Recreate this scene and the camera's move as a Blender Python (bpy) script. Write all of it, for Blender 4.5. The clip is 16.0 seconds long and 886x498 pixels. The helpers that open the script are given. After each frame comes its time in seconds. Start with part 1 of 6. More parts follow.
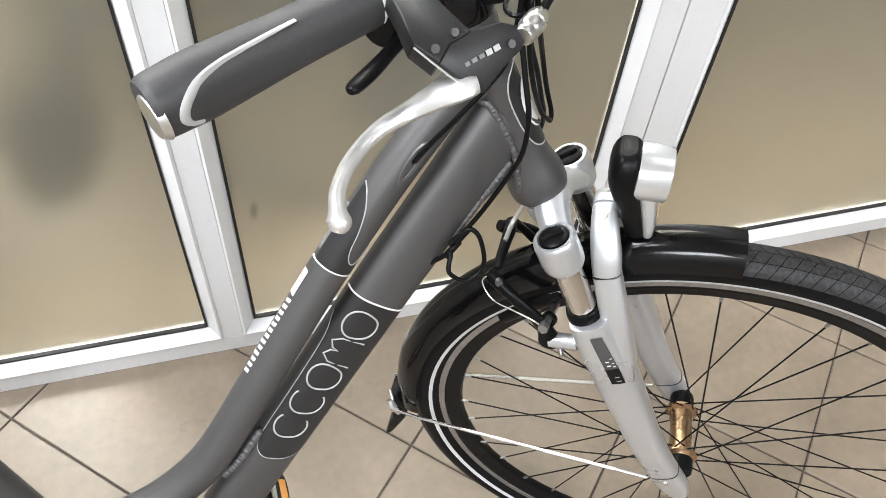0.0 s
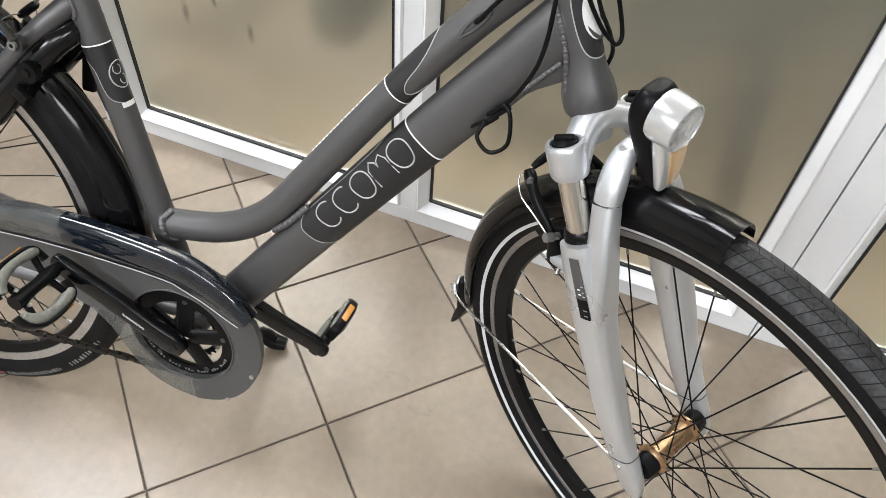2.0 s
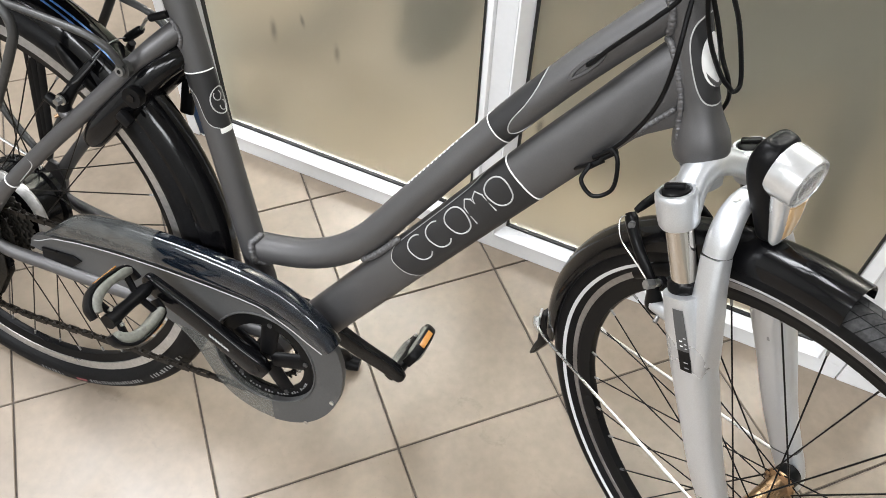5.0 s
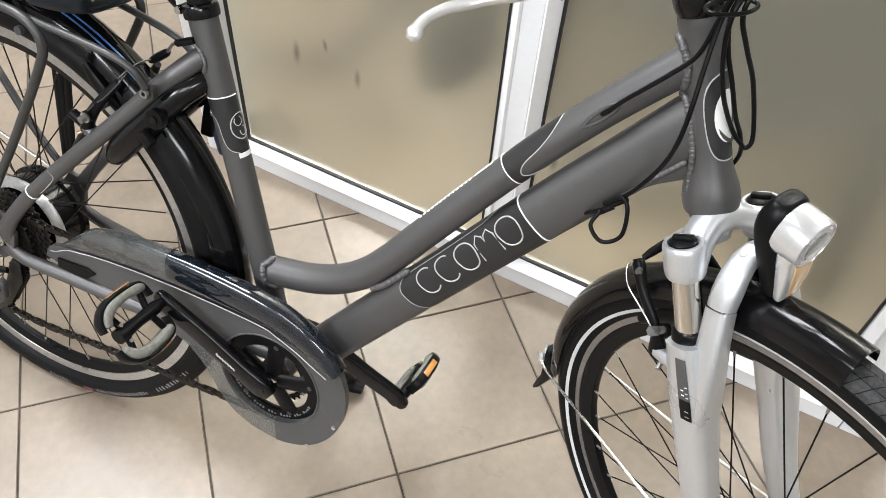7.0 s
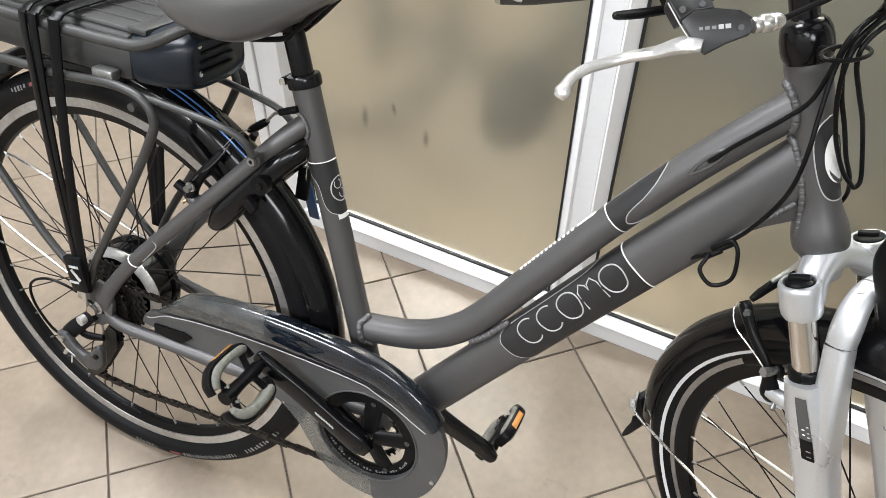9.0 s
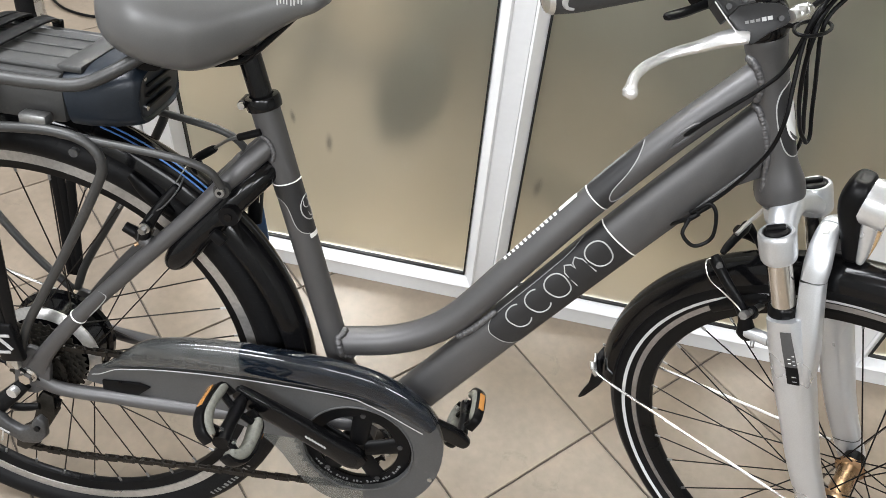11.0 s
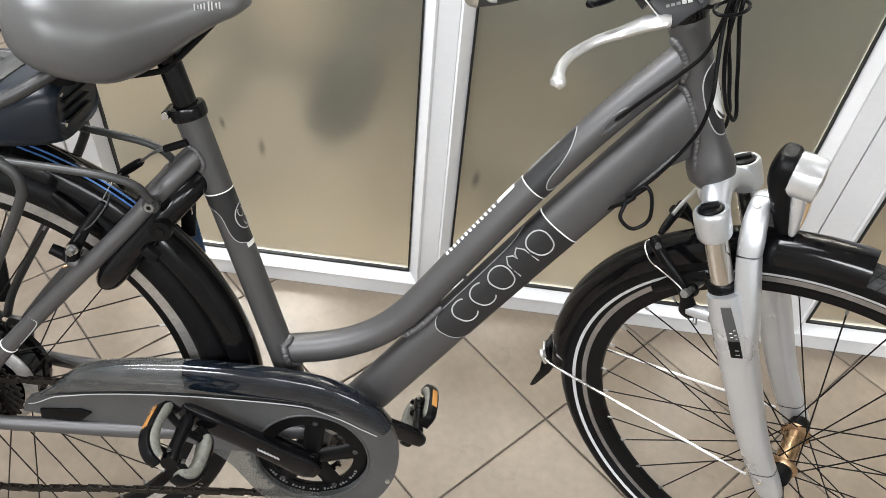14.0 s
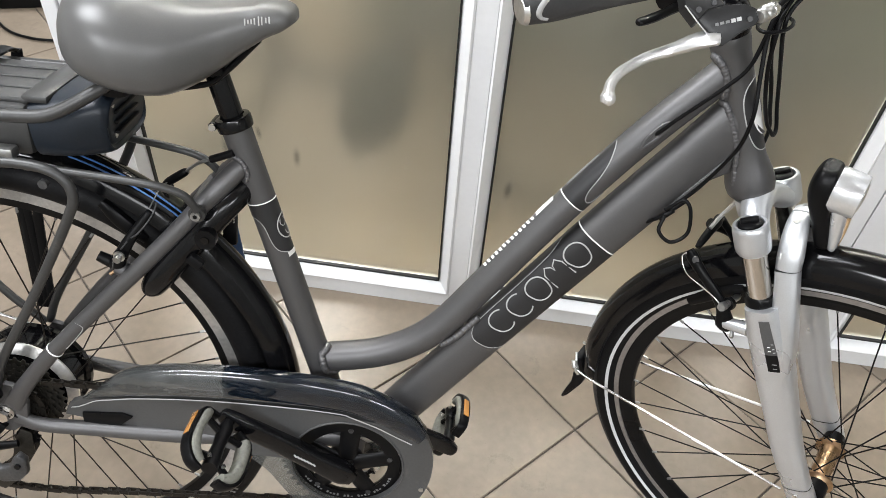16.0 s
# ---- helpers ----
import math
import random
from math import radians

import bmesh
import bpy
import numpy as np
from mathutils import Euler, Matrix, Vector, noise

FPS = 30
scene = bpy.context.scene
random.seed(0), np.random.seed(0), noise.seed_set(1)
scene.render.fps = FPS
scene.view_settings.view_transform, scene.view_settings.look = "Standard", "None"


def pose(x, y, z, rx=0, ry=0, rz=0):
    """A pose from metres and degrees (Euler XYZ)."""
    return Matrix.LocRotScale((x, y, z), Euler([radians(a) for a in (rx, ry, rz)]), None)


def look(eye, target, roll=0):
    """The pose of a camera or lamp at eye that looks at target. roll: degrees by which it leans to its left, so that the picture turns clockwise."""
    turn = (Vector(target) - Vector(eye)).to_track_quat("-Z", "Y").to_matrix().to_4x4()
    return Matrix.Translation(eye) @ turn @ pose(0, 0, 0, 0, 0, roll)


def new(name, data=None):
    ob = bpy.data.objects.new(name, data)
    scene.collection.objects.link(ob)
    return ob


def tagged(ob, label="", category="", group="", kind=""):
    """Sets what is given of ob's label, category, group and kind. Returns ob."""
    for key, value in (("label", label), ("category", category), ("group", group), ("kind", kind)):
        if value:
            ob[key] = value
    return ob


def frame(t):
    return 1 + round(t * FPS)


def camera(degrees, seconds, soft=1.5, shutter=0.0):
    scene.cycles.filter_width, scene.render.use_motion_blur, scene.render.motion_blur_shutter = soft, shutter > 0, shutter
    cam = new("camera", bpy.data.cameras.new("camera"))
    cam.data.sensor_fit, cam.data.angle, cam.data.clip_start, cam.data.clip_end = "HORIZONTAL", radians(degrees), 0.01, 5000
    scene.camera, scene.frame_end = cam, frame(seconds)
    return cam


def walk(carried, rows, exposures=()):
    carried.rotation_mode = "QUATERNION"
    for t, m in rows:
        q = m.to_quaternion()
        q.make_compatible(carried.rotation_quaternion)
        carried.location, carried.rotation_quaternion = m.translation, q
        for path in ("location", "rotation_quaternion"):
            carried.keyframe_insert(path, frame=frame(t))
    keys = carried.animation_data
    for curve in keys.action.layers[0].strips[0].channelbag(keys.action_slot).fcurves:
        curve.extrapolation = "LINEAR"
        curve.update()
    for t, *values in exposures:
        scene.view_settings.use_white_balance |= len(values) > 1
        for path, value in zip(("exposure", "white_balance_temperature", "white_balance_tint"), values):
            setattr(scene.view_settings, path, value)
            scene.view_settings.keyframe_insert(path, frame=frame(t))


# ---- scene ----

cam = camera(58.17, 16.0, soft=0.8)
PATH = [
    (0, (0.2079, -0.2714, 1.2826), (0.5759, 0.6104, 0.1263), 5.42),
    (0.5, (0.2092, -0.4135, 1.2631), (0.4908, 0.5354, 0.1361), 13.72),
    (1, (0.2720, -0.4881, 1.2752), (0.4496, 0.5073, 0.1671), 16.06),
    (1.5, (0.4752, -0.4656, 1.2724), (0.4240, 0.5115, 0.1355), 10.58),
    (2, (0.5215, -0.4629, 1.2743), (0.2860, 0.4516, 0.1089), 4.86),
    (2.5, (0.5369, -0.4537, 1.2732), (0.2349, 0.4316, 0.1006), 2.24),
    (3, (0.5478, -0.4399, 1.2697), (0.2383, 0.4354, 0.0916), 1.63),
    (3.5, (0.5301, -0.4305, 1.2746), (0.2138, 0.4245, 0.0834), 0.78),
    (4, (0.4747, -0.4363, 1.2779), (0.1680, 0.4273, 0.0904), 1.46),
    (6.5, (0.4571, -0.4457, 1.3041), (0.0946, 0.4607, 0.1652), 4.52),
    (7, (0.4581, -0.4345, 1.3084), (0.1016, 0.4661, 0.1630), 4.56),
    (7.5, (0.4509, -0.4412, 1.3075), (0.0944, 0.4708, 0.1712), 3.51),
    (8, (0.4500, -0.4423, 1.3235), (0.0280, 0.4747, 0.2140), 0.34),
    (8.5, (0.4348, -0.4710, 1.3178), (-0.0504, 0.4283, 0.2197), -1.25),
    (9, (0.3793, -0.4917, 1.3200), (-0.0515, 0.4614, 0.2448), 0.24),
    (11.5, (0.1533, -0.5530, 1.3409), (0.1288, 0.4815, 0.2550), 5.80),
    (12, (0.1712, -0.5449, 1.3362), (0.1787, 0.4808, 0.2417), 5.50),
    (12.5, (0.1631, -0.5336, 1.3353), (0.1847, 0.4942, 0.2430), 5.73),
    (13, (0.1711, -0.5320, 1.3341), (0.1936, 0.4998, 0.2456), 5.72),
    (13.5, (0.1730, -0.5364, 1.3358), (0.1948, 0.4971, 0.2489), 5.66),
    (14, (0.1705, -0.5386, 1.3370), (0.1947, 0.4963, 0.2514), 5.78),
    (14.5, (0.1711, -0.5340, 1.3368), (0.1979, 0.4986, 0.2492), 5.89),
    (15, (0.1634, -0.5328, 1.3377), (0.1836, 0.5032, 0.2532), 5.57),
    (15.5, (0.1582, -0.5368, 1.3450), (0.1614, 0.5053, 0.2661), 5.22),
    (16, (0.1454, -0.5462, 1.3461), (0.1333, 0.4980, 0.2693), 4.93),
]
EXPOSURES = [(0.0, 0.74), (0.6, 0.61), (1.0, 0.54), (1.5, 0.60), (2.0, 0.66), (3.0, 0.68), (4.0, 0.72), (6.5, 0.84), (9.0, 0.75), (11.5, 0.64), (14.0, 0.61), (16.0, 0.55)]
walk(cam, [(t, look(eye, target, roll)) for t, eye, target, roll in PATH], EXPOSURES)

# ---- world and light ----
world = bpy.data.worlds.new("room_air")
scene.world = world
world.use_nodes = True
world.node_tree.nodes["Background"].inputs[0].default_value = (0.9, 0.95, 1.0, 1)
world.node_tree.nodes["Background"].inputs[1].default_value = 0.01

# Lamps out of view: number, places and shares assumed, tuned for brightness.
LAMP_POWER = 20.0
CEILING_Z = 2.75
LAMP_PLACES = [(-1.4, -2.46), (0.25, -2.46), (1.9, -2.46), (-1.25, 0.15), (1.2, -0.05), (-0.9, 2.7), (1.1, 2.7)]
LAMP_SHARE = [3.0, 1.2, 1.8, 3.0, 0.10, 2.6, 2.5]
for i, (lx, ly) in enumerate(LAMP_PLACES):
    ld = bpy.data.lights.new("assumed_panel_light", "AREA")
    ld.shape, ld.size, ld.size_y = "RECTANGLE", 1.18, 0.98
    ld.energy = LAMP_POWER * LAMP_SHARE[i]
    ld.color = (0.975, 1.0, 1.05)
    lo = new("assumed_panel_light", ld)
    lo.location = (lx, ly, CEILING_Z - 0.035)

# ---- materials ----
def material(name, color, rough=0.5, metal=0.0, **kw):
    m = bpy.data.materials.new(name)
    m.use_nodes = True
    b = m.node_tree.nodes["Principled BSDF"]
    b.inputs["Base Color"].default_value = (*color, 1)
    b.inputs["Roughness"].default_value = rough
    b.inputs["Metallic"].default_value = metal
    for k, v in kw.items():
        b.inputs[k.replace("_", " ")].default_value = v
    return m


def grained(name, color, rough, metal=0.0, scale=60.0, amount=0.12, big=6.0, big_amount=0.1, bump=0.02, rough_var=0.1, dirt=None, dirt_scale=9.0, dirt_cover=0.62, **kw):
    """A material with grain at two scales, a fine relief and, where asked, patches of dirt or wear."""
    m = material(name, color, rough, metal, **kw)
    t = m.node_tree
    N, Lk = t.nodes, t.links
    b = N["Principled BSDF"]
    co = N.new("ShaderNodeTexCoord")
    n1, n2 = N.new("ShaderNodeTexNoise"), N.new("ShaderNodeTexNoise")
    n1.inputs["Scale"].default_value, n1.inputs["Detail"].default_value = scale, 4
    n2.inputs["Scale"].default_value, n2.inputs["Detail"].default_value = big, 5
    Lk.new(co.outputs["Object"], n1.inputs["Vector"]), Lk.new(co.outputs["Object"], n2.inputs["Vector"])
    prev = None
    for n, a in ((n1, amount), (n2, big_amount)):
        r = N.new("ShaderNodeMapRange")
        r.inputs["From Min"].default_value, r.inputs["From Max"].default_value = 0.3, 0.7
        r.inputs["To Min"].default_value, r.inputs["To Max"].default_value = 1 - a, 1 + a
        Lk.new(n.outputs["Fac"], r.inputs["Value"])
        if prev is None:
            prev = r.outputs["Result"]
        else:
            mm = N.new("ShaderNodeMath")
            mm.operation = "MULTIPLY"
            Lk.new(prev, mm.inputs[0]), Lk.new(r.outputs["Result"], mm.inputs[1])
            prev = mm.outputs[0]
    sc = N.new("ShaderNodeVectorMath")
    sc.operation = "SCALE"
    sc.inputs[0].default_value = color
    Lk.new(prev, sc.inputs["Scale"])
    out = sc.outputs["Vector"]
    if dirt is not None:
        n3 = N.new("ShaderNodeTexNoise")
        n3.inputs["Scale"].default_value, n3.inputs["Detail"].default_value, n3.inputs["Roughness"].default_value = dirt_scale, 9, 0.7
        Lk.new(co.outputs["Object"], n3.inputs["Vector"])
        r = N.new("ShaderNodeMapRange")
        r.inputs["From Min"].default_value, r.inputs["From Max"].default_value = dirt_cover, dirt_cover + 0.14
        Lk.new(n3.outputs["Fac"], r.inputs["Value"])
        mx = N.new("ShaderNodeMix")
        mx.data_type = "RGBA"
        mx.inputs["B"].default_value = (*dirt, 1)
        Lk.new(r.outputs["Result"], mx.inputs["Factor"]), Lk.new(out, mx.inputs["A"])
        out = mx.outputs["Result"]
    Lk.new(out, b.inputs["Base Color"])
    rr = N.new("ShaderNodeMapRange")
    rr.inputs["From Min"].default_value, rr.inputs["From Max"].default_value = 0.3, 0.7
    rr.inputs["To Min"].default_value, rr.inputs["To Max"].default_value = max(0.02, rough - rough_var), min(1, rough + rough_var)
    Lk.new(n2.outputs["Fac"], rr.inputs["Value"]), Lk.new(rr.outputs["Result"], b.inputs["Roughness"])
    if bump:
        bp_ = N.new("ShaderNodeBump")
        bp_.inputs["Strength"].default_value, bp_.inputs["Distance"].default_value = 1.0, bump / 1000
        Lk.new(n1.outputs["Fac"], bp_.inputs["Height"]), Lk.new(bp_.outputs["Normal"], b.inputs["Normal"])
    return m


FRAME_PAINT = grained("anthracite_paint", (0.110, 0.108, 0.109), 0.45, 0.60, scale=900, amount=0.06, big=4, big_amount=0.04, bump=0.02, rough_var=0.04, dirt=(0.16, 0.15, 0.14), dirt_scale=45, dirt_cover=0.73, Specular_IOR_Level=0.25)
DARK_PAINT = grained("dark_band_paint", (0.022, 0.022, 0.023), 0.42, 0.2, scale=900, amount=0.08, big=5, big_amount=0.05, bump=0.02, rough_var=0.05)
WELD = grained("weld_paint", (0.125, 0.123, 0.125), 0.46, 0.6, scale=300, amount=0.15, bump=0.3)
SILVER = grained("silver_paint", (0.60, 0.615, 0.635), 0.33, 0.70, scale=700, amount=0.05, big=8, big_amount=0.06, bump=0.01, rough_var=0.08, dirt=(0.36, 0.35, 0.34), dirt_scale=35, dirt_cover=0.70)
ALLOY = grained("bare_alloy", (0.66, 0.66, 0.65), 0.28, 1.0, scale=300, amount=0.08, big=15, big_amount=0.1, bump=0.02)
POLISHED = grained("polished_alloy", (0.80, 0.80, 0.80), 0.34, 0.85, scale=200, amount=0.04, big=30, big_amount=0.06, bump=0.01, rough_var=0.05)
DULL_STEEL = grained("dull_zinc_steel", (0.30, 0.30, 0.295), 0.42, 0.9, scale=200, amount=0.15, big=20, big_amount=0.15, bump=0.03)
CHROME = material("chrome", (0.75, 0.72, 0.68), 0.12, 1.0)
RIM_ALLOY = grained("brake_track", (0.34, 0.325, 0.315), 0.38, 0.8, scale=200, amount=0.12, big=12, big_amount=0.15, bump=0.02)
REAR_TRACK = grained("rear_brake_track", (0.50, 0.49, 0.475), 0.36, 0.8, scale=200, amount=0.12, big=12, big_amount=0.15, bump=0.02)
BRASS = grained("tarnished_brass", (0.47, 0.31, 0.185), 0.32, 1.0, scale=120, amount=0.2, big=25, big_amount=0.25, bump=0.03)
RUBBER = grained("tyre_rubber", (0.0050, 0.0050, 0.0055), 0.55, 0, scale=300, amount=0.3, big=10, big_amount=0.25, bump=0.15, dirt=(0.014, 0.0138, 0.0135), dirt_scale=110, dirt_cover=0.60, Specular_IOR_Level=0.14)
TREAD = grained("worn_tread_rubber", (0.026, 0.026, 0.0265), 0.5, 0, scale=260, amount=0.5, big=14, big_amount=0.3, bump=0.35, dirt=(0.13, 0.13, 0.13), dirt_scale=170, dirt_cover=0.66, Specular_IOR_Level=0.3)
BLACK_PLASTIC = grained("black_plastic", (0.0040, 0.0040, 0.0044), 0.36, 0, scale=400, amount=0.2, big=10, big_amount=0.2, bump=0.05, Specular_IOR_Level=0.14)
GLOSS_BLACK = grained("gloss_black_plastic", (0.0035, 0.0035, 0.0040), 0.12, 0, scale=150, amount=0.2, big=14, big_amount=0.3, bump=0.006, rough_var=0.05, dirt=(0.012, 0.012, 0.012), dirt_scale=55, dirt_cover=0.70, Specular_IOR_Level=0.30)
SMOKED = grained("smoked_plastic", (0.006, 0.009, 0.014), 0.09, 0, scale=60, amount=0.4, big=9, big_amount=0.5, bump=0.004, rough_var=0.03, dirt=(0.085, 0.095, 0.092), dirt_scale=13, dirt_cover=0.66, Coat_Weight=0.7, Coat_Roughness=0.05, Specular_IOR_Level=0.4, Alpha=0.88)
SMOKED_CLEAR = grained("smoked_clear_plastic", (0.10, 0.105, 0.10), 0.22, 0, scale=60, amount=0.3, big=12, big_amount=0.3, bump=0.01, rough_var=0.08, dirt=(0.22, 0.22, 0.20), dirt_scale=30, dirt_cover=0.58, Alpha=0.55)
# Paler copy of the smoked plastic: bright floor showing through is in its colour.
SMOKED_TAIL = grained("scuffed_smoked_plastic_paled", (0.060, 0.064, 0.064), 0.16, 0, scale=60, amount=0.3, big=9, big_amount=0.3, bump=0.006, rough_var=0.06, dirt=(0.12, 0.12, 0.115), dirt_scale=20, dirt_cover=0.60, Coat_Weight=0.6, Coat_Roughness=0.06, Alpha=0.74)
GREY_PLASTIC = grained("grey_plastic", (0.058, 0.058, 0.058), 0.48, 0, scale=300, amount=0.08, big=9, big_amount=0.12, bump=0.03, dirt=(0.12, 0.115, 0.105), dirt_scale=16, dirt_cover=0.60)
NAVY_PLASTIC = grained("navy_plastic", (0.0075, 0.0115, 0.0175), 0.42, 0, scale=500, amount=0.2, big=12, big_amount=0.2, bump=0.05, Specular_IOR_Level=0.35)
GREY_CASE = grained("battery_case", (0.048, 0.048, 0.047), 0.42, 0.35, scale=400, amount=0.08, big=6, big_amount=0.12, bump=0.03, dirt=(0.11, 0.105, 0.095), dirt_scale=10, dirt_cover=0.58)
SADDLE = grained("grey_vinyl", (0.080, 0.079, 0.077), 0.36, 0, scale=700, amount=0.04, big=5, big_amount=0.06, bump=0.03, rough_var=0.04)
GRIP = grained("grey_grip_rubber", (0.036, 0.036, 0.037), 0.55, 0, scale=500, amount=0.1, big=12, big_amount=0.12, bump=0.08)
WHITE_MARK = material("white_print", (0.82, 0.82, 0.80), 0.5)
GREY_MARK = material("pale_grey_print", (0.40, 0.40, 0.395), 0.45)
DULL_MARK = material("dull_grey_print", (0.17, 0.17, 0.168), 0.5)
REFLECT_STRIPE = material("reflective_stripe", (0.60, 0.61, 0.62), 0.35)
RED_MARK = material("faded_red_print", (0.20, 0.05, 0.055), 0.6)
PEDAL_PAD = grained("worn_grey_pad", (0.150, 0.150, 0.128), 0.7, 0, scale=150, amount=0.2, bump=0.2, dirt=(0.08, 0.08, 0.07), dirt_scale=60, dirt_cover=0.55)
AMBER = material("amber_reflector", (0.42, 0.19, 0.05), 0.25, 0, Coat_Weight=0.8)
# Blue of the reflections painted on the rear mudguard.
BLUE_LINE = material("blue_reflection_color", (0.06, 0.17, 0.45), 0.3)
BLUE_TAG = material("blue_tag", (0.018, 0.080, 0.21), 0.45)
CLEAR = material("lamp_lens", (0.95, 0.96, 0.97), 0.04, 0, Transmission_Weight=0.9, IOR=1.4)
REFLECTOR = material("lamp_mirror", (0.92, 0.92, 0.92), 0.22, 0.55)
LAMP_AMBER = material("pale_amber_reflector", (0.50, 0.33, 0.17), 0.22, 0, Coat_Weight=0.8)
LEVER_GREY = grained("worn_lever_grey", (0.010, 0.010, 0.0105), 0.42, 0.1, scale=300, amount=0.2, big=25, big_amount=0.2, bump=0.06, dirt=(0.16, 0.16, 0.155), dirt_scale=90, dirt_cover=0.71)
LAMP_SILVER = grained("lamp_silver", (0.70, 0.71, 0.72), 0.24, 0.65, scale=300, amount=0.03, big=20, big_amount=0.04, bump=0.005, rough_var=0.05)
LINK_GREY = grained("scratched_grey_link", (0.055, 0.055, 0.056), 0.45, 0.3, scale=250, amount=0.25, big=30, big_amount=0.25, bump=0.05, dirt=(0.03, 0.03, 0.03), dirt_scale=60, dirt_cover=0.58)
CHAIN_STEEL = grained("oily_chain_steel", (0.022, 0.019, 0.016), 0.42, 0.7, scale=400, amount=0.3, bump=0.05)
SPROCKET = grained("dirty_sprocket_steel", (0.034, 0.031, 0.026), 0.5, 0.7, scale=200, amount=0.3, bump=0.05)
PVC = grained("white_pvc", (0.79, 0.80, 0.815), 0.32, 0, scale=90, amount=0.015, big=3, big_amount=0.02, bump=0.01, rough_var=0.05, dirt=(0.60, 0.58, 0.54), dirt_scale=14, dirt_cover=0.68)
GASKET = material("black_gasket", (0.012, 0.012, 0.012), 0.6)
GROUT = grained("dark_grout", (0.080, 0.067, 0.056), 0.9, 0, scale=200, amount=0.3, bump=0.5)
WALL_PAINT = grained("pale_wall_paint", (0.36, 0.36, 0.34), 0.85, 0, scale=60, amount=0.03, big=2, big_amount=0.04, bump=0.2)
CEILING_PAINT = grained("ceiling_paint", (0.70, 0.70, 0.69), 0.9, 0, scale=60, amount=0.02, big=2, big_amount=0.02, bump=0.2)
DIFFUSER = material("lamp_diffuser", (0.9, 0.9, 0.9), 0.5)
DARK_CLOTH = grained("dark_cloth", (0.016, 0.018, 0.016), 0.85, 0, scale=200, amount=0.3, bump=0.4)


def tile_material():
    m = grained("beige_tile", (0.200, 0.161, 0.120), 0.36, 0, scale=55, amount=0.07, big=9, big_amount=0.11, bump=0.02, rough_var=0.08, dirt=(0.130, 0.106, 0.082), dirt_scale=26, dirt_cover=0.70)
    t = m.node_tree
    N, Lk = t.nodes, t.links
    b = N["Principled BSDF"]
    src = b.inputs["Base Color"].links[0].from_socket
    info = N.new("ShaderNodeObjectInfo")
    r = N.new("ShaderNodeMapRange")
    r.inputs["To Min"].default_value, r.inputs["To Max"].default_value = 0.95, 1.05
    Lk.new(info.outputs["Random"], r.inputs["Value"])
    sc = N.new("ShaderNodeVectorMath")
    sc.operation = "SCALE"
    Lk.new(src, sc.inputs[0]), Lk.new(r.outputs["Result"], sc.inputs["Scale"])
    # faint dark scuffs and pale specks with their own shapes
    co, ns, vr = N.new("ShaderNodeTexCoord"), N.new("ShaderNodeTexNoise"), N.new("ShaderNodeTexVoronoi")
    ns.inputs["Scale"].default_value, ns.inputs["Detail"].default_value, ns.inputs["Roughness"].default_value = 14, 10, 0.75
    ns.inputs["Distortion"].default_value = 1.2
    vr.inputs["Scale"].default_value = 90
    Lk.new(co.outputs["Object"], ns.inputs["Vector"]), Lk.new(co.outputs["Object"], vr.inputs["Vector"])
    k1, k2, mul = N.new("ShaderNodeMapRange"), N.new("ShaderNodeMapRange"), N.new("ShaderNodeMath")
    k1.inputs["From Min"].default_value, k1.inputs["From Max"].default_value = 0.58, 0.74
    k1.inputs["To Min"].default_value, k1.inputs["To Max"].default_value = 1.0, 0.72
    k2.inputs["From Min"].default_value, k2.inputs["From Max"].default_value = 0.04, 0.10
    k2.inputs["To Min"].default_value, k2.inputs["To Max"].default_value = 0.86, 1.0
    mul.operation = "MULTIPLY"
    Lk.new(ns.outputs["Fac"], k1.inputs["Value"]), Lk.new(vr.outputs["Distance"], k2.inputs["Value"])
    Lk.new(k1.outputs["Result"], mul.inputs[0]), Lk.new(k2.outputs["Result"], mul.inputs[1])
    sc2 = N.new("ShaderNodeVectorMath")
    sc2.operation = "SCALE"
    Lk.new(sc.outputs["Vector"], sc2.inputs[0]), Lk.new(mul.outputs[0], sc2.inputs["Scale"])
    Lk.new(sc2.outputs["Vector"], b.inputs["Base Color"])
    return m


TILE = tile_material()


def frosted_material():
    """Etched glass: light passes and is scattered; a thin dull haze on the face."""
    m = bpy.data.materials.new("frosted_glass")
    m.use_nodes = True
    t = m.node_tree
    N, Lk = t.nodes, t.links
    b = N["Principled BSDF"]
    b.inputs["Base Color"].default_value = (0.84, 0.795, 0.65, 1)
    b.inputs["Transmission Weight"].default_value = 0.95
    b.inputs["IOR"].default_value = 1.2
    b.inputs["Roughness"].default_value = 0.42
    co, n = N.new("ShaderNodeTexCoord"), N.new("ShaderNodeTexNoise")
    n.inputs["Scale"].default_value = 9
    Lk.new(co.outputs["Object"], n.inputs["Vector"])
    r = N.new("ShaderNodeMapRange")
    r.inputs["To Min"].default_value, r.inputs["To Max"].default_value = 0.45, 0.53
    Lk.new(n.outputs["Fac"], r.inputs["Value"]), Lk.new(r.outputs["Result"], b.inputs["Roughness"])
    return m


FROSTED = frosted_material()


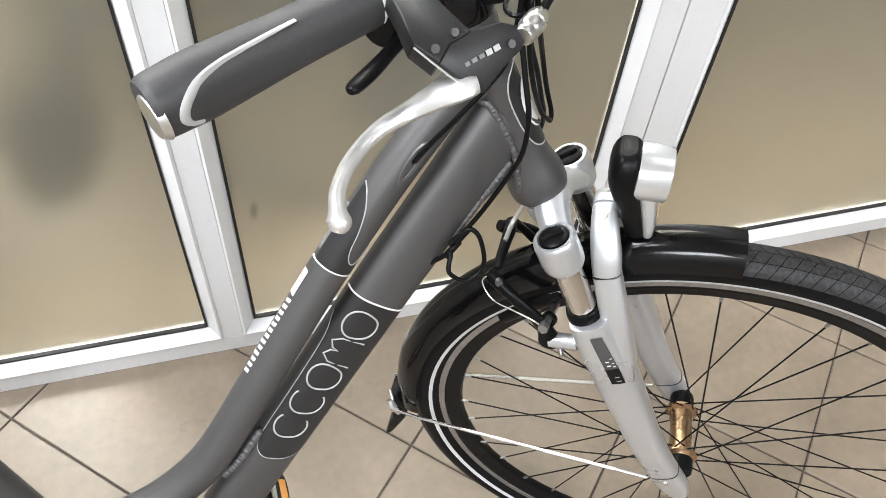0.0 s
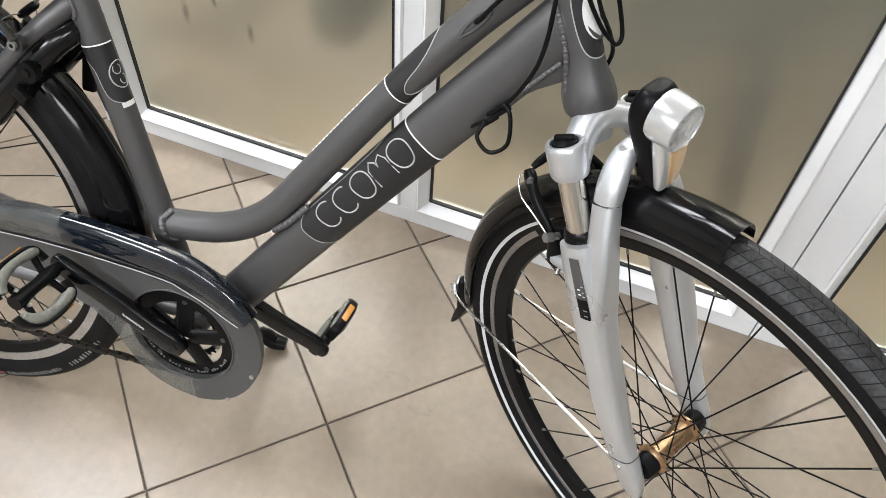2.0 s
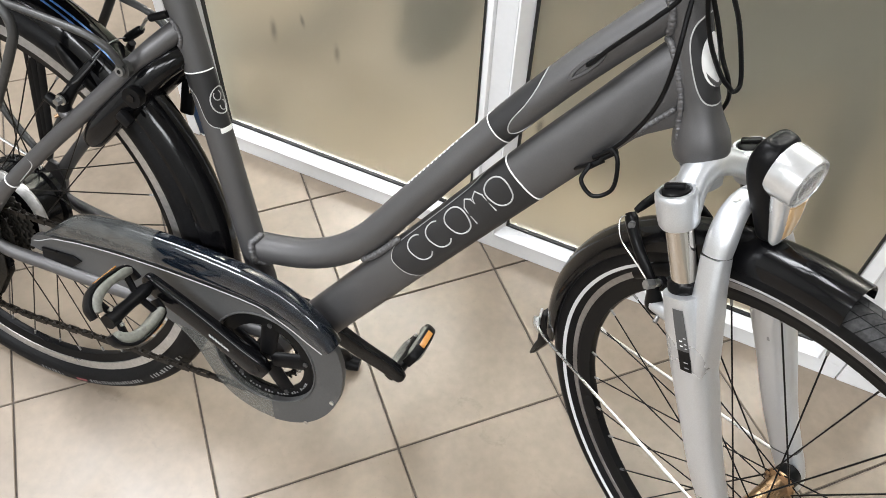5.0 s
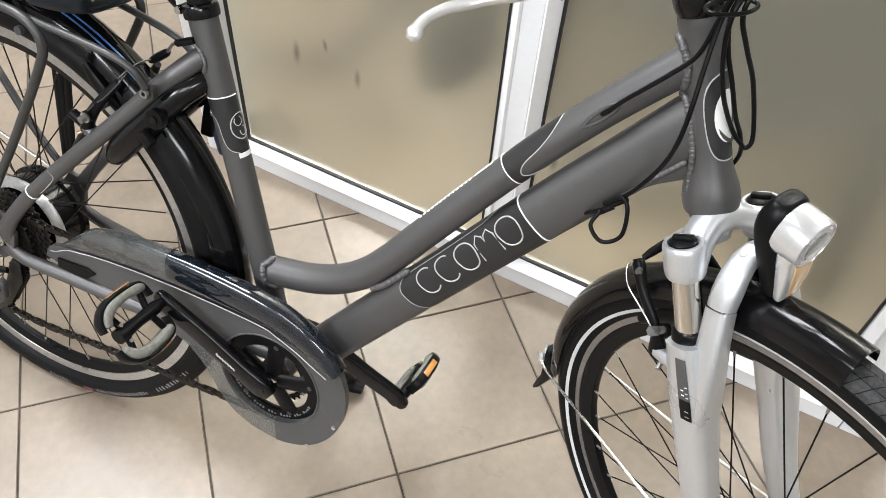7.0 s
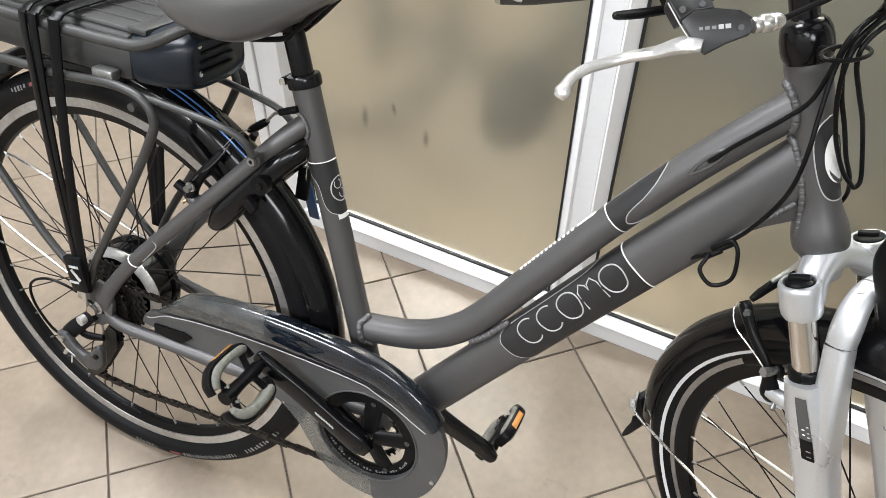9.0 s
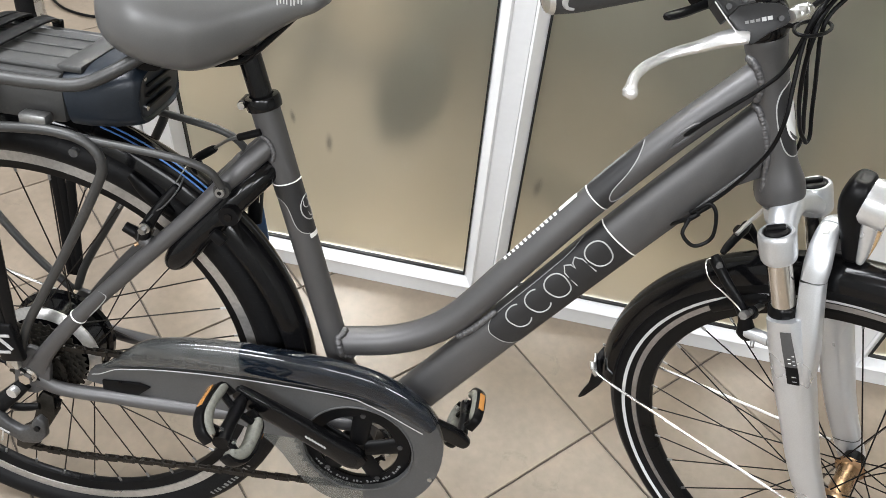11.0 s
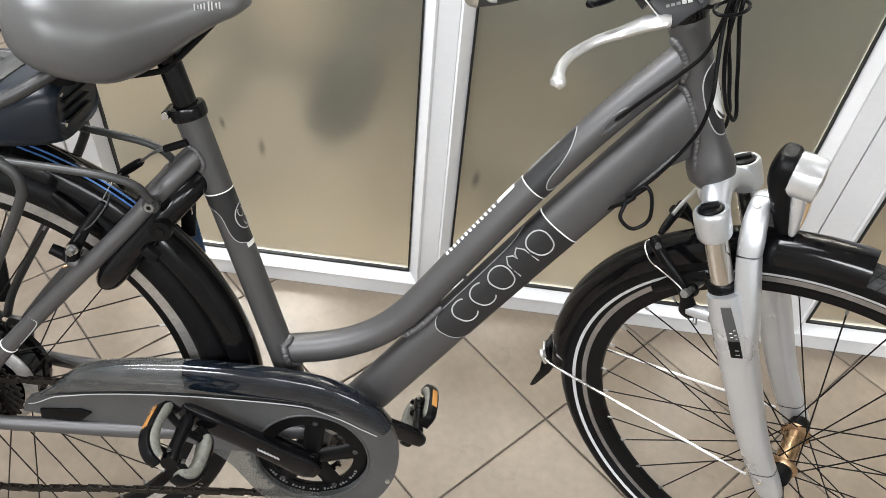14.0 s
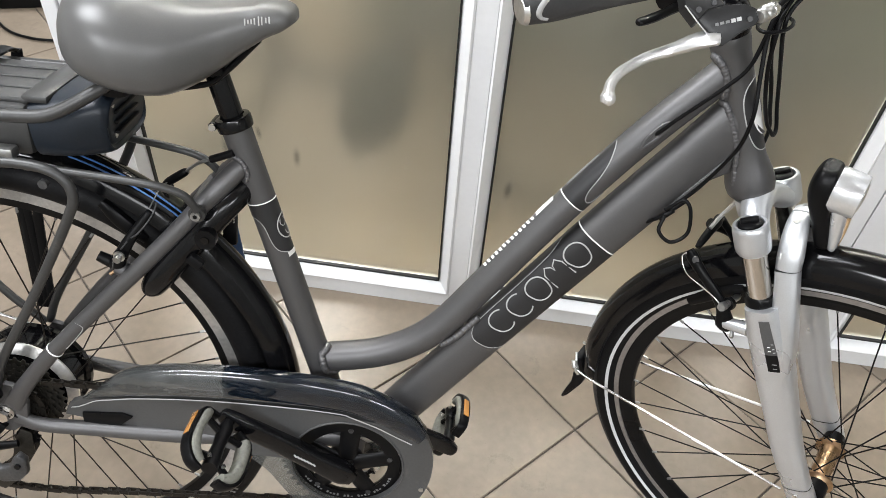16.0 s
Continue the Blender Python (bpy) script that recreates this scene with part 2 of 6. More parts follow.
def smudge_material():
    m = material("smear", (0.10, 0.095, 0.075), 0.7)
    N, Lk = m.node_tree.nodes, m.node_tree.links
    co, g, r = N.new("ShaderNodeTexCoord"), N.new("ShaderNodeTexGradient"), N.new("ShaderNodeMapRange")
    g.gradient_type = "QUADRATIC_SPHERE"
    Lk.new(co.outputs["Object"], g.inputs["Vector"]), Lk.new(g.outputs["Fac"], r.inputs["Value"])
    r.inputs["From Max"].default_value, r.inputs["To Max"].default_value = 0.6, 0.42
    Lk.new(r.outputs["Result"], N["Principled BSDF"].inputs["Alpha"])
    return m


SMUDGE = smudge_material()

# ---- mesh helpers ----
def link_mesh(name, bm, mats, parent=None, label="", smooth=True, autosmooth=40):
    me = bpy.data.meshes.new(name)
    bmesh.ops.recalc_face_normals(bm, faces=bm.faces)
    bm.to_mesh(me)
    bm.free()
    for mt in (mats if isinstance(mats, (list, tuple)) else [mats]):
        me.materials.append(mt)
    if smooth:
        for p in me.polygons:
            p.use_smooth = True
        me.set_sharp_from_angle(angle=radians(autosmooth))
    ob = new(name, me)
    if parent is not None:
        ob.parent = parent
    if label:
        ob["label"] = label
    return ob


def part(name, bm, mat, parent, label="", smooth=True, autosmooth=40):
    return link_mesh(name, bm, mat, parent, label, smooth, autosmooth)


def empty(name, label, category, group="", kind=""):
    ob = new(name)
    return tagged(ob, label, category, group, kind)


def catmull(pts, sub):
    """Points along a smooth curve through pts; each may carry further numbers (radii)."""
    pts = [np.array(p, float) for p in pts]
    if sub <= 1 or len(pts) < 3:
        return pts
    out = []
    ext = [2 * pts[0] - pts[1]] + pts + [2 * pts[-1] - pts[-2]]
    for i in range(1, len(ext) - 2):
        p0, p1, p2, p3 = ext[i - 1:i + 3]
        for j in range(sub):
            t = j / sub
            out.append(0.5 * (2 * p1 + (p2 - p0) * t + (2 * p0 - 5 * p1 + 4 * p2 - p3) * t * t + (3 * p1 - p0 - 3 * p2 + p3) * t ** 3))
    out.append(pts[-1])
    return out


def rings(pts, power=2.0, segs=20, up=(0, 1, 0)):
    """Section rings along pts = rows of x, y, z, half-height, half-width. Width lies along up, as nearly as it can."""
    out = []
    n = len(pts)
    w = Vector(up)
    for i, p in enumerate(pts):
        a, b = pts[max(0, i - 1)], pts[min(n - 1, i + 1)]
        t = Vector(b[:3] - a[:3]).normalized()
        w = (w - t * w.dot(t)).normalized()
        nn = w.cross(t).normalized()
        ring = []
        for k in range(segs):
            f = 2 * math.pi * k / segs
            c, s = math.cos(f), math.sin(f)
            c = math.copysign(abs(c) ** (2 / power), c)
            s = math.copysign(abs(s) ** (2 / power), s)
            ring.append(Vector(p[:3]) + nn * (p[3] * c) + w * (p[4] * s))
        out.append(ring)
    return out


def skin(bm, rr, caps=True):
    vs = [[bm.verts.new(v) for v in r] for r in rr]
    m = len(vs[0])
    for a, b in zip(vs, vs[1:]):
        for k in range(m):
            bm.faces.new((a[k], a[(k + 1) % m], b[(k + 1) % m], b[k]))
    if caps:
        bm.faces.new(vs[0][::-1])
        bm.faces.new(vs[-1])
    return bm


def tube(pts, r=None, sub=8, segs=16, power=2.0, up=(0, 1, 0), bm=None, caps=True):
    """A swept tube through pts (x, y, z) of radius r, or through rows with own half-height and half-width."""
    rows = [(*p[:3], *(p[3:] if len(p) > 3 else (r, r))) for p in pts]
    bm = bm or bmesh.new()
    return skin(bm, rings(catmull(rows, sub), power, segs, up), caps)


def lathe(profile, center, axis=(0, 1, 0), segs=64, bm=None, closed=True, arc=None):
    """Turns rows of (radius, along) about the axis through center. arc: first and last angle in degrees."""
    bm = bm or bmesh.new()
    ax = Vector(axis).normalized()
    q = Vector((0, 0, 1)) if abs(ax.z) < 0.9 else Vector((1, 0, 0))
    e1 = (q - ax * q.dot(ax)).normalized()
    e2 = ax.cross(e1)
    full = arc is None
    a0, a1 = (0, 360) if full else arc
    steps = segs if full else segs + 1
    vs = []
    for i in range(steps):
        f = radians(a0 + (a1 - a0) * i / segs)
        d = e1 * math.cos(f) + e2 * math.sin(f)
        vs.append([bm.verts.new(Vector(center) + d * r + ax * h) for r, h in profile])
    m = len(profile)
    for i in range(segs):
        a, b = vs[i], vs[(i + 1) % steps]
        for k in range(m if closed else m - 1):
            k2 = (k + 1) % m
            try:
                bm.faces.new((a[k], a[k2], b[k2], b[k]))
            except ValueError:
                pass
    if not full and closed:
        bm.faces.new(vs[0]), bm.faces.new(vs[-1][::-1])
    return bm


def rod(a, b, r, r2=None, segs=12, bm=None):
    r2 = r if r2 is None else r2
    t = Vector(b) - Vector(a)
    up = (0, 1, 0) if abs(t.normalized().y) < 0.9 else (1, 0, 0)
    return tube([(*a, r, r), (*b, r2, r2)], sub=1, segs=segs, up=up, bm=bm)


def box(center, size, bevel=0.0, m=None, bm=None, segs=2):
    b2 = bmesh.new()
    bmesh.ops.create_cube(b2, size=1)
    for v in b2.verts:
        v.co = Vector((v.co.x * size[0], v.co.y * size[1], v.co.z * size[2]))
    if bevel:
        bmesh.ops.bevel(b2, geom=b2.edges[:] , offset=bevel, segments=segs, affect="EDGES", profile=0.5)
    mt = Matrix.Translation(center) @ (m if m is not None else Matrix())
    b2.transform(mt)
    if bm is None:
        return b2
    me = bpy.data.meshes.new("tmp")
    b2.to_mesh(me)
    b2.free()
    bm.from_mesh(me)
    bpy.data.meshes.remove(me)
    return bm


def plate(outline, y0, y1, bevel=0.0, hole=None, bm=None):
    """A flat plate in the x-z plane between y0 and y1, with its outline and, where given, one round hole (x, z, r)."""
    bm = bm or bmesh.new()
    if hole is None:
        f = bm.faces.new([bm.verts.new((x, y0, z)) for x, z in outline])
        g = bmesh.ops.extrude_face_region(bm, geom=[f])
        for v in g["geom"]:
            if isinstance(v, bmesh.types.BMVert):
                v.co.y = y1
    else:
        n = len(outline)
        rows = []
        for y in (y0, y1):
            o = [bm.verts.new((x, y, z)) for x, z in outline]
            h = []
            for x, z in outline:
                d = Vector((x - hole[0], z - hole[1])).normalized() * hole[2]
                h.append(bm.verts.new((hole[0] + d.x, y, hole[1] + d.y)))
            rows.append((o, h))
        (o0, h0), (o1, h1) = rows
        for i in range(n):
            j = (i + 1) % n
            bm.faces.new((o0[i], o0[j], h0[j], h0[i]))
            bm.faces.new((o1[j], o1[i], h1[i], h1[j]))
            bm.faces.new((o0[j], o0[i], o1[i], o1[j]))
            bm.faces.new((h0[i], h0[j], h1[j], h1[i]))
    if bevel:
        bmesh.ops.recalc_face_normals(bm, faces=bm.faces)
        es = [e for e in bm.edges if len(e.link_faces) == 2 and e.calc_face_angle(0) > 1.0]
        bmesh.ops.bevel(bm, geom=es, offset=bevel, segments=2, affect="EDGES", profile=0.5)
    return bm

# ---- the room ----
ROOM = (-3.2, 3.2, -3.0, 3.6)  # x from, to, y from, to


def slab(name, lo, hi, mat, label, category, bevel=0.0, parent=None):
    c = [(a + b) / 2 for a, b in zip(lo, hi)]
    ob = link_mesh(name, box(c, [b - a for a, b in zip(lo, hi)], bevel), mat, parent, smooth=False)
    if parent is None:
        tagged(ob, label, category, kind="structure")
    return ob


floor = slab("floor", (ROOM[0], ROOM[2], -0.08), (ROOM[1], ROOM[3], -0.0035), GROUT, "floor of square beige ceramic tiles with dark grout joints", "floor")
slab("wall_west", (ROOM[0] - 0.15, ROOM[2], -0.08), (ROOM[0], ROOM[3], 2.9), WALL_PAINT, "plain pale painted wall", "wall")
slab("wall_east", (ROOM[1], ROOM[2], -0.08), (ROOM[1] + 0.15, ROOM[3], 2.9), WALL_PAINT, "plain pale painted wall", "wall")
slab("wall_south", (ROOM[0], ROOM[2] - 0.15, -0.08), (ROOM[1], ROOM[2], 2.9), WALL_PAINT, "plain pale painted wall", "wall")
slab("wall_north", (ROOM[0], ROOM[3], -0.08), (ROOM[1], ROOM[3] + 0.15, 2.9), WALL_PAINT, "plain pale painted wall", "wall")
slab("ceiling", (ROOM[0], ROOM[2], CEILING_Z), (ROOM[1], ROOM[3], 2.9), CEILING_PAINT, "plain white ceiling", "ceiling")

# Assumed fixtures to house the added lamps.
for lx, ly in LAMP_PLACES:
    lamp = empty("assumed_ceiling_light", "wide white ceiling panel light, out of view, assumed to light the room", "light", "ceiling panel lights")
    lamp.location = (lx, ly, CEILING_Z)
    bm = bmesh.new()
    for sx, sy, wx, wy in ((0.61, 0, 0.02, 1.04), (-0.61, 0, 0.02, 1.04), (0, 0.51, 1.2, 0.02), (0, -0.51, 1.2, 0.02)):
        box((sx, sy, -0.0175), (wx, wy, 0.035), bm=bm)
    part("frame", bm, PVC, lamp, smooth=False)
    part("diffuser", box((0, 0, -0.012), (1.198, 0.998, 0.02)), DIFFUSER, lamp, smooth=False)

# ---- the glazed partition: s runs along it, d goes into it, z up ----
WALL_TURN = math.degrees(math.atan(-0.06))
WALL = pose(0, 0.594, 0, 0, 0, WALL_TURN)
SILL, HEAD_Z, FRAME_D = 0.0, 2.15, 0.038


def wall_box(lo, hi, bevel=0.0006, bm=None):
    c = [(a + b) / 2 for a, b in zip(lo, hi)]
    b2 = box(c, [b - a for a, b in zip(lo, hi)], bevel, bm=bm)
    return b2


def prism(section, a, b, axis):
    """A straight moulding: section rows are (across, depth); it runs from a to b along 's' or 'z'."""
    bm = bmesh.new()
    put = (lambda c, d, l: (l, d, c)) if axis == "s" else (lambda c, d, l: (c, d, l))
    v0 = [bm.verts.new(put(c, d, a)) for c, d in section]
    v1 = [bm.verts.new(put(c, d, b)) for c, d in section]
    n = len(section)
    for i in range(n):
        bm.faces.new((v0[i], v0[(i + 1) % n], v1[(i + 1) % n], v1[i]))
    bm.faces.new(v0[::-1]), bm.faces.new(v1)
    return bm


def mitred_bead(s0, s1, z0, z1, width, side):
    """One of the four sloping glazing beads round a pane, its ends cut at 45 degrees."""
    prof = [(0.0, 0.0), (0.004, -0.003), (width - 0.006, 0.012), (width, 0.018), (width, 0.03), (0.0, 0.03)]
    bm = bmesh.new()
    ends = []
    for e in (0, 1):
        row = []
        for c, d in prof:
            if side == "bottom":
                p = ((s0 + c) if e == 0 else (s1 - c), d, z0 + c)
            elif side == "top":
                p = ((s0 + c) if e == 0 else (s1 - c), d, z1 - c)
            elif side == "left":
                p = (s0 + c, d, (z0 + c) if e == 0 else (z1 - c))
            else:
                p = (s1 - c, d, (z0 + c) if e == 0 else (z1 - c))
            row.append(bm.verts.new(p))
        ends.append(row)
    n = len(prof)
    for i in range(n):
        bm.faces.new((ends[0][i], ends[0][(i + 1) % n], ends[1][(i + 1) % n], ends[1][i]))
    bm.faces.new(ends[0]), bm.faces.new(ends[1][::-1])
    return bm


BEAD = 0.026


def window(name, g0, g1, fl, fr, label):
    """A fixed light: visible glass from g0 to g1, frame out to fl and fr."""
    w = tagged(new(name), label, "window", kind="structure")
    w.matrix_basis = WALL
    gz0, gz1 = 0.066, HEAD_Z - 0.09
    b0, b1, bz0, bz1 = g0 - BEAD, g1 + BEAD, gz0 - BEAD, gz1 + BEAD
    frame = part("window_frame", wall_box((fl, 0.0, 0.0), (fr, FRAME_D, bz0 - 0.0005)), PVC, w, smooth=False)
    part("window_frame", wall_box((fl, 0.0, bz1 + 0.0005), (fr, FRAME_D, HEAD_Z)), PVC, w, smooth=False)
    if b0 - fl > 0.004:
        part("window_frame", wall_box((fl, 0.0, bz0), (b0 - 0.0005, FRAME_D, bz1)), PVC, w, smooth=False)
    part("window_frame", wall_box((b1 + 0.0005, 0.0, bz0), (fr, FRAME_D, bz1)), PVC, w, smooth=False)
    for side in ("bottom", "top", "left", "right"):
        part("glazing_bead", mitred_bead(b0, b1, bz0, bz1, BEAD - 0.0022, side), PVC, w, smooth=False)
    bm = bmesh.new()
    for lo, hi in (((g0 - 0.003, 0.014, gz0 - 0.003), (g1 + 0.003, 0.021, gz0 + 0.0012)), ((g0 - 0.003, 0.014, gz1 - 0.001), (g1 + 0.003, 0.021, gz1 + 0.003)),
                   ((g0 - 0.003, 0.014, gz0 + 0.0012), (g0 + 0.0012, 0.021, gz1 - 0.001)), ((g1 - 0.0003, 0.014, gz0 + 0.0012), (g1 + 0.003, 0.021, gz1 - 0.001))):
        wall_box(lo, hi, 0, bm)
    part("gasket", bm, GASKET, w, "black rubber glazing seal", smooth=False)
    pane = part("pane", wall_box((g0 - 0.004, 0.022, gz0 - 0.004), (g1 + 0.004, 0.026, gz1 + 0.004), 0), FROSTED, w, "frosted glass pane", smooth=False)
    pane.visible_shadow = False
    return w


window_1 = window("window_1", -0.462, 0.126, -0.545, 0.1875, "white plastic-framed fixed window with a frosted pane, floor to head height")
window_2 = window("window_2", 0.214, 0.820, 0.1876, 0.8885, "white plastic-framed fixed window with a frosted pane, floor to head height")
def smudge(w, s, z, wd, hg, lean):
    bm = bmesh.new()
    c = bm.verts.new((0, 0, 0))
    ring = [bm.verts.new((math.cos(a), 0, math.sin(a))) for a in [2 * math.pi * i / 20 for i in range(20)]]
    for i in range(20):
        bm.faces.new((c, ring[i], ring[(i + 1) % 20]))
    ob = part("smudge", bm, SMUDGE, w, "dull grey smear on the glass", smooth=False)
    ob.matrix_basis = pose(s, 0.0214, z, 0, lean, 0) @ Matrix.Diagonal((wd, 1, hg, 1))


for s, z, wd, hg, lean in ((-0.304, 0.358, 0.013, 0.040, 4), (-0.165, 0.352, 0.011, 0.034, 2), (-0.235, 0.40, 0.008, 0.022, -6)):
    smudge(window_1, s, z, wd, hg, lean)
smudge(window_2, 0.245, 0.34, 0.012, 0.034, 5)
window_3 = window("window_3", 0.980, 1.95, 0.8915, 2.05, "wide white plastic-framed window with a frosted pane")
window_4 = window("window_4", 2.14, 2.95, 2.052, 3.1, "white plastic-framed window with a frosted pane")
# the end of the partition, deeper than the frames
post = link_mesh("trim", wall_box((-0.575, -0.004, 0.0), (-0.547, 0.155, HEAD_Z), 0.003), PVC, None, smooth=False)
post.matrix_basis = WALL
tagged(post, "white plastic end cover of the glazed partition", "trim", kind="structure")
lintel = link_mesh("wall_above_windows", wall_box((-3.3, 0.0, HEAD_Z + 0.001), (3.3, 0.12, CEILING_Z - 0.001), 0), WALL_PAINT, None, smooth=False)
lintel.matrix_basis = WALL
tagged(lintel, "plain pale painted wall above the windows and the passage", "wall", kind="structure")


CABINET_GREY = grained("grey_green_laminate", (0.078, 0.094, 0.082), 0.6, 0, scale=40, amount=0.1, big=3, big_amount=0.1, bump=0.05)

# ---- assumed things behind the frosted glass, added to make its soft dark shapes ----
parked = empty("dark_shapes_behind_glass", "assumed dark bicycle-like shapes, added to darken the frosted glass", "bicycle")
parked.matrix_basis = pose(0.0, 0.0, 0.0)


def parked_wheel(x, y, z, rz, tilt, r=0.33):
    prof = [(r + 0.024 * math.cos(a), 0.024 * math.sin(a)) for a in [2 * math.pi * i / 12 for i in range(12)]]
    ob = part("wheel", lathe(prof, (0, 0, 0), (0, 1, 0), 48), RUBBER, parked)
    part("hub", rod((0, -0.04, 0), (0, 0.04, 0), 0.018), ALLOY, ob)
    part("rim", lathe([(r - 0.02, -0.012), (r - 0.02, 0.012), (r - 0.036, 0.008), (r - 0.036, -0.008)], (0, 0, 0), (0, 1, 0), 48), ALLOY, ob)
    ob.matrix_basis = pose(x, y, z, tilt, 0, rz)


parked_wheel(-0.62, 1.02, 0.345, 14, -8)
parked_wheel(0.46, 0.98, 0.345, 8, -8)
part("frame", tube([(-0.60, 0.99, 0.36), (-0.30, 0.96, 0.36), (-0.12, 0.93, 0.34), (0.12, 0.90, 0.56), (0.30, 0.89, 0.72)], 0.022, sub=6, segs=14), DARK_PAINT, parked)
# Unknown dark masses and bars, shaped only to give the panes' soft blots.
part("dark_blob", tube([(-0.075, 0.80, 0.262, 0.030, 0.035), (-0.062, 0.80, 0.290, 0.055, 0.055), (-0.040, 0.80, 0.345, 0.072, 0.065), (-0.022, 0.80, 0.405, 0.070, 0.065), (0.000, 0.80, 0.455, 0.050, 0.050), (0.010, 0.80, 0.475, 0.025, 0.030)], sub=5, segs=18, power=2.2), DARK_CLOTH, parked, "unknown dark mass, added for the blot in the pane")
part("saddle", tube([(0.27, 0.84, 0.555, 0.030, 0.045), (0.34, 0.84, 0.560, 0.055, 0.060), (0.42, 0.85, 0.545, 0.050, 0.055), (0.50, 0.86, 0.520, 0.025, 0.035)], sub=5, segs=16), DARK_CLOTH, parked)
part("stay", tube([(0.47, 0.79, 0.330), (0.56, 0.79, 0.410), (0.66, 0.79, 0.480), (0.80, 0.80, 0.560)], 0.034, sub=5, segs=14), DARK_CLOTH, parked)
part("post", tube([(0.79, 0.76, 0.08), (0.76, 0.76, 0.30), (0.74, 0.76, 0.50)], 0.026, sub=5, segs=14), DARK_CLOTH, parked)
part("rack", tube([(-0.42, 0.93, 0.74), (-0.40, 0.90, 0.55), (-0.38, 0.86, 0.34)], 0.024, sub=5, segs=12), DARK_CLOTH, parked)
part("dark_block", box((0.62, 0.86, 0.56), (0.34, 0.12, 0.30), 0.05, segs=3), DARK_CLOTH, parked)

# Assumed block beyond the glass, added to tone the panes darker and greener.
cabinet = empty("cabinet", "assumed low cabinet-like block, added to darken the frosted glass", "cabinet")
cabinet.matrix_basis = pose(1.15, 1.75, 0, 0, 0, -3)
part("body", box((0, 0, 0.46), (2.7, 0.42, 0.86), 0.006), CABINET_GREY, cabinet)
for dx in (-1.01, -0.337, 0.337, 1.01):
    part("door", box((dx, -0.222, 0.46), (0.66, 0.022, 0.80), 0.003), CABINET_GREY, cabinet)
part("top", box((0, -0.01, 0.905), (2.74, 0.46, 0.03), 0.003), CABINET_GREY, cabinet)

# ---- the black box and its cable on the floor of the passage ----
unit = empty("power_supply", "black plastic power supply box on the tiled floor", "power supply")
unit.matrix_basis = pose(-1.25, 1.68, 0, 0, 0, 14)
part("housing", box((0, 0, 0.035), (0.17, 0.10, 0.07), 0.008), BLACK_PLASTIC, unit)
part("label", box((0.02, -0.0505, 0.045), (0.07, 0.0015, 0.02)), GREY_MARK, unit, smooth=False)
cable = link_mesh("power_cable", tube([(-1.33, 1.66, 0.03), (-1.335, 1.60, 0.006), (-1.26, 1.51, 0.006), (-1.18, 1.469, 0.006), (-1.08, 1.463, 0.006), (-0.9, 1.50, 0.006), (-0.7, 1.62, 0.006)], 0.0042, segs=8), BLACK_PLASTIC)
tagged(cable, "black mains cable lying loosely on the tiles", "cable")

# ---- the bicycle: x ahead, y to its left, z up in its own leaning plane ----
LEAN = -14.76
bike = empty("bicycle", "dark grey electric city bicycle leaning on its kickstand on tiles", "bicycle")
bike.matrix_basis = pose(0, 0, 0, LEAN, 0, 0)
REAR = Vector((-0.4445, 0.0, 0.354))
AXLE = Vector((0.710, 0.0, 0.363))
BB = Vector((0.024, 0.0, 0.294))
HEAD_LOW, HEAD_DIR = Vector((0.495, 0.0, 0.765)), Vector((-0.3766, 0.0, 0.9264))
STEER = Matrix.Translation((0, -0.006, 0)) @ Matrix.Translation(HEAD_LOW) @ Matrix.Rotation(radians(-34), 4, HEAD_DIR) @ Matrix.Translation(-HEAD_LOW)


def steered(name, bm, mat, parent, label="", smooth=True):
    bm.transform(STEER)
    return part(name, bm, mat, parent, label, smooth)


def head(h, d=0.0):
    """A point on the steering axis, h above the lower head, d ahead of it."""
    p = HEAD_LOW + HEAD_DIR * h + Vector((0.9264, 0, 0.3766)) * d
    return (p.x, p.y, p.z)


# -- frame --
seat_axis = [(0.0185, 0, 0.296), (-0.123, 0, 0.786)]
TOP = [(-0.012, 0, 0.4435), (0.03, 0, 0.4515), (0.060, 0, 0.460), (0.090, 0, 0.4735), (0.118, 0, 0.4925), (0.143, 0, 0.517), (0.168, 0, 0.5505), (0.2, 0, 0.5965), (0.289, 0, 0.724), (0.36, 0, 0.8165), (0.437, 0, 0.9035)]
DOWN = [(0.060, 0, 0.318, 0.030, 0.0195), (0.101, 0, 0.3735, 0.030, 0.0195), (0.2185, 0, 0.530, 0.0295, 0.0195), (0.327, 0, 0.6755, 0.031, 0.0195), (0.401, 0, 0.7715, 0.0312, 0.0195), (0.449, 0, 0.833, 0.032, 0.0192), (0.466, 0, 0.855, 0.032, 0.0185)]
TOP_R = [0.0208, 0.0208, 0.0207, 0.0206, 0.0205, 0.0203, 0.0200, 0.0197, 0.0191, 0.0189, 0.0189]
TOP_ROWS = [(x, y, z + (0.0 if x < 0.2 else 0.001), r, r) for (x, y, z), r in zip(TOP, TOP_R)]
frame_ob = part("frame", tube(DOWN, sub=8, segs=28, power=2.5), FRAME_PAINT, bike, "satin anthracite aluminium frame tubes with weld beads")
part("top_tube", tube(TOP_ROWS, sub=8, segs=24), FRAME_PAINT, frame_ob)
part("seat_tube", tube([(*seat_axis[0], 0.0185, 0.0185), (*seat_axis[1], 0.018, 0.018)], sub=1, segs=24), FRAME_PAINT, frame_ob)
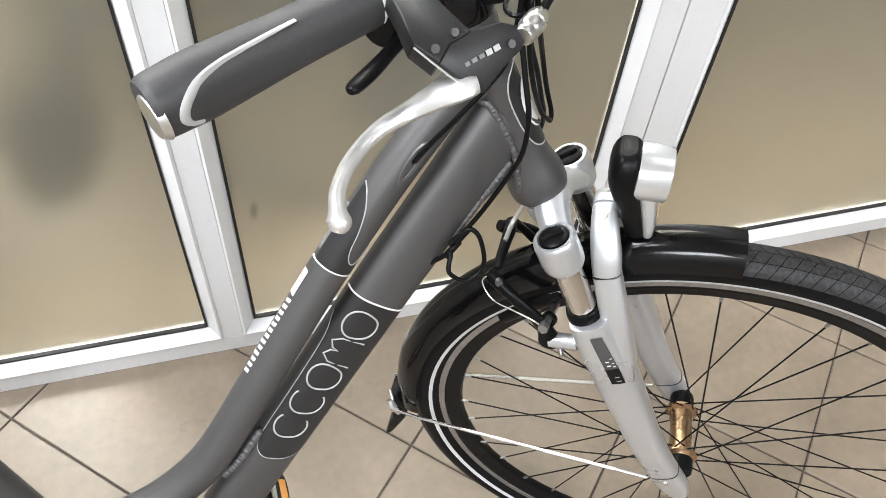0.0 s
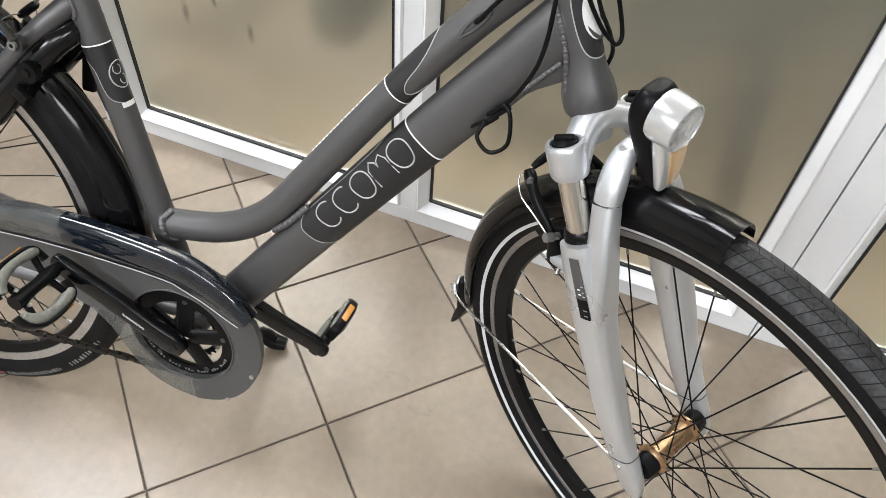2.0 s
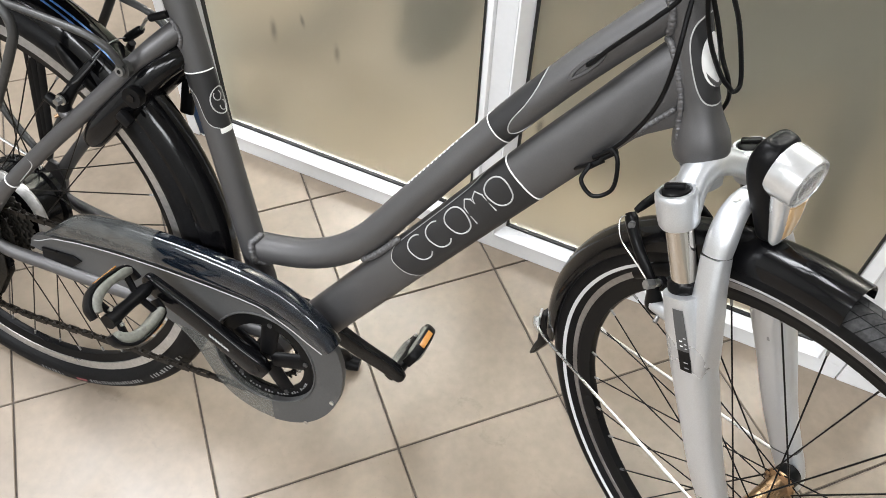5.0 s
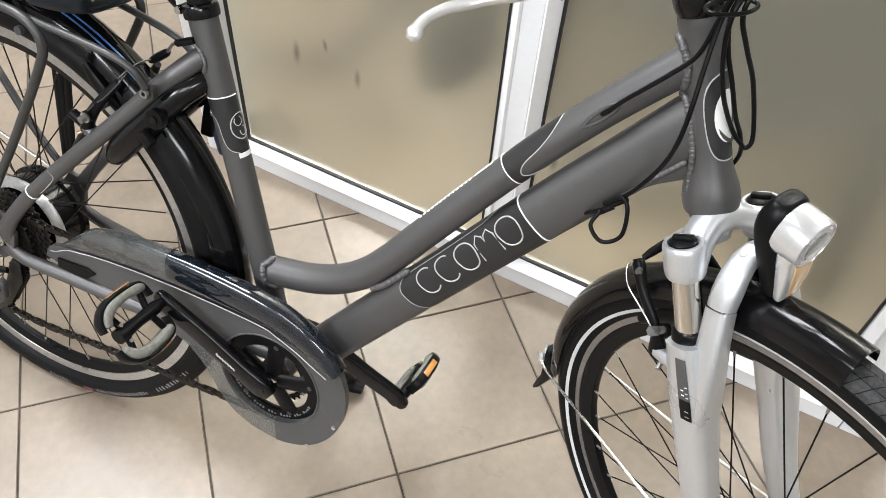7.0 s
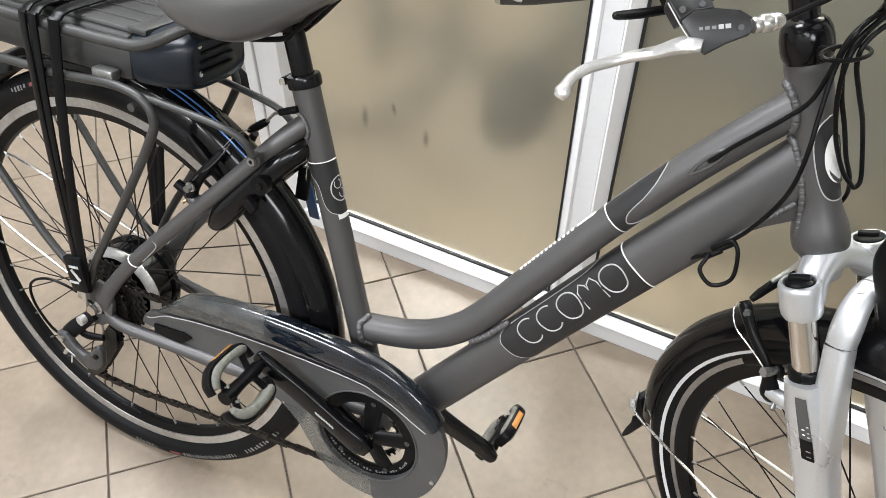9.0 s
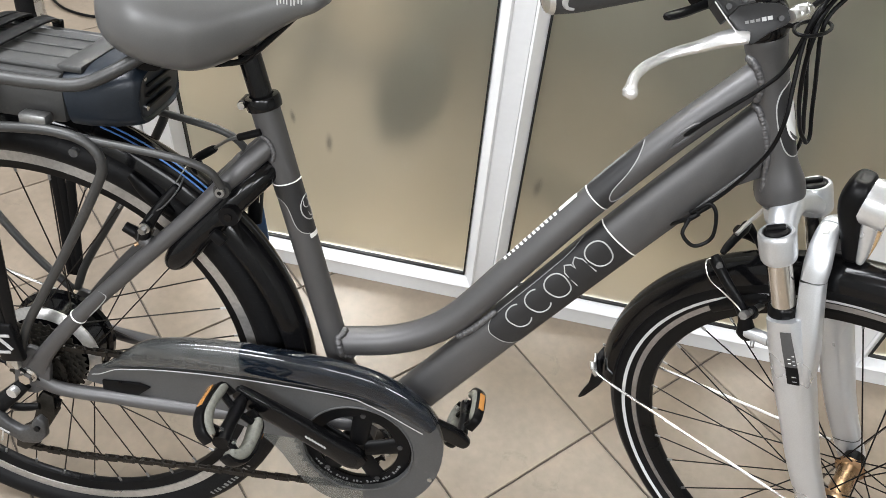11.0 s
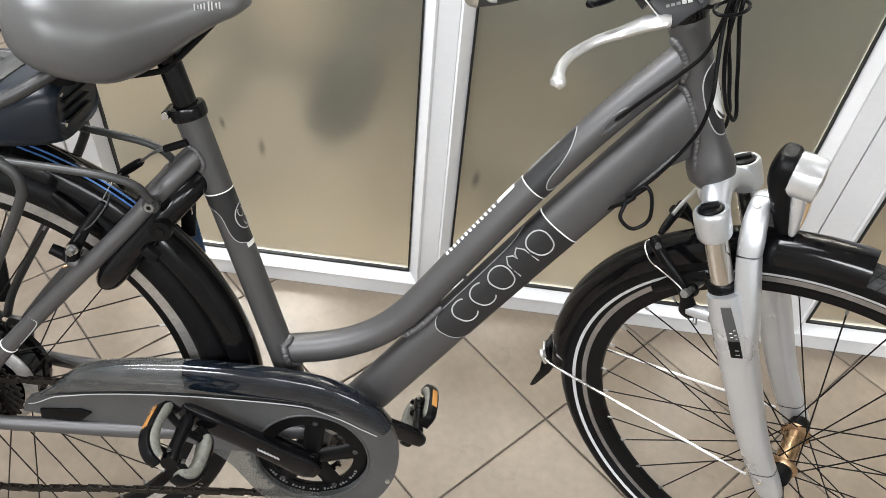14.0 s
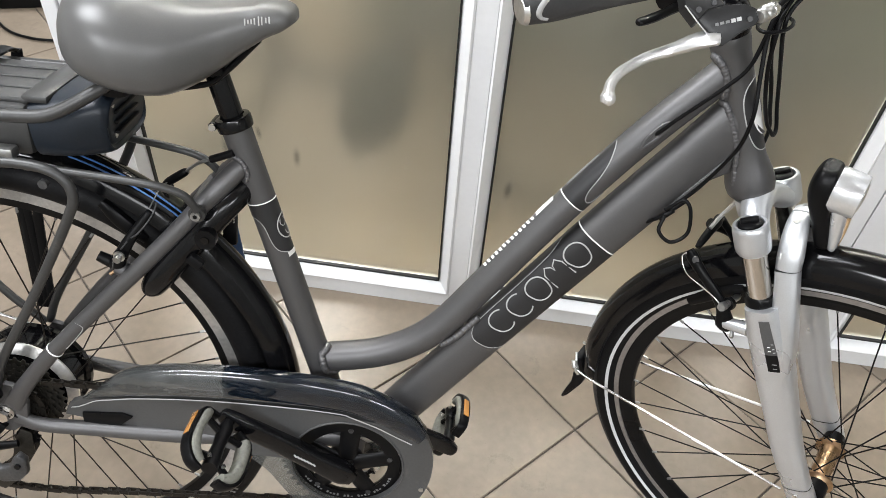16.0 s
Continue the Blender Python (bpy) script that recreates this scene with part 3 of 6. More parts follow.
part("head_tube", lathe([(0.0, -0.007), (0.0250, -0.007), (0.0272, -0.004), (0.0283, 0.002), (0.0284, 0.010), (0.0272, 0.019), (0.0246, 0.029), (0.0222, 0.040), (0.0207, 0.058), (0.0202, 0.11), (0.0208, 0.168), (0.0222, 0.181), (0.0224, 0.1895), (0.0218, 0.1905), (0.0, 0.1905)], HEAD_LOW, HEAD_DIR, 44, closed=False), FRAME_PAINT, frame_ob)
part("bottom_bracket", lathe([(0, -0.036), (0.023, -0.036), (0.024, -0.03), (0.024, 0.03), (0.023, 0.036), (0, 0.036)], BB, (0, 1, 0), 32, closed=False), FRAME_PAINT, frame_ob)
part("head_gusset", plate([(0.384, 0.716), (0.400, 0.732), (0.418, 0.7495), (0.440, 0.7680), (0.4645, 0.7835), (0.482, 0.790), (0.478, 0.820), (0.440, 0.800)], -0.0115, 0.0115, 0.004), FRAME_PAINT, frame_ob)
for sy in (-1, 1):
    part("seat_stay", tube([(-0.1085, sy * 0.0045, 0.7365, 0.0125, 0.0120), (-0.122, sy * 0.0150, 0.7245, 0.0130, 0.0125), (-0.150, sy * 0.034, 0.695, 0.0126, 0.0121), (-0.20, sy * 0.050, 0.640, 0.0114, 0.0106), (-0.28, sy * 0.064, 0.556, 0.0110, 0.0100), (-0.3555, sy * 0.0760, 0.4735, 0.0106, 0.0096), (-0.408, sy * 0.0765, 0.406, 0.0115, 0.0085), (-0.434, sy * 0.0730, 0.364, 0.015, 0.006)], sub=8, segs=18), FRAME_PAINT, frame_ob)
    part("chain_stay", tube([(0.03, sy * 0.026, 0.318, 0.015, 0.010), (-0.06, sy * 0.040, 0.322, 0.013, 0.010), (-0.20, sy * 0.056, 0.322, 0.012, 0.0105), (-0.33, sy * 0.064, 0.326, 0.011, 0.0105), (-0.40, sy * 0.070, 0.330, 0.011, 0.009), (-0.436, sy * 0.0715, 0.342, 0.014, 0.006)], sub=8, segs=16), FRAME_PAINT, frame_ob)
    part("dropout", plate([(-0.425, 0.400), (-0.412, 0.372), (-0.418, 0.336), (-0.440, 0.318), (-0.458, 0.318), (-0.470, 0.336), (-0.466, 0.362), (-0.452, 0.388), (-0.440, 0.404)], sy * 0.0665, sy * 0.0755, 0.0015), FRAME_PAINT, frame_ob)
part("stay_bridge", rod((-0.165, -0.04, 0.685), (-0.165, 0.04, 0.685), 0.009), FRAME_PAINT, frame_ob)


def weld_bead(centers, r=0.0042):
    """Rippled weld: a row of small overlapping beads."""
    bm = bmesh.new()
    path = [Vector(p[:3]) for p in catmull(centers, 12)]
    pts, gone = [path[0]], 0.0
    for p, q in zip(path, path[1:]):
        gone += (q - p).length
        if gone > r * 0.50:
            pts.append(q)
            gone = 0.0
    for i, p in enumerate(pts):
        rr = r * (1.04 + 0.07 * math.sin(i * 2.4))
        bmesh.ops.create_icosphere(bm, subdivisions=2, radius=rr, matrix=Matrix.Translation(p))
    return bm


seat_dir = Vector((-0.1415, 0, 0.490)).normalized()
bend_weld = []
for f in np.linspace(-172, -8, 9):
    wy, wz = 0.0213 * math.sin(radians(f)), 0.445 + 0.0213 * math.cos(radians(f))
    bend_weld.append((0.0185 - (wz - 0.296) * 0.2888 + math.sqrt(0.0186 ** 2 - min(abs(wy), 0.0160) ** 2) + 0.003, wy, wz))
tagged(part("weld", weld_bead(bend_weld, 0.0050), WELD, frame_ob, "rippled weld seam"), kind="stuff")
tagged(part("weld", weld_bead([(*(Vector(head(h, d)) + Vector((0, y, 0))),) for h, d, y in ((0.172, -0.020, -0.008), (0.168, -0.0165, -0.0150), (0.150, -0.0120, -0.0172), (0.134, -0.0140, -0.0160), (0.126, -0.0175, -0.0125))], 0.0043), WELD, frame_ob), kind="stuff")
tagged(part("weld", weld_bead([(*(Vector(head(h, d)) + Vector((0, y, 0))),) for h, d, y in ((0.118, -0.0200, -0.008), (0.113, -0.0160, -0.0146), (0.090, -0.0130, -0.0164), (0.066, -0.0124, -0.0170), (0.052, -0.0135, -0.0168), (0.036, -0.0170, -0.0145), (0.018, -0.0200, -0.0140), (0.008, -0.0215, -0.0110))], 0.0036), WELD, frame_ob), kind="stuff")
tagged(part("weld", weld_bead([(0.404, -0.0135, 0.7365), (0.420, -0.0145, 0.7575), (0.440, -0.0150, 0.7830), (0.457, -0.0150, 0.8035)], 0.0032), WELD, frame_ob), kind="stuff")
tagged(part("weld", weld_bead([(0.148, -0.012, 0.494), (0.165, -0.014, 0.510), (0.190, -0.012, 0.541)], 0.0048), WELD, frame_ob), kind="stuff")
tagged(part("weld", weld_bead([(-0.1215, -0.0155, 0.7468), (-0.1135, -0.0178, 0.7440), (-0.1078, -0.0184, 0.7362), (-0.1045, -0.0182, 0.7260), (-0.1065, -0.0178, 0.7165)], 0.0030), WELD, frame_ob), kind="stuff")


# -- printed bands and outlines on the tubes --
def on_tube(rows, power):
    """Returns place(a, f, lift): a metres from the first row along the axis, f degrees round it."""
    pts = [np.array(r, float) for r in rows]
    cum = [0.0]
    for a, b in zip(pts, pts[1:]):
        cum.append(cum[-1] + float(np.linalg.norm(b[:3] - a[:3])))

    def place(a, f, lift=0.0):
        i = max(0, min(len(pts) - 2, int(np.searchsorted(cum, a) - 1)))
        k = (a - cum[i]) / (cum[i + 1] - cum[i])
        p = pts[i] * (1 - k) + pts[i + 1] * k
        j = max(1, min(len(pts) - 2, i if k < 0.5 else i + 1))
        t = Vector(pts[j + 1][:3] - pts[j - 1][:3]).normalized() if len(pts) > 2 else Vector(pts[1][:3] - pts[0][:3]).normalized()
        w = Vector((0, 1, 0))
        nn = w.cross(t).normalized()
        c, s = math.cos(radians(f)), math.sin(radians(f))
        c, s = math.copysign(abs(c) ** (2 / power), c), math.copysign(abs(s) ** (2 / power), s)
        return Vector(p[:3]) + nn * ((p[3] + lift) * c) + w * ((p[4] + lift) * s)
    place.length = cum[-1]
    return place


down_place = on_tube([tuple(p) for p in catmull(DOWN, 8)], 2.5)
top_place = on_tube([tuple(p) for p in catmull(TOP_ROWS, 8)], 2.0)
seat_place = on_tube([(*seat_axis[0], 0.0185, 0.0185), (*seat_axis[1], 0.018, 0.018)], 2.0)


def line_on(place, pts, r=0.0012, bm=None, sub=4, lift=0.0):
    path = [place(p[0], p[1], lift) for p in catmull(pts, sub)]
    return tube([(*p, r, r) for p in path], sub=1, segs=6, bm=bm)


def band_on(place, a0, a1, f0, f1, lift=0.0004, na=14, nf=24):
    bm = bmesh.new()
    g = [[bm.verts.new(place(a, f, lift)) for f in np.linspace(f0, f1, nf)] for a in np.linspace(a0, a1, na)]
    for i in range(na - 1):
        for j in range(nf - 1):
            bm.faces.new((g[i][j], g[i][j + 1], g[i + 1][j + 1], g[i + 1][j]))
    return bm


def shaped_band(place, edge, ring, lift=0.0004, na=12):
    """A printed field between the ring line and an outline, whose rows are (along, round)."""
    rows = sorted((f, a) for a, f in catmull(edge, 6))
    bm = bmesh.new()
    g = []
    for f, a in rows:
        g.append([bm.verts.new(place(ring + (a - ring) * k / (na - 1), f, lift)) for k in range(na)])
    for p, q in zip(g, g[1:]):
        for k in range(na - 1):
            bm.faces.new((p[k], p[k + 1], q[k + 1], q[k]))
    return bm


def closest_a(place, x):
    lo, hi = 0.0, place.length
    for _ in range(40):
        mid = (lo + hi) / 2
        if (place(mid, 0).x + place(mid, 180).x) / 2 < x:
            lo = mid
        else:
            hi = mid
    return lo


RING_D, RING_T = closest_a(down_place, 0.327), closest_a(top_place, 0.289)
part("pinstripe", line_on(down_place, [(RING_D, f) for f in np.linspace(-185, 5, 16)], 0.0010), WHITE_MARK, frame_ob, "thin white ring line")
outline = [(RING_D - 0.030, -177), (RING_D - 0.055, -155), (RING_D - 0.11, -150), (RING_D - 0.18, -149), (RING_D - 0.201, -142), (RING_D - 0.213, -115), (RING_D - 0.212, -85), (RING_D - 0.203, -50), (RING_D - 0.194, -22)]
part("dark_band", shaped_band(down_place, outline + [(RING_D - 0.185, -4)], RING_D), DARK_PAINT, frame_ob, "dark printed band on the lower tube")
part("pinstripe", line_on(down_place, outline, 0.0007), GREY_MARK, frame_ob, "thin pale outline")
upper_edge = [(RING_T + 0.088, -172), (RING_T + 0.082, -148), (RING_T + 0.068, -122), (RING_T + 0.048, -104), (RING_T + 0.026, -94), (RING_T + 0.016, -80), (RING_T + 0.013, -60), (RING_T + 0.020, -36), (RING_T + 0.034, -22)]
part("dark_band", shaped_band(top_place, upper_edge, RING_T), DARK_PAINT, frame_ob, "dark printed band on the upper tube")
part("pinstripe", line_on(top_place, [(RING_T, f) for f in np.linspace(-190, 10, 16)], 0.0010), WHITE_MARK, frame_ob)
part("pinstripe", line_on(top_place, upper_edge, 0.0007), GREY_MARK, frame_ob)
RING_S = 0.405
part("dark_band", shaped_band(seat_place, [(RING_S - 0.016, -170), (RING_S - 0.019, -125), (RING_S - 0.030, -98), (RING_S - 0.055, -88), (RING_S - 0.068, -70), (RING_S - 0.075, -30), (RING_S - 0.075, 10)], RING_S), DARK_PAINT, frame_ob, "dark printed band on the seat tube")
part("pinstripe", line_on(seat_place, [(RING_S, f) for f in np.linspace(-190, 10, 14)], 0.0009), WHITE_MARK, frame_ob)
part("pinstripe", line_on(seat_place, [(RING_S - 0.016, -170), (RING_S - 0.019, -125), (RING_S - 0.030, -98), (RING_S - 0.055, -88), (RING_S - 0.068, -70), (RING_S - 0.075, -30)], 0.0007), GREY_MARK, frame_ob)


def glyph(place, a, f, shapes, size, half, r, name, mat, label=""):
    """Plain line shapes on a tube: rows of (along, across) in units of size, about the place (a, f)."""
    bm = bmesh.new()
    for pts in shapes:
        rows = [(a + u * size, f + math.degrees(v * size / half)) for u, v in pts]
        line_on(place, rows, r, bm, sub=1, lift=0.0003)
    return part(name, bm, mat, frame_ob, label)


def arc(a0, a1, n=20, rx=1.0, ry=1.0):
    return [(rx * math.cos(radians(t)), ry * math.sin(radians(t))) for t in np.linspace(a0, a1, n)]


MARKS = [[arc(50, 315)], [arc(55, 315)], [arc(0, 360, 28)], [[(-1, -0.9), (-0.95, 0.3), (-0.55, 0.9), (-0.1, 0.55), (0.0, 0.1), (0.1, 0.55), (0.55, 0.9), (0.95, 0.3), (1, -0.9)]], [arc(0, 360, 28)]]
for i, shapes in enumerate(MARKS):
    flipped = [[(u, -v) for u, v in s] for s in shapes]
    glyph(down_place, RING_D - 0.166 + 0.0345 * i, -104, flipped, 0.0158, 0.030, 0.00105, "emblem", GREY_MARK, "pale line ornament")
# white print on the bent tube: plain bars
for i in range(13):
    a = RING_T - 0.144 + 0.0074 * i
    f0 = -190 if i in (3, 5) else -184
    bm = bmesh.new()
    rows = [[bm.verts.new(top_place(a + k * 0.0042 + (f + 190) * 0.00012, f, 0.0006)) for f in np.linspace(f0, -161, 5)] for k in (0, 1)]
    for k in range(4):
        bm.faces.new((rows[0][k], rows[0][k + 1], rows[1][k + 1], rows[1][k]))
    part("print", bm, WHITE_MARK, frame_ob, "white printed bar" if i == 0 else "")
part("print", band_on(top_place, RING_T - 0.044, RING_T - 0.014, -190, -164, 0.0006, 6, 8), WHITE_MARK, frame_ob, "white printed block")
part("print", band_on(top_place, RING_T + 0.010, RING_T + 0.062, -192, -172, 0.0006, 6, 6), DULL_MARK, frame_ob)
bm = line_on(seat_place, [(RING_S - 0.040 + 0.017 * math.cos(t), -2 + 46 * math.sin(t)) for t in np.linspace(0, 2 * math.pi, 24)], 0.0010, sub=1)
line_on(seat_place, [(RING_S - 0.033 + 0.006 * math.cos(t), -12 + 18 * math.sin(t)) for t in np.linspace(0.5, 5.5, 14)], 0.0008, bm, sub=1)
line_on(seat_place, [(RING_S - 0.047 + 0.006 * math.cos(t), 4 + 18 * math.sin(t)) for t in np.linspace(0, 5, 14)], 0.0008, bm, sub=1)
part("emblem", bm, GREY_MARK, frame_ob, "round pale line emblem")
part("print", band_on(seat_place, RING_S - 0.081, RING_S - 0.0745, -42, 20, 0.0006, 3, 8), WHITE_MARK, frame_ob)
near_stay = on_tube([(-0.20, -0.050, 0.640, 0.0115, 0.0107), (-0.28, -0.064, 0.556, 0.0111, 0.0101), (-0.3555, -0.0760, 0.4735, 0.0107, 0.0097), (-0.408, -0.0765, 0.406, 0.0116, 0.0086)], 2.0)
part("pinstripe", line_on(near_stay, [(0.229, f) for f in np.linspace(-200, 20, 14)], 0.0010), WHITE_MARK, frame_ob)
part("pinstripe", line_on(near_stay, [(0.195, -20), (0.173, -40), (0.167, -70), (0.167, -110), (0.179, -130), (0.212, -145)], 0.0007), GREY_MARK, frame_ob)
# shield with a white oval on the head tube
hp = on_tube([(*head(0.0), 0.0235, 0.0235), (*head(0.03), 0.0218, 0.0218), (*head(0.08), 0.0203, 0.0203), (*head(0.17), 0.0205, 0.0205)], 2.0)
SHIELD = [(0.137, -40), (0.130, -70), (0.113, -88), (0.082, -86), (0.060, -72), (0.051, -45), (0.051, 0), (0.060, 25), (0.082, 38), (0.113, 40), (0.130, 30), (0.137, 0)]
bm = bmesh.new()
edge = catmull(SHIELD + SHIELD[:1], 4)[:-1]
field = [[bm.verts.new(hp(0.094 + (p[0] - 0.094) * s, -22 + (p[1] + 22) * s, 0.0005)) for p in edge] for s in (0.02, 0.25, 0.5, 0.75, 0.98)]
for r0, r1 in zip(field, field[1:]):
    for k in range(len(edge)):
        bm.faces.new((r0[k], r0[(k + 1) % len(edge)], r1[(k + 1) % len(edge)], r1[k]))
bm.faces.new(field[0])
bmesh.ops.recalc_face_normals(bm, faces=bm.faces[:])
part("dark_band", bm, DARK_PAINT, frame_ob, "dark shield on the head tube")
part("pinstripe", line_on(hp, SHIELD + SHIELD[:1], 0.0008), GREY_MARK, frame_ob)
bm = bmesh.new()
rows = [[bm.verts.new(hp(0.094 + 0.026 * s * math.cos(t), -25 + 40 * s * math.sin(t), 0.0012 + 0.0010 * (1 - s * s))) for t in np.linspace(0, 2 * math.pi, 25)[:-1]] for s in (0.05, 0.35, 0.65, 0.85, 1.0)]
for r0, r1 in zip(rows, rows[1:]):
    for i in range(24):
        bm.faces.new((r0[i], r1[i], r1[(i + 1) % 24], r0[(i + 1) % 24]))
bm.faces.new(rows[0])
bmesh.ops.recalc_face_normals(bm, faces=bm.faces[:])
part("badge", bm, WHITE_MARK, frame_ob, "white oval head badge")
bm = bmesh.new()
cv = bm.verts.new(hp(0.096, 18, 0.0030))
rim_v = [bm.verts.new(hp(0.096 + 0.015 * math.cos(t), 18 + 20 * math.sin(t), 0.0030)) for t in np.linspace(0, 2 * math.pi, 21)[:-1]]
for i in range(20):
    bm.faces.new((cv, rim_v[i], rim_v[(i + 1) % 20]))
part("badge_centre", bm, GREY_PLASTIC, frame_ob, "dark grey centre of the badge")
# cable port on the upper tube
pa = closest_a(top_place, 0.372)
part("cable_port", line_on(top_place, [(pa - 0.032, -88), (pa - 0.02, -100), (pa, -103), (pa + 0.012, -92), (pa + 0.004, -80), (pa - 0.016, -78), (pa - 0.032, -88)], 0.0022), FRAME_PAINT, frame_ob, "oval cable port")
part("port_hole", band_on(top_place, pa - 0.007, pa + 0.004, -97, -86, 0.0016, 5, 5), BLACK_PLASTIC, frame_ob)


# -- wheels --
def wheel(name, c, steer, spokes, hub_r, flange_y, hub_mat, label, hub_profile):
    track = 0.3108 if steer else 0.3045

    def put(n, b, mt, p, lb="", settle=False):
        if steer:
            b.transform(STEER)
        if settle:
            for v in b.verts:
                w = bike.matrix_basis @ v.co
                if w.z < 0.001:
                    w.z = 0.001 + (w.z - 0.001) * 0.02
                    v.co = bike.matrix_basis.inverted() @ w
        return part(n, b, mt, p, lb)
    rim = put(name, lathe([(0.3195, -0.0110), (0.3195, 0.0110), (0.3065, 0.0108), (0.3045, 0.0102), (0.2905, 0.0060), (0.2885, 0.0), (0.2905, -0.0060), (0.3045, -0.0102), (0.3065, -0.0108)], c, (0, 1, 0), 128), BLACK_PLASTIC, bike, label)
    for sy in (-1, 1):
        put("brake_track", lathe([(0.3200, sy * 0.0100), (0.3197, sy * 0.0122), (track, sy * 0.0120), (track - 0.0004, sy * 0.0100)], c, (0, 1, 0), 128), RIM_ALLOY if steer else REAR_TRACK, rim, "worn bare metal brake track")
    R0, hw = 0.337, 0.0222
    prof = []
    for i in range(22):
        t = math.pi * (-0.22 + 1.44 * i / 21)
        prof.append((R0 + 0.0225 * math.sin(t), -hw * math.cos(t)))
    prof += [(0.316, 0.0095), (0.316, -0.0095)]
    tyre = put("tyre", lathe(prof, c, (0, 1, 0), 160), RUBBER, rim, "black rubber tyre with a worn tread and a pale side stripe", True)
    for sy in (-1, 1) if steer else ():
        put("side_stripe", lathe([(0.3258, sy * 0.01955), (0.3280, sy * 0.02075), (0.3303, sy * 0.02149), (0.3303, sy * 0.02019), (0.3258, sy * 0.01825)], c, (0, 1, 0), 128), REFLECT_STRIPE, rim, "pale reflective side stripe", True)
    # tread blocks: slanted ribs round the shoulder
    bm = bmesh.new()
    nb = 165
    for i in range(nb):
        a = 2 * math.pi * i / nb
        for sy in (-1, 1):
            for p0, p1 in ((0.015, 0.37), (0.40, 0.86)):
                cols = []
                for k in range(5):
                    ph = p0 + (p1 - p0) * k / 4
                    t = math.pi * (0.5 + sy * ph * 0.45)
                    col = []
                    for da in (0.0, 0.0345):
                        aa = a + da + ph * 0.050 + (0.0 if sy > 0 else 0.019)
                        for lift in (0.02268, 0.0218):
                            rr, yy = R0 + lift * math.sin(t), sy * abs(math.cos(t)) * (hw + lift - 0.0225)
                            col.append(bm.verts.new(Vector(c) + Vector((rr * math.cos(aa), yy, rr * math.sin(aa)))))
                    cols.append(col)
                for q, r in zip(cols, cols[1:]):
                    for m0, m1 in ((0, 2), (1, 0), (2, 3)):
                        bm.faces.new((q[m0], q[m1], r[m1], r[m0]))
                for q in (cols[0], cols[-1]):
                    bm.faces.new((q[0], q[1], q[3], q[2]))
    tagged(put("tread", bm, TREAD if steer else RUBBER, rim, "worn grey tread blocks", True), kind="stuff")
    hub = put("hub", lathe(hub_profile, c, (0, 1, 0), 48, closed=False), hub_mat, rim)
    # spokes: one mesh, set at each place
    half = spokes // 2
    cross = radians(52 if hub_r < 0.04 else 28)
    rim_r = 0.2915
    p_h = Vector((hub_r * math.cos(cross), flange_y, hub_r * math.sin(cross)))
    p_r = Vector((rim_r, 0.002, 0))
    L = (p_r - p_h).length
    sm = bmesh.new()
    rod((0, 0, 0), (0, 0, L - 0.012), 0.00105, segs=6, bm=sm)
    nf = len(sm.faces)
    rod((0, 0, L - 0.011), (0, 0, L + 0.003), 0.0019, segs=6, bm=sm)
    sm.faces.ensure_lookup_table()
    for fc in sm.faces[nf:]:
        fc.material_index = 1
    me = bpy.data.meshes.new("spoke")
    sm.to_mesh(me)
    sm.free()
    me.materials.append(CHAIN_STEEL if not steer else BLACK_PLASTIC)
    me.materials.append(DULL_STEEL)
    for i in range(spokes):
        side = 1 if i % 2 else -1
        lead = 1 if (i // 2) % 2 else -1
        a = 2 * math.pi * (i + 0.35) / spokes
        ph = Vector((hub_r * math.cos(a + lead * cross), side * flange_y * (1.0 if lead > 0 else 0.9), hub_r * math.sin(a + lead * cross)))
        pr = Vector((rim_r * math.cos(a), side * 0.002, rim_r * math.sin(a)))
        q = (pr - ph).to_track_quat("Z", "Y").to_matrix().to_4x4()
        ob = new("spoke", me)
        ob.parent = rim
        ob.matrix_basis = (STEER if steer else Matrix()) @ Matrix.Translation(Vector(c) + ph) @ q
    return rim


FRONT_HUB = [(0, -0.050), (0.0055, -0.050), (0.0055, -0.040), (0.014, -0.039), (0.0165, -0.036), (0.0205, -0.034), (0.0205, -0.031), (0.0148, -0.028), (0.0138, -0.010), (0.0138, 0.010), (0.0148, 0.028), (0.0205, 0.031), (0.0205, 0.034), (0.0165, 0.036), (0.014, 0.039), (0.0055, 0.040), (0.0055, 0.050), (0, 0.050)]
REAR_HUB = [(0, -0.062), (0.008, -0.062), (0.010, -0.032), (0.030, -0.030), (0.062, -0.027), (0.072, -0.024), (0.076, -0.020), (0.076, -0.014), (0.070, -0.012), (0.070, 0.018), (0.076, 0.020), (0.076, 0.028), (0.068, 0.031), (0.03, 0.036), (0.012, 0.04), (0.008, 0.062), (0, 0.062)]
rear = wheel("wheel", REAR, False, 36, 0.073, 0.019, GLOSS_BLACK, "rear wheel with a black rim and hub motor", REAR_HUB)
front = wheel("wheel", AXLE, True, 32, 0.0195, 0.032, BRASS, "front wheel with a black rim and a tarnished brass-coloured hub", FRONT_HUB)
part("hub_ring", lathe([(0.0768, -0.0185), (0.0768, -0.0210), (0.0745, -0.0230), (0.0630, -0.0285), (0.0630, -0.0265)], REAR, (0, 1, 0), 48), REAR_TRACK, rear, "pale metal ring on the hub")
for sy in (-1, 1):
    steered("hub_cap", lathe([(0, sy * 0.056), (0.014, sy * 0.056), (0.0155, sy * 0.050), (0.0155, sy * 0.038), (0, sy * 0.038)], AXLE, (0, 1, 0), 24, closed=False), BLACK_PLASTIC, front)
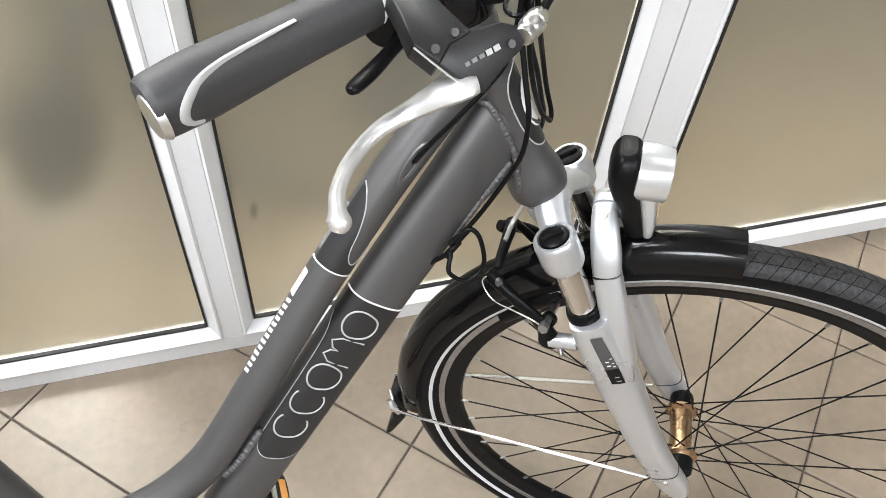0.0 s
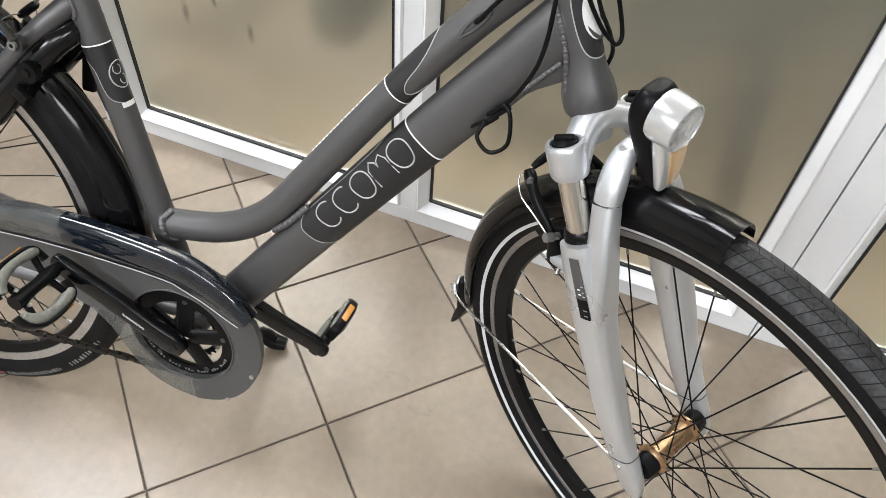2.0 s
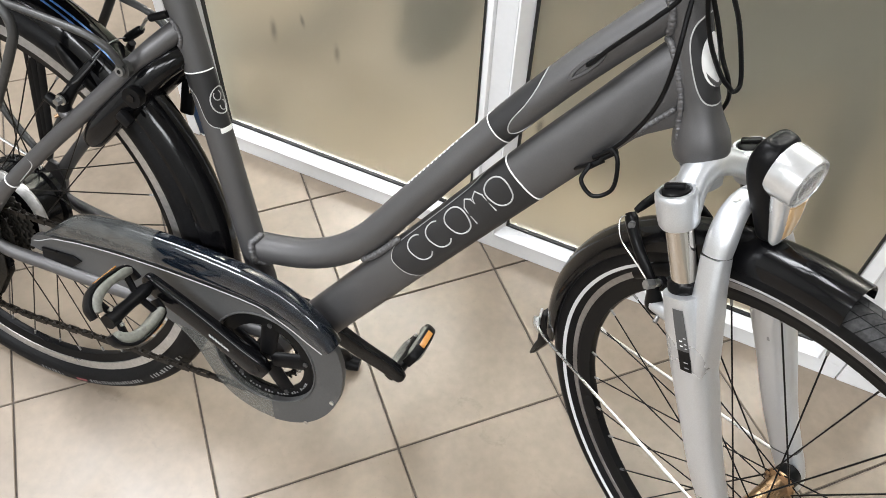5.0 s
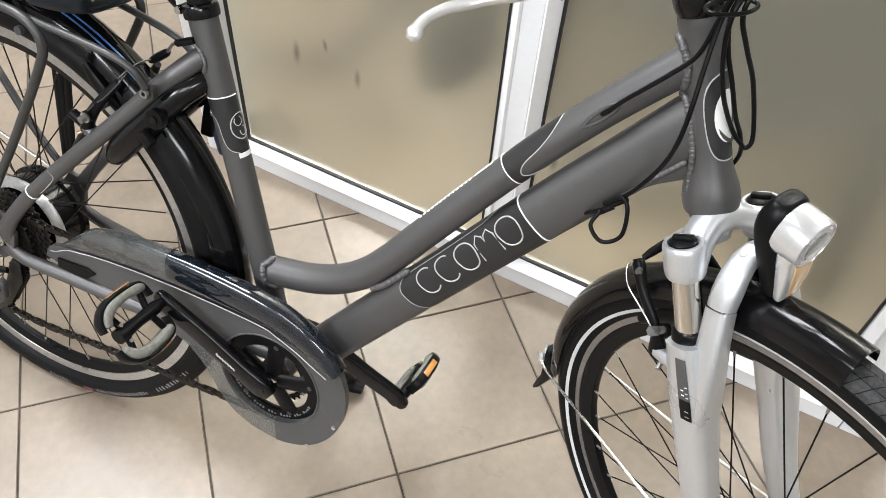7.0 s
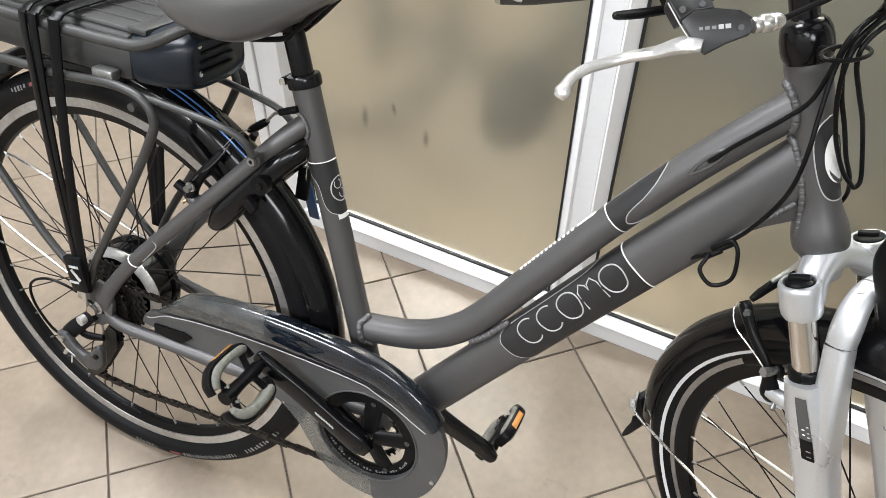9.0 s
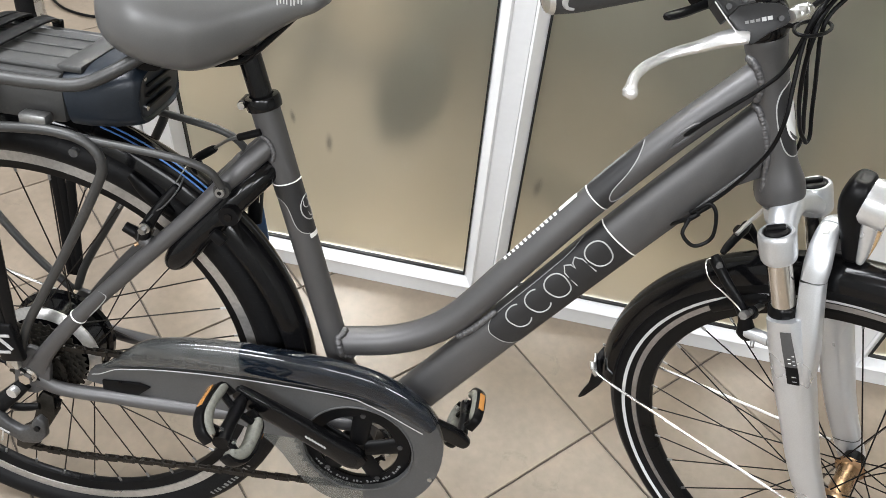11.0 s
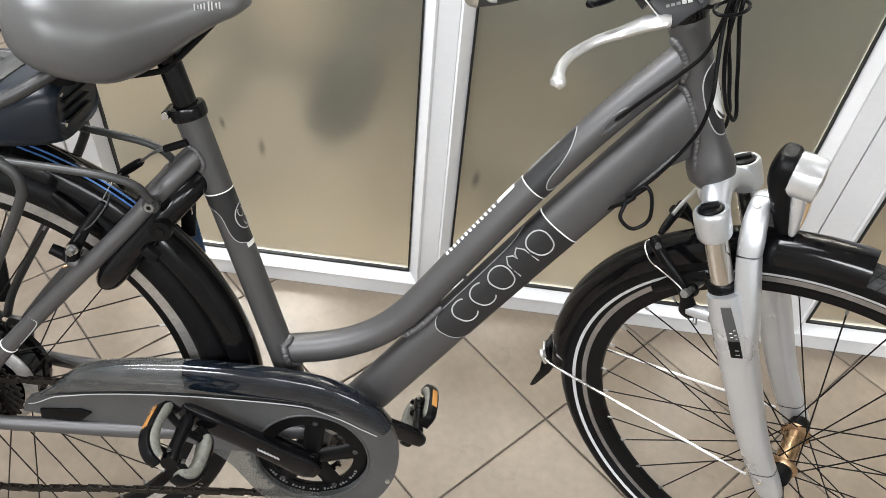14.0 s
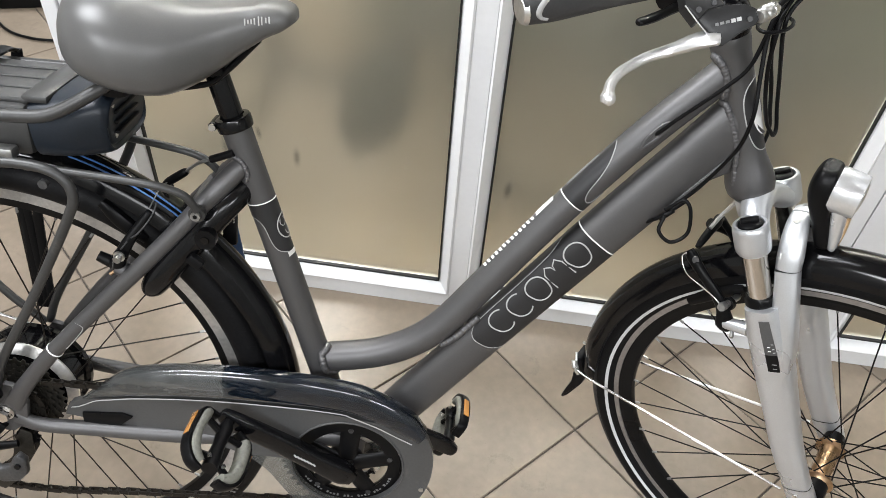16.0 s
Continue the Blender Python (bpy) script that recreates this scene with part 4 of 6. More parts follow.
# tyre print: pale letter-sized bars and a red bar along the side wall
def tyre_print(spans, mat, label):
    bm = bmesh.new()
    for a0, a1, step, fill in spans:
        a, k = a0, 0
        while a < a1:
            w = step * fill * (0.55 + 0.45 * ((k * 7) % 5) / 4)
            r0, r1 = (0.3375, 0.3450) if k % 4 else (0.3395, 0.3450)
            lathe([(r0, -0.02255), (r1, -0.02125), (r1, -0.0205), (r0, -0.0216)], REAR, (0, 1, 0), 2, bm, arc=(a + 90, min(a + w, a1) + 90))
            a, k = a + step, k + 1
    return tagged(part("print", bm, mat, rear, label), kind="stuff")


tyre_print(((30, 47, 1.5, 0.6), (52, 74, 1.1, 0.6), (84, 92, 1.2, 0.6), (-119, -113, 1.2, 0.6)), DULL_MARK, "pale printed bars on the tyre wall")
tyre_print(((75, 82, 7, 1.0), (-112, -106, 6, 1.0)), RED_MARK, "faded red printed bar on the tyre wall")


# -- mudguards --
def guard(c, R, a0, a1, half, drop, t=0.0016):
    """A curved mudguard strip: angles in degrees from straight ahead, going up and back."""
    prof = []
    n = 10
    for i in range(n + 1):
        f = math.pi * (i / n - 0.5)
        prof.append((R - drop * (1 - math.cos(f)) , half * math.sin(f)))
    prof += [(r - t, y) for r, y in reversed(prof)]
    bm = bmesh.new()
    steps = 56
    vs = []
    for i in range(steps + 1):
        a = radians(a0 + (a1 - a0) * i / steps)
        d = Vector((math.cos(a), 0, math.sin(a)))
        vs.append([bm.verts.new(Vector(c) + d * r + Vector((0, y, 0))) for r, y in prof])
    m = len(prof)
    for i in range(steps):
        for k in range(m):
            bm.faces.new((vs[i][k], vs[i][(k + 1) % m], vs[i + 1][(k + 1) % m], vs[i + 1][k]))
    bm.faces.new(vs[0]), bm.faces.new(vs[-1][::-1])
    return bm


fg = guard(AXLE, 0.378, 92.6, 186, 0.0265, 0.030)
front_guard = steered("front_mudguard", fg, GLOSS_BLACK, bike, "glossy black plastic front mudguard")
steered("mud_flap", plate([(0.322, 0.345), (0.334, 0.345), (0.346, 0.305), (0.342, 0.285), (0.322, 0.240), (0.313, 0.226), (0.309, 0.229), (0.316, 0.256), (0.323, 0.278), (0.324, 0.310)], -0.016, 0.016, 0.003), BLACK_PLASTIC, front_guard, "worn black rubber flap")
steered("clip", tube([(0.326, -0.024, 0.345), (0.331, -0.029, 0.337), (0.340, -0.030, 0.328)], 0.005, sub=4, segs=8), ALLOY, front_guard)
for sy in (-1, 1):
    steered("stay", tube([(0.323, sy * 0.012, 0.352), (0.333, sy * 0.026, 0.338), (0.352, sy * 0.034, 0.334), (0.45, sy * 0.045, 0.340), (0.60, sy * 0.060, 0.350), (0.672, sy * 0.068, 0.356)], 0.0022, sub=6, segs=8), ALLOY, front_guard, "thin bright wire stay")
rg = guard(REAR, 0.397, 0, 168, 0.030, 0.028)
rear_guard = part("rear_mudguard", rg, GLOSS_BLACK, bike, "glossy black rear mudguard with two painted blue reflections")
# Two blue reflections on the glossy guard, laid on as coloured strips.
for yy in (-0.010, -0.0165):
    bm = bmesh.new()
    rr = 0.397 - 0.028 * (1 - math.sqrt(1 - (yy / 0.030) ** 2)) + 0.0006
    lathe([(rr, yy - 0.0012), (rr, yy + 0.0012), (rr - 0.001, yy + 0.0012), (rr - 0.001, yy - 0.0012)], REAR, (0, 1, 0), 24, bm, arc=(90 - 72, 90 - 45))
    part("print", bm, BLUE_LINE, rear_guard, "blue line standing in for a reflection on the guard")
for sy in (-1, 1):
    part("stay", tube([(-0.80, sy * 0.020, 0.50), (-0.74, sy * 0.045, 0.49), (-0.62, sy * 0.066, 0.44), (-0.462, sy * 0.075, 0.385)], 0.0022, sub=5, segs=8), ALLOY, rear_guard, "thin bright wire stay")


# -- fork --
crown = bmesh.new()
tube([(0.5305, -0.058, 0.731, 0.012, 0.011), (0.525, -0.050, 0.737, 0.0165, 0.0130), (0.516, -0.034, 0.747, 0.0160, 0.0128), (0.509, -0.017, 0.754, 0.0172, 0.0138), (0.506, 0.0, 0.757, 0.0190, 0.0150), (0.509, 0.017, 0.754, 0.0172, 0.0138), (0.516, 0.034, 0.747, 0.0160, 0.0128), (0.525, 0.050, 0.737, 0.0165, 0.0130), (0.5305, 0.058, 0.731, 0.012, 0.011)], sub=5, segs=20, bm=crown, up=(-0.3766, 0, 0.9264), power=2.6)
tube([(*head(-0.010), 0.0215, 0.0215), (*head(-0.030), 0.020, 0.021), (*head(-0.040, 0.002), 0.016, 0.018)], sub=4, segs=24, bm=crown, up=(0, 1, 0))
for sy in (-1, 1):
    lathe([(0, 0.052), (0.0148, 0.052), (0.0156, 0.0585), (0.0185, 0.0585), (0.0202, 0.0565), (0.0207, 0.052), (0.0207, 0.030), (0.0200, 0.024), (0.0185, 0.021), (0.0, 0.021)], Vector((0.5365, sy * 0.056, 0.705)), HEAD_DIR, 28, crown, closed=False)
fork = steered("fork", crown, SILVER, bike, "silver suspension fork with chrome stanchions and black knobs")
for sy in (-1, 1):
    base = Vector((0.5365, sy * 0.056, 0.705))
    top_c = base + HEAD_DIR * 0.058
    bm = lathe([(0, 0.003), (0.0105, 0.003), (0.0138, 0.001), (0.0140, -0.005), (0, -0.005)], top_c, HEAD_DIR, 12, closed=False)
    box(top_c + HEAD_DIR * 0.004, (0.021, 0.0075, 0.007), 0.002, Matrix.Rotation(radians(-22), 4, "Y") @ Matrix.Rotation(radians(25), 4, "Z"), bm)
    steered("knob", bm, BLACK_PLASTIC, fork, "black fork adjuster knob")
    steered("stanchion", rod(base + HEAD_DIR * 0.030, base - HEAD_DIR * 0.115, 0.0145, segs=24), CHROME, fork, "chromed stanchion")
    steered("seal", lathe([(0.0186, 0.0), (0.0186, 0.007), (0.0178, 0.0085), (0.0178, 0.0110), (0.0160, 0.0135), (0.0145, 0.0135), (0.0145, 0.0)], base - HEAD_DIR * 0.055, HEAD_DIR, 28), BLACK_PLASTIC, fork)
    leg = [(0.5600, sy * 0.0622, 0.6575, 0.0196, 0.0192), (0.5660, sy * 0.063, 0.645, 0.0208, 0.0198), (0.5740, sy * 0.0635, 0.628, 0.0226, 0.0203), (0.5880, sy * 0.065, 0.600, 0.0240, 0.0205), (0.6075, sy * 0.066, 0.555, 0.0235, 0.0192), (0.6290, sy * 0.067, 0.505, 0.0215, 0.0176), (0.6520, sy * 0.067, 0.450, 0.0200, 0.0160), (0.6770, sy * 0.067, 0.400, 0.0188, 0.0142), (0.7010, sy * 0.067, 0.358, 0.0188, 0.0115), (0.7140, sy * 0.067, 0.336, 0.014, 0.009), (0.7210, sy * 0.067, 0.324, 0.006, 0.006)]
    steered("fork_leg", tube(leg, sub=7, segs=32, power=3.0), SILVER, fork)
    # the fin that carries the bridge, ahead of the stanchion
    fin = [(0.626, sy * 0.0668, 0.520, 0.010, 0.0165), (0.611, sy * 0.0660, 0.560, 0.0135, 0.0190), (0.600, sy * 0.0640, 0.600, 0.0165, 0.0185), (0.590, sy * 0.0590, 0.640, 0.0160, 0.0160), (0.580, sy * 0.0520, 0.675, 0.0142, 0.0132), (0.5698, sy * 0.0430, 0.7055, 0.0138, 0.0120)]
    steered("fin", tube(fin, sub=6, segs=24, power=3.6), SILVER, fork)
    arch = [(0.5696, sy * 0.0428, 0.7060, 0.0138, 0.0120), (0.5660, sy * 0.0365, 0.7220, 0.0146, 0.0122), (0.5620, sy * 0.0270, 0.7370, 0.0140, 0.0110), (0.5590, sy * 0.0140, 0.7475, 0.0128, 0.0095), (0.5580, 0, 0.7505, 0.0122, 0.0090)]
    steered("bridge", tube(arch, sub=6, segs=24, power=2.8), SILVER, fork)
    steered("joint", tube([(0.5699, sy * 0.0431, 0.7052, 0.0140, 0.0122), (0.5697, sy * 0.0429, 0.7057, 0.0140, 0.0122)], sub=1, segs=24, power=3.4), LINK_GREY, fork)
    foot = [(0.6860, sy * 0.067, 0.3845, 0.0192, 0.0140), (0.6865, sy * 0.067, 0.3835, 0.0192, 0.0140)]
    steered("joint", tube(foot, sub=1, segs=24, power=3.0), LINK_GREY, fork)
    steered("bolt", rod((0.5565, sy * 0.017, 0.7555), (0.5560, sy * 0.0175, 0.7572), 0.0040), ALLOY, fork)
    steered("bolt", rod((0.691, sy * 0.078, 0.372), (0.691, sy * 0.0815, 0.372), 0.0035), CHROME, fork)
    steered("bolt", rod((0.601, sy * 0.080, 0.600), (0.601, sy * 0.0848, 0.600), 0.0025), BLACK_PLASTIC, fork)
    # label: a grey field above a black one, with pale bars
    lab = on_tube([tuple(p) for p in catmull(leg, 7)], 3.0)
    f0, f1 = (-116, -90) if sy < 0 else (90, 116)
    part_l = band_on(lab, 0.010, 0.059, f0, f1, 0.0006, 6, 8)
    steered("label", part_l, GREY_PLASTIC, fork, "grey and black label with pale bars")
    steered("label", band_on(lab, 0.059, 0.085, f0, f1, 0.0006, 6, 8), BLACK_PLASTIC, fork)
    for u, v0, v1, mt in ((0.040, 0.18, 0.42, GREY_MARK), (0.047, 0.18, 0.42, GREY_MARK), (0.052, 0.18, 0.42, GREY_MARK), (0.044, 0.60, 0.82, WHITE_MARK), (0.050, 0.60, 0.82, WHITE_MARK), (0.070, 0.30, 0.70, DULL_MARK), (0.077, 0.30, 0.70, DULL_MARK)):
        steered("print", line_on(lab, [(u + 0.003, f0 + (f1 - f0) * v0), (u + 0.003, f0 + (f1 - f0) * v1)], 0.0006, sub=2, lift=0.0008), mt, fork)

# -- front brake --
for sy in (-1, 1):
    arm = steered("brake_arm", tube([(0.453, sy * 0.033, 0.666, 0.006, 0.006), (0.459, sy * 0.036, 0.662, 0.0085, 0.007), (0.472, sy * 0.044, 0.656, 0.0075, 0.006), (0.487, sy * 0.050, 0.647, 0.0070, 0.0055), (0.505, sy * 0.053, 0.632, 0.0075, 0.0055), (0.519, sy * 0.053, 0.612, 0.0090, 0.006), (0.526, sy * 0.053, 0.592, 0.0125, 0.009), (0.528, sy * 0.053, 0.584, 0.008, 0.006)], sub=6, segs=14), BLACK_PLASTIC, bike, "black rim brake arm")
    steered("pivot", rod((0.555, sy * 0.058, 0.604), (0.526, sy * 0.054, 0.596), 0.0085), SILVER, arm)
    steered("pad", tube([(0.470, sy * 0.019, 0.570, 0.007, 0.005), (0.500, sy * 0.021, 0.606, 0.010, 0.007), (0.530, sy * 0.020, 0.632, 0.007, 0.005)], sub=4, segs=10), BLACK_PLASTIC, arm)
    steered("bolt", rod((0.526, sy * 0.022, 0.616), (0.518, sy * 0.064, 0.628), 0.0045), ALLOY, arm)
    steered("nut", rod((0.519, sy * 0.057, 0.626), (0.517, sy * 0.067, 0.629), 0.0056, segs=6), DULL_STEEL, arm)
    steered("washer", rod((0.5225, sy * 0.044, 0.620), (0.5205, sy * 0.050, 0.622), 0.0085, segs=14), BLACK_PLASTIC, arm)
    steered("spring_screw", rod((0.538, sy * 0.060, 0.592), (0.541, sy * 0.068, 0.589), 0.0026, segs=10), DULL_STEEL, arm)
    steered("screw", rod((0.465, sy * 0.041, 0.664), (0.467, sy * 0.046, 0.665), 0.0040, segs=10), GREY_PLASTIC, arm)
steered("brake_cable", tube([(0.456, -0.037, 0.668), (0.449, -0.043, 0.660), (0.462, -0.052, 0.645), (0.486, -0.058, 0.640), (0.505, -0.061, 0.634), (0.517, -0.060, 0.624)], 0.0009, sub=6, segs=6), ALLOY, bike)
boot = steered("cable_boot", tube([(0.463, -0.038, 0.680, 0.0035, 0.0035), (0.464, -0.028, 0.684, 0.0050, 0.0050), (0.466, -0.012, 0.689, 0.0055, 0.0055), (0.468, 0.006, 0.692, 0.0065, 0.0065), (0.468, 0.019, 0.690, 0.0055, 0.0055), (0.480, 0.026, 0.673, 0.0045, 0.0045), (0.491, 0.030, 0.657, 0.0050, 0.0050)], sub=5, segs=12), BLACK_PLASTIC, bike, "black rubber boot on the brake cable")
steered("brake_noodle", tube([(0.466, -0.014, 0.696), (0.470, 0.004, 0.704), (0.478, 0.010, 0.722), (0.486, 0.010, 0.745)], 0.0026, sub=6, segs=8), POLISHED, boot, "bright bent cable guide pipe")

# -- headlamp --
lamp_bm = tube([(0.569, 0, 0.8305, 0.004, 0.008), (0.569, 0, 0.8285, 0.0098, 0.0165), (0.5685, 0, 0.818, 0.0142, 0.0238), (0.5685, 0, 0.804, 0.0154, 0.0265), (0.5715, 0, 0.790, 0.0144, 0.0260), (0.5765, 0, 0.773, 0.0124, 0.0232), (0.583, 0, 0.754, 0.0112, 0.0190), (0.588, 0, 0.738, 0.0102, 0.0158), (0.591, 0, 0.728, 0.0082, 0.0128), (0.592, 0, 0.724, 0.004, 0.008)], sub=6, segs=28, power=3.2)
headlamp = steered("headlamp", lamp_bm, BLACK_PLASTIC, bike, "black and silver headlamp over the front mudguard")
lens_dir = Vector((1, 0, -0.03)).normalized()
lc = Vector((0.5805, 0, 0.8035))
steered("bezel", lathe([(0.020, -0.004), (0.0262, -0.002), (0.0268, 0.003), (0.0266, 0.012), (0.0260, 0.022), (0.0250, 0.0268), (0.0236, 0.0276), (0.0228, 0.0262), (0.0218, 0.0215), (0.016, 0.012), (0.0, 0.008)], lc, lens_dir, 40, closed=False), LAMP_SILVER, headlamp, "smooth silver lamp shell")
mirror_bm = bmesh.new()
for k in range(16):
    lathe([(0.0216, 0.0222), (0.0165, 0.0165), (0.009, 0.0125), (0.0, 0.0105)], lc + lens_dir * (0.0009 * (k % 2)), lens_dir, 1, mirror_bm, closed=False, arc=(22.5 * k, 22.5 * k + 22.5))
steered("mirror", mirror_bm, REFLECTOR, headlamp, "", False)
steered("bulb", lathe([(0, 0.0205), (0.004, 0.0185), (0.005, 0.0125), (0, 0.0115)], lc, lens_dir, 12, closed=False), CLEAR, headlamp)
steered("lens", lathe([(0.0226, 0.0245), (0.0226, 0.0262), (0.016, 0.0288), (0.0, 0.0302), (0.0, 0.0290), (0.016, 0.0274)], lc, lens_dir, 32, closed=False), CLEAR, headlamp, "clear lamp lens")
steered("skirt", tube([(0.5925, 0, 0.788, 0.0095, 0.0215), (0.5960, 0, 0.768, 0.0088, 0.0188), (0.5995, 0, 0.746, 0.0070, 0.0160), (0.6010, 0, 0.730, 0.0048, 0.0130), (0.6010, 0, 0.727, 0.002, 0.009)], sub=5, segs=20, power=3.4), LAMP_SILVER, headlamp)
steered("reflector", tube([(0.6042, 0.003, 0.776, 0.0026, 0.0125), (0.6054, 0.003, 0.754, 0.0026, 0.0112), (0.6050, 0.003, 0.735, 0.002, 0.0095)], sub=4, segs=14, power=3.4), LAMP_AMBER, headlamp, "pale amber reflector")
steered("bracket", tube([(0.566, 0, 0.748, 0.006, 0.010), (0.574, 0, 0.752, 0.006, 0.010), (0.582, 0, 0.756, 0.005, 0.010)], sub=4, segs=10), BLACK_PLASTIC, headlamp)

# -- stem, handlebar, grip and lever --
stem_bm = lathe([(0, 0.1909), (0.0205, 0.1909), (0.0205, 0.1925), (0.0218, 0.1930), (0.0234, 0.197), (0.0243, 0.204), (0.0242, 0.212), (0.0230, 0.220), (0.0205, 0.2265), (0.0170, 0.2300), (0.0134, 0.2315), (0.0130, 0.295), (0.014, 0.302), (0, 0.303)], HEAD_LOW, HEAD_DIR, 32, closed=False)
tube([(*head(0.282, 0.0), 0.018, 0.016), (*head(0.292, 0.03), 0.017, 0.015), (*head(0.305, 0.058), 0.018, 0.02)], sub=4, segs=18, bm=stem_bm)
stem = steered("stem", stem_bm, GLOSS_BLACK, bike, "glossy black handlebar stem")
part("cable_guide", tube([(0.424, -0.016, 0.957), (0.431, -0.034, 0.962), (0.437, -0.046, 0.967)], 0.0030, sub=3, segs=8), BLACK_PLASTIC, stem)
# flat open ring that gathers the cables
bm = tube([(0.4470 + 0.0160 * math.cos(t) + 0.0105 * math.sin(t), -0.0610 + 0.0170 * math.cos(t) - 0.0095 * math.sin(t), 0.9690 + 0.0040 * math.cos(t)) for t in np.linspace(0, 2 * math.pi, 25)], 0.0019, sub=1, segs=8)
part("cable_ring", bm, BLACK_PLASTIC, stem)
BAR = [(0.333, -0.291, 1.062), (0.371, -0.238, 1.064), (0.404, -0.191, 1.068), (0.440, -0.135, 1.084), (0.452, -0.07, 1.080), (0.448, 0.0, 1.074), (0.452, 0.07, 1.080), (0.440, 0.135, 1.084), (0.404, 0.191, 1.068), (0.333, 0.291, 1.062)]
handlebar = steered("handlebar", tube(BAR, 0.0111, sub=8, segs=16, up=(0, 0, 1)), GLOSS_BLACK, bike, "swept-back black handlebar")
for sy in (-1, 1):
    a, b = Vector((0.331, sy * 0.2935, 1.062)), Vector((0.407, sy * 0.187, 1.069))
    ax = (b - a).normalized()
    L = (b - a).length
    rows = []
    for t, r, w in ((0.0, 0.0132, 0.0142), (0.03, 0.0150, 0.0160), (0.10, 0.0154, 0.0168), (0.2, 0.0150, 0.0178), (0.4, 0.0142, 0.0168), (0.6, 0.0140, 0.0152), (0.8, 0.0142, 0.0146), (0.95, 0.0142, 0.0144), (1.0, 0.0136, 0.0138)):
        p = a + ax * (L * t) + Vector((-0.004, 0, 0.002)) * (1 - t)
        rows.append((*p, r, w))
    grip = steered("grip", tube(rows, sub=5, segs=24, up=(0, 0, 1), power=2.3), GRIP, handlebar, "grey ergonomic rubber grip with pale trim")
    steered("end_cap", rod(a - ax * 0.003, a + ax * 0.001, 0.0112, 0.0136, segs=20), ALLOY, grip, "scuffed pale end cap")
    steered("collar", rod(b - ax * 0.004, b + ax * 0.003, 0.0150, segs=20), WHITE_MARK, grip, "pale collar")
    # pale inlay line round the palm rest
    pts = []
    w = Vector((0, 0, 1))
    w = (w - ax * w.dot(ax)).normalized()
    n2 = w.cross(ax) * sy
    for t, f in ((0.080, 28), (0.058, 32), (0.038, 38), (0.024, 50), (0.015, 70), (0.011, 92), (0.013, 112), (0.019, 124)):
        k = t / L
        r1, r2 = (0.0155 + (0.0142 - 0.0155) * k, 0.0172 + (0.0152 - 0.0172) * k)
        q = a + ax * t + Vector((-0.004, 0, 0.002)) * (1 - k)
        pts.append(tuple(q + n2 * (r1 * math.sin(radians(f))) + w * (r2 * math.cos(radians(f)))))
    steered("inlay", tube([(*p, 0.0006 + 0.0024 * min(1, i / 3) * (1 - 0.5 * (i > 5)), 0.0016) for i, p in enumerate(pts)], sub=5, segs=8), GREY_MARK, grip, "pale inlay line")
    # brake lever
    face_n = Vector((0.49, sy * 0.66, 0.53)).normalized()
    outline = [(0.4572, 0.2250, 1.0550), (0.4657, 0.2241, 1.0483), (0.4738, 0.2224, 1.0428), (0.4811, 0.2105, 1.0510), (0.4893, 0.1995, 1.0570), (0.4898, 0.1965, 1.0600), (0.4861, 0.1942, 1.0667), (0.4774, 0.1979, 1.0701), (0.4646, 0.2077, 1.0697), (0.4550, 0.2172, 1.0669), (0.4512, 0.2254, 1.0601)]
    arm = [(0.4512, 0.2256, 1.0606), (0.4385, 0.2259, 1.0710), (0.4290, 0.2120, 1.0765), (0.4165, 0.1945, 1.0800), (0.4180, 0.1800, 1.0800), (0.4300, 0.1850, 1.0800), (0.4445, 0.1985, 1.0790), (0.4640, 0.2080, 1.0700), (0.4550, 0.2173, 1.0670)]
    body = bmesh.new()
    for pts, deep in ((outline, face_n * 0.0085), (arm, Vector((0.004, 0, 0.0095)))):
        hi = [body.verts.new((x, sy * y, z)) for x, y, z in pts]
        lo = [body.verts.new(v.co - deep) for v in hi]
        nv = len(pts)
        for k in range(nv):
            body.faces.new((lo[k], lo[(k + 1) % nv], hi[(k + 1) % nv], hi[k]))
        body.faces.new(lo[::-1]), body.faces.new(hi)
    bmesh.ops.recalc_face_normals(body, faces=body.faces[:])
    bmesh.ops.bevel(body, geom=body.edges[:], offset=0.0010, segments=2, affect="EDGES", profile=0.5)
    lever = steered("brake_lever", body, LEVER_GREY, handlebar, "black brake lever body with a polished blade")
    steered("blade", tube([(0.4690, sy * 0.2195, 1.0470, 0.0070, 0.0045), (0.4640, sy * 0.2222, 1.0468, 0.0098, 0.0052), (0.4590, sy * 0.2235, 1.0450, 0.0106, 0.0056), (0.4510, sy * 0.2245, 1.0405, 0.0100, 0.0056), (0.436, sy * 0.228, 1.0305, 0.0078, 0.0046), (0.422, sy * 0.239, 1.0245, 0.0058, 0.0042), (0.415, sy * 0.252, 1.0215, 0.0048, 0.0042), (0.412, sy * 0.270, 1.0215, 0.0044, 0.0042), (0.412, sy * 0.285, 1.0195, 0.0044, 0.0042), (0.4145, sy * 0.294, 1.0165, 0.0048, 0.0044), (0.4165, sy * 0.299, 1.0135, 0.0066, 0.0060), (0.4160, sy * 0.302, 1.0100, 0.0040, 0.0040)], sub=7, segs=14, up=(0, 0, 1)), POLISHED, lever, "polished alloy lever blade")
    steered("lip", tube([(0.4385, sy * 0.2266, 1.0690), (0.4512, sy * 0.2264, 1.0585), (0.4572, sy * 0.2258, 1.0535), (0.4630, sy * 0.2250, 1.0490), (0.4690, sy * 0.2240, 1.0447)], 0.0006, sub=4, segs=8), POLISHED, lever, "bright worn edge")
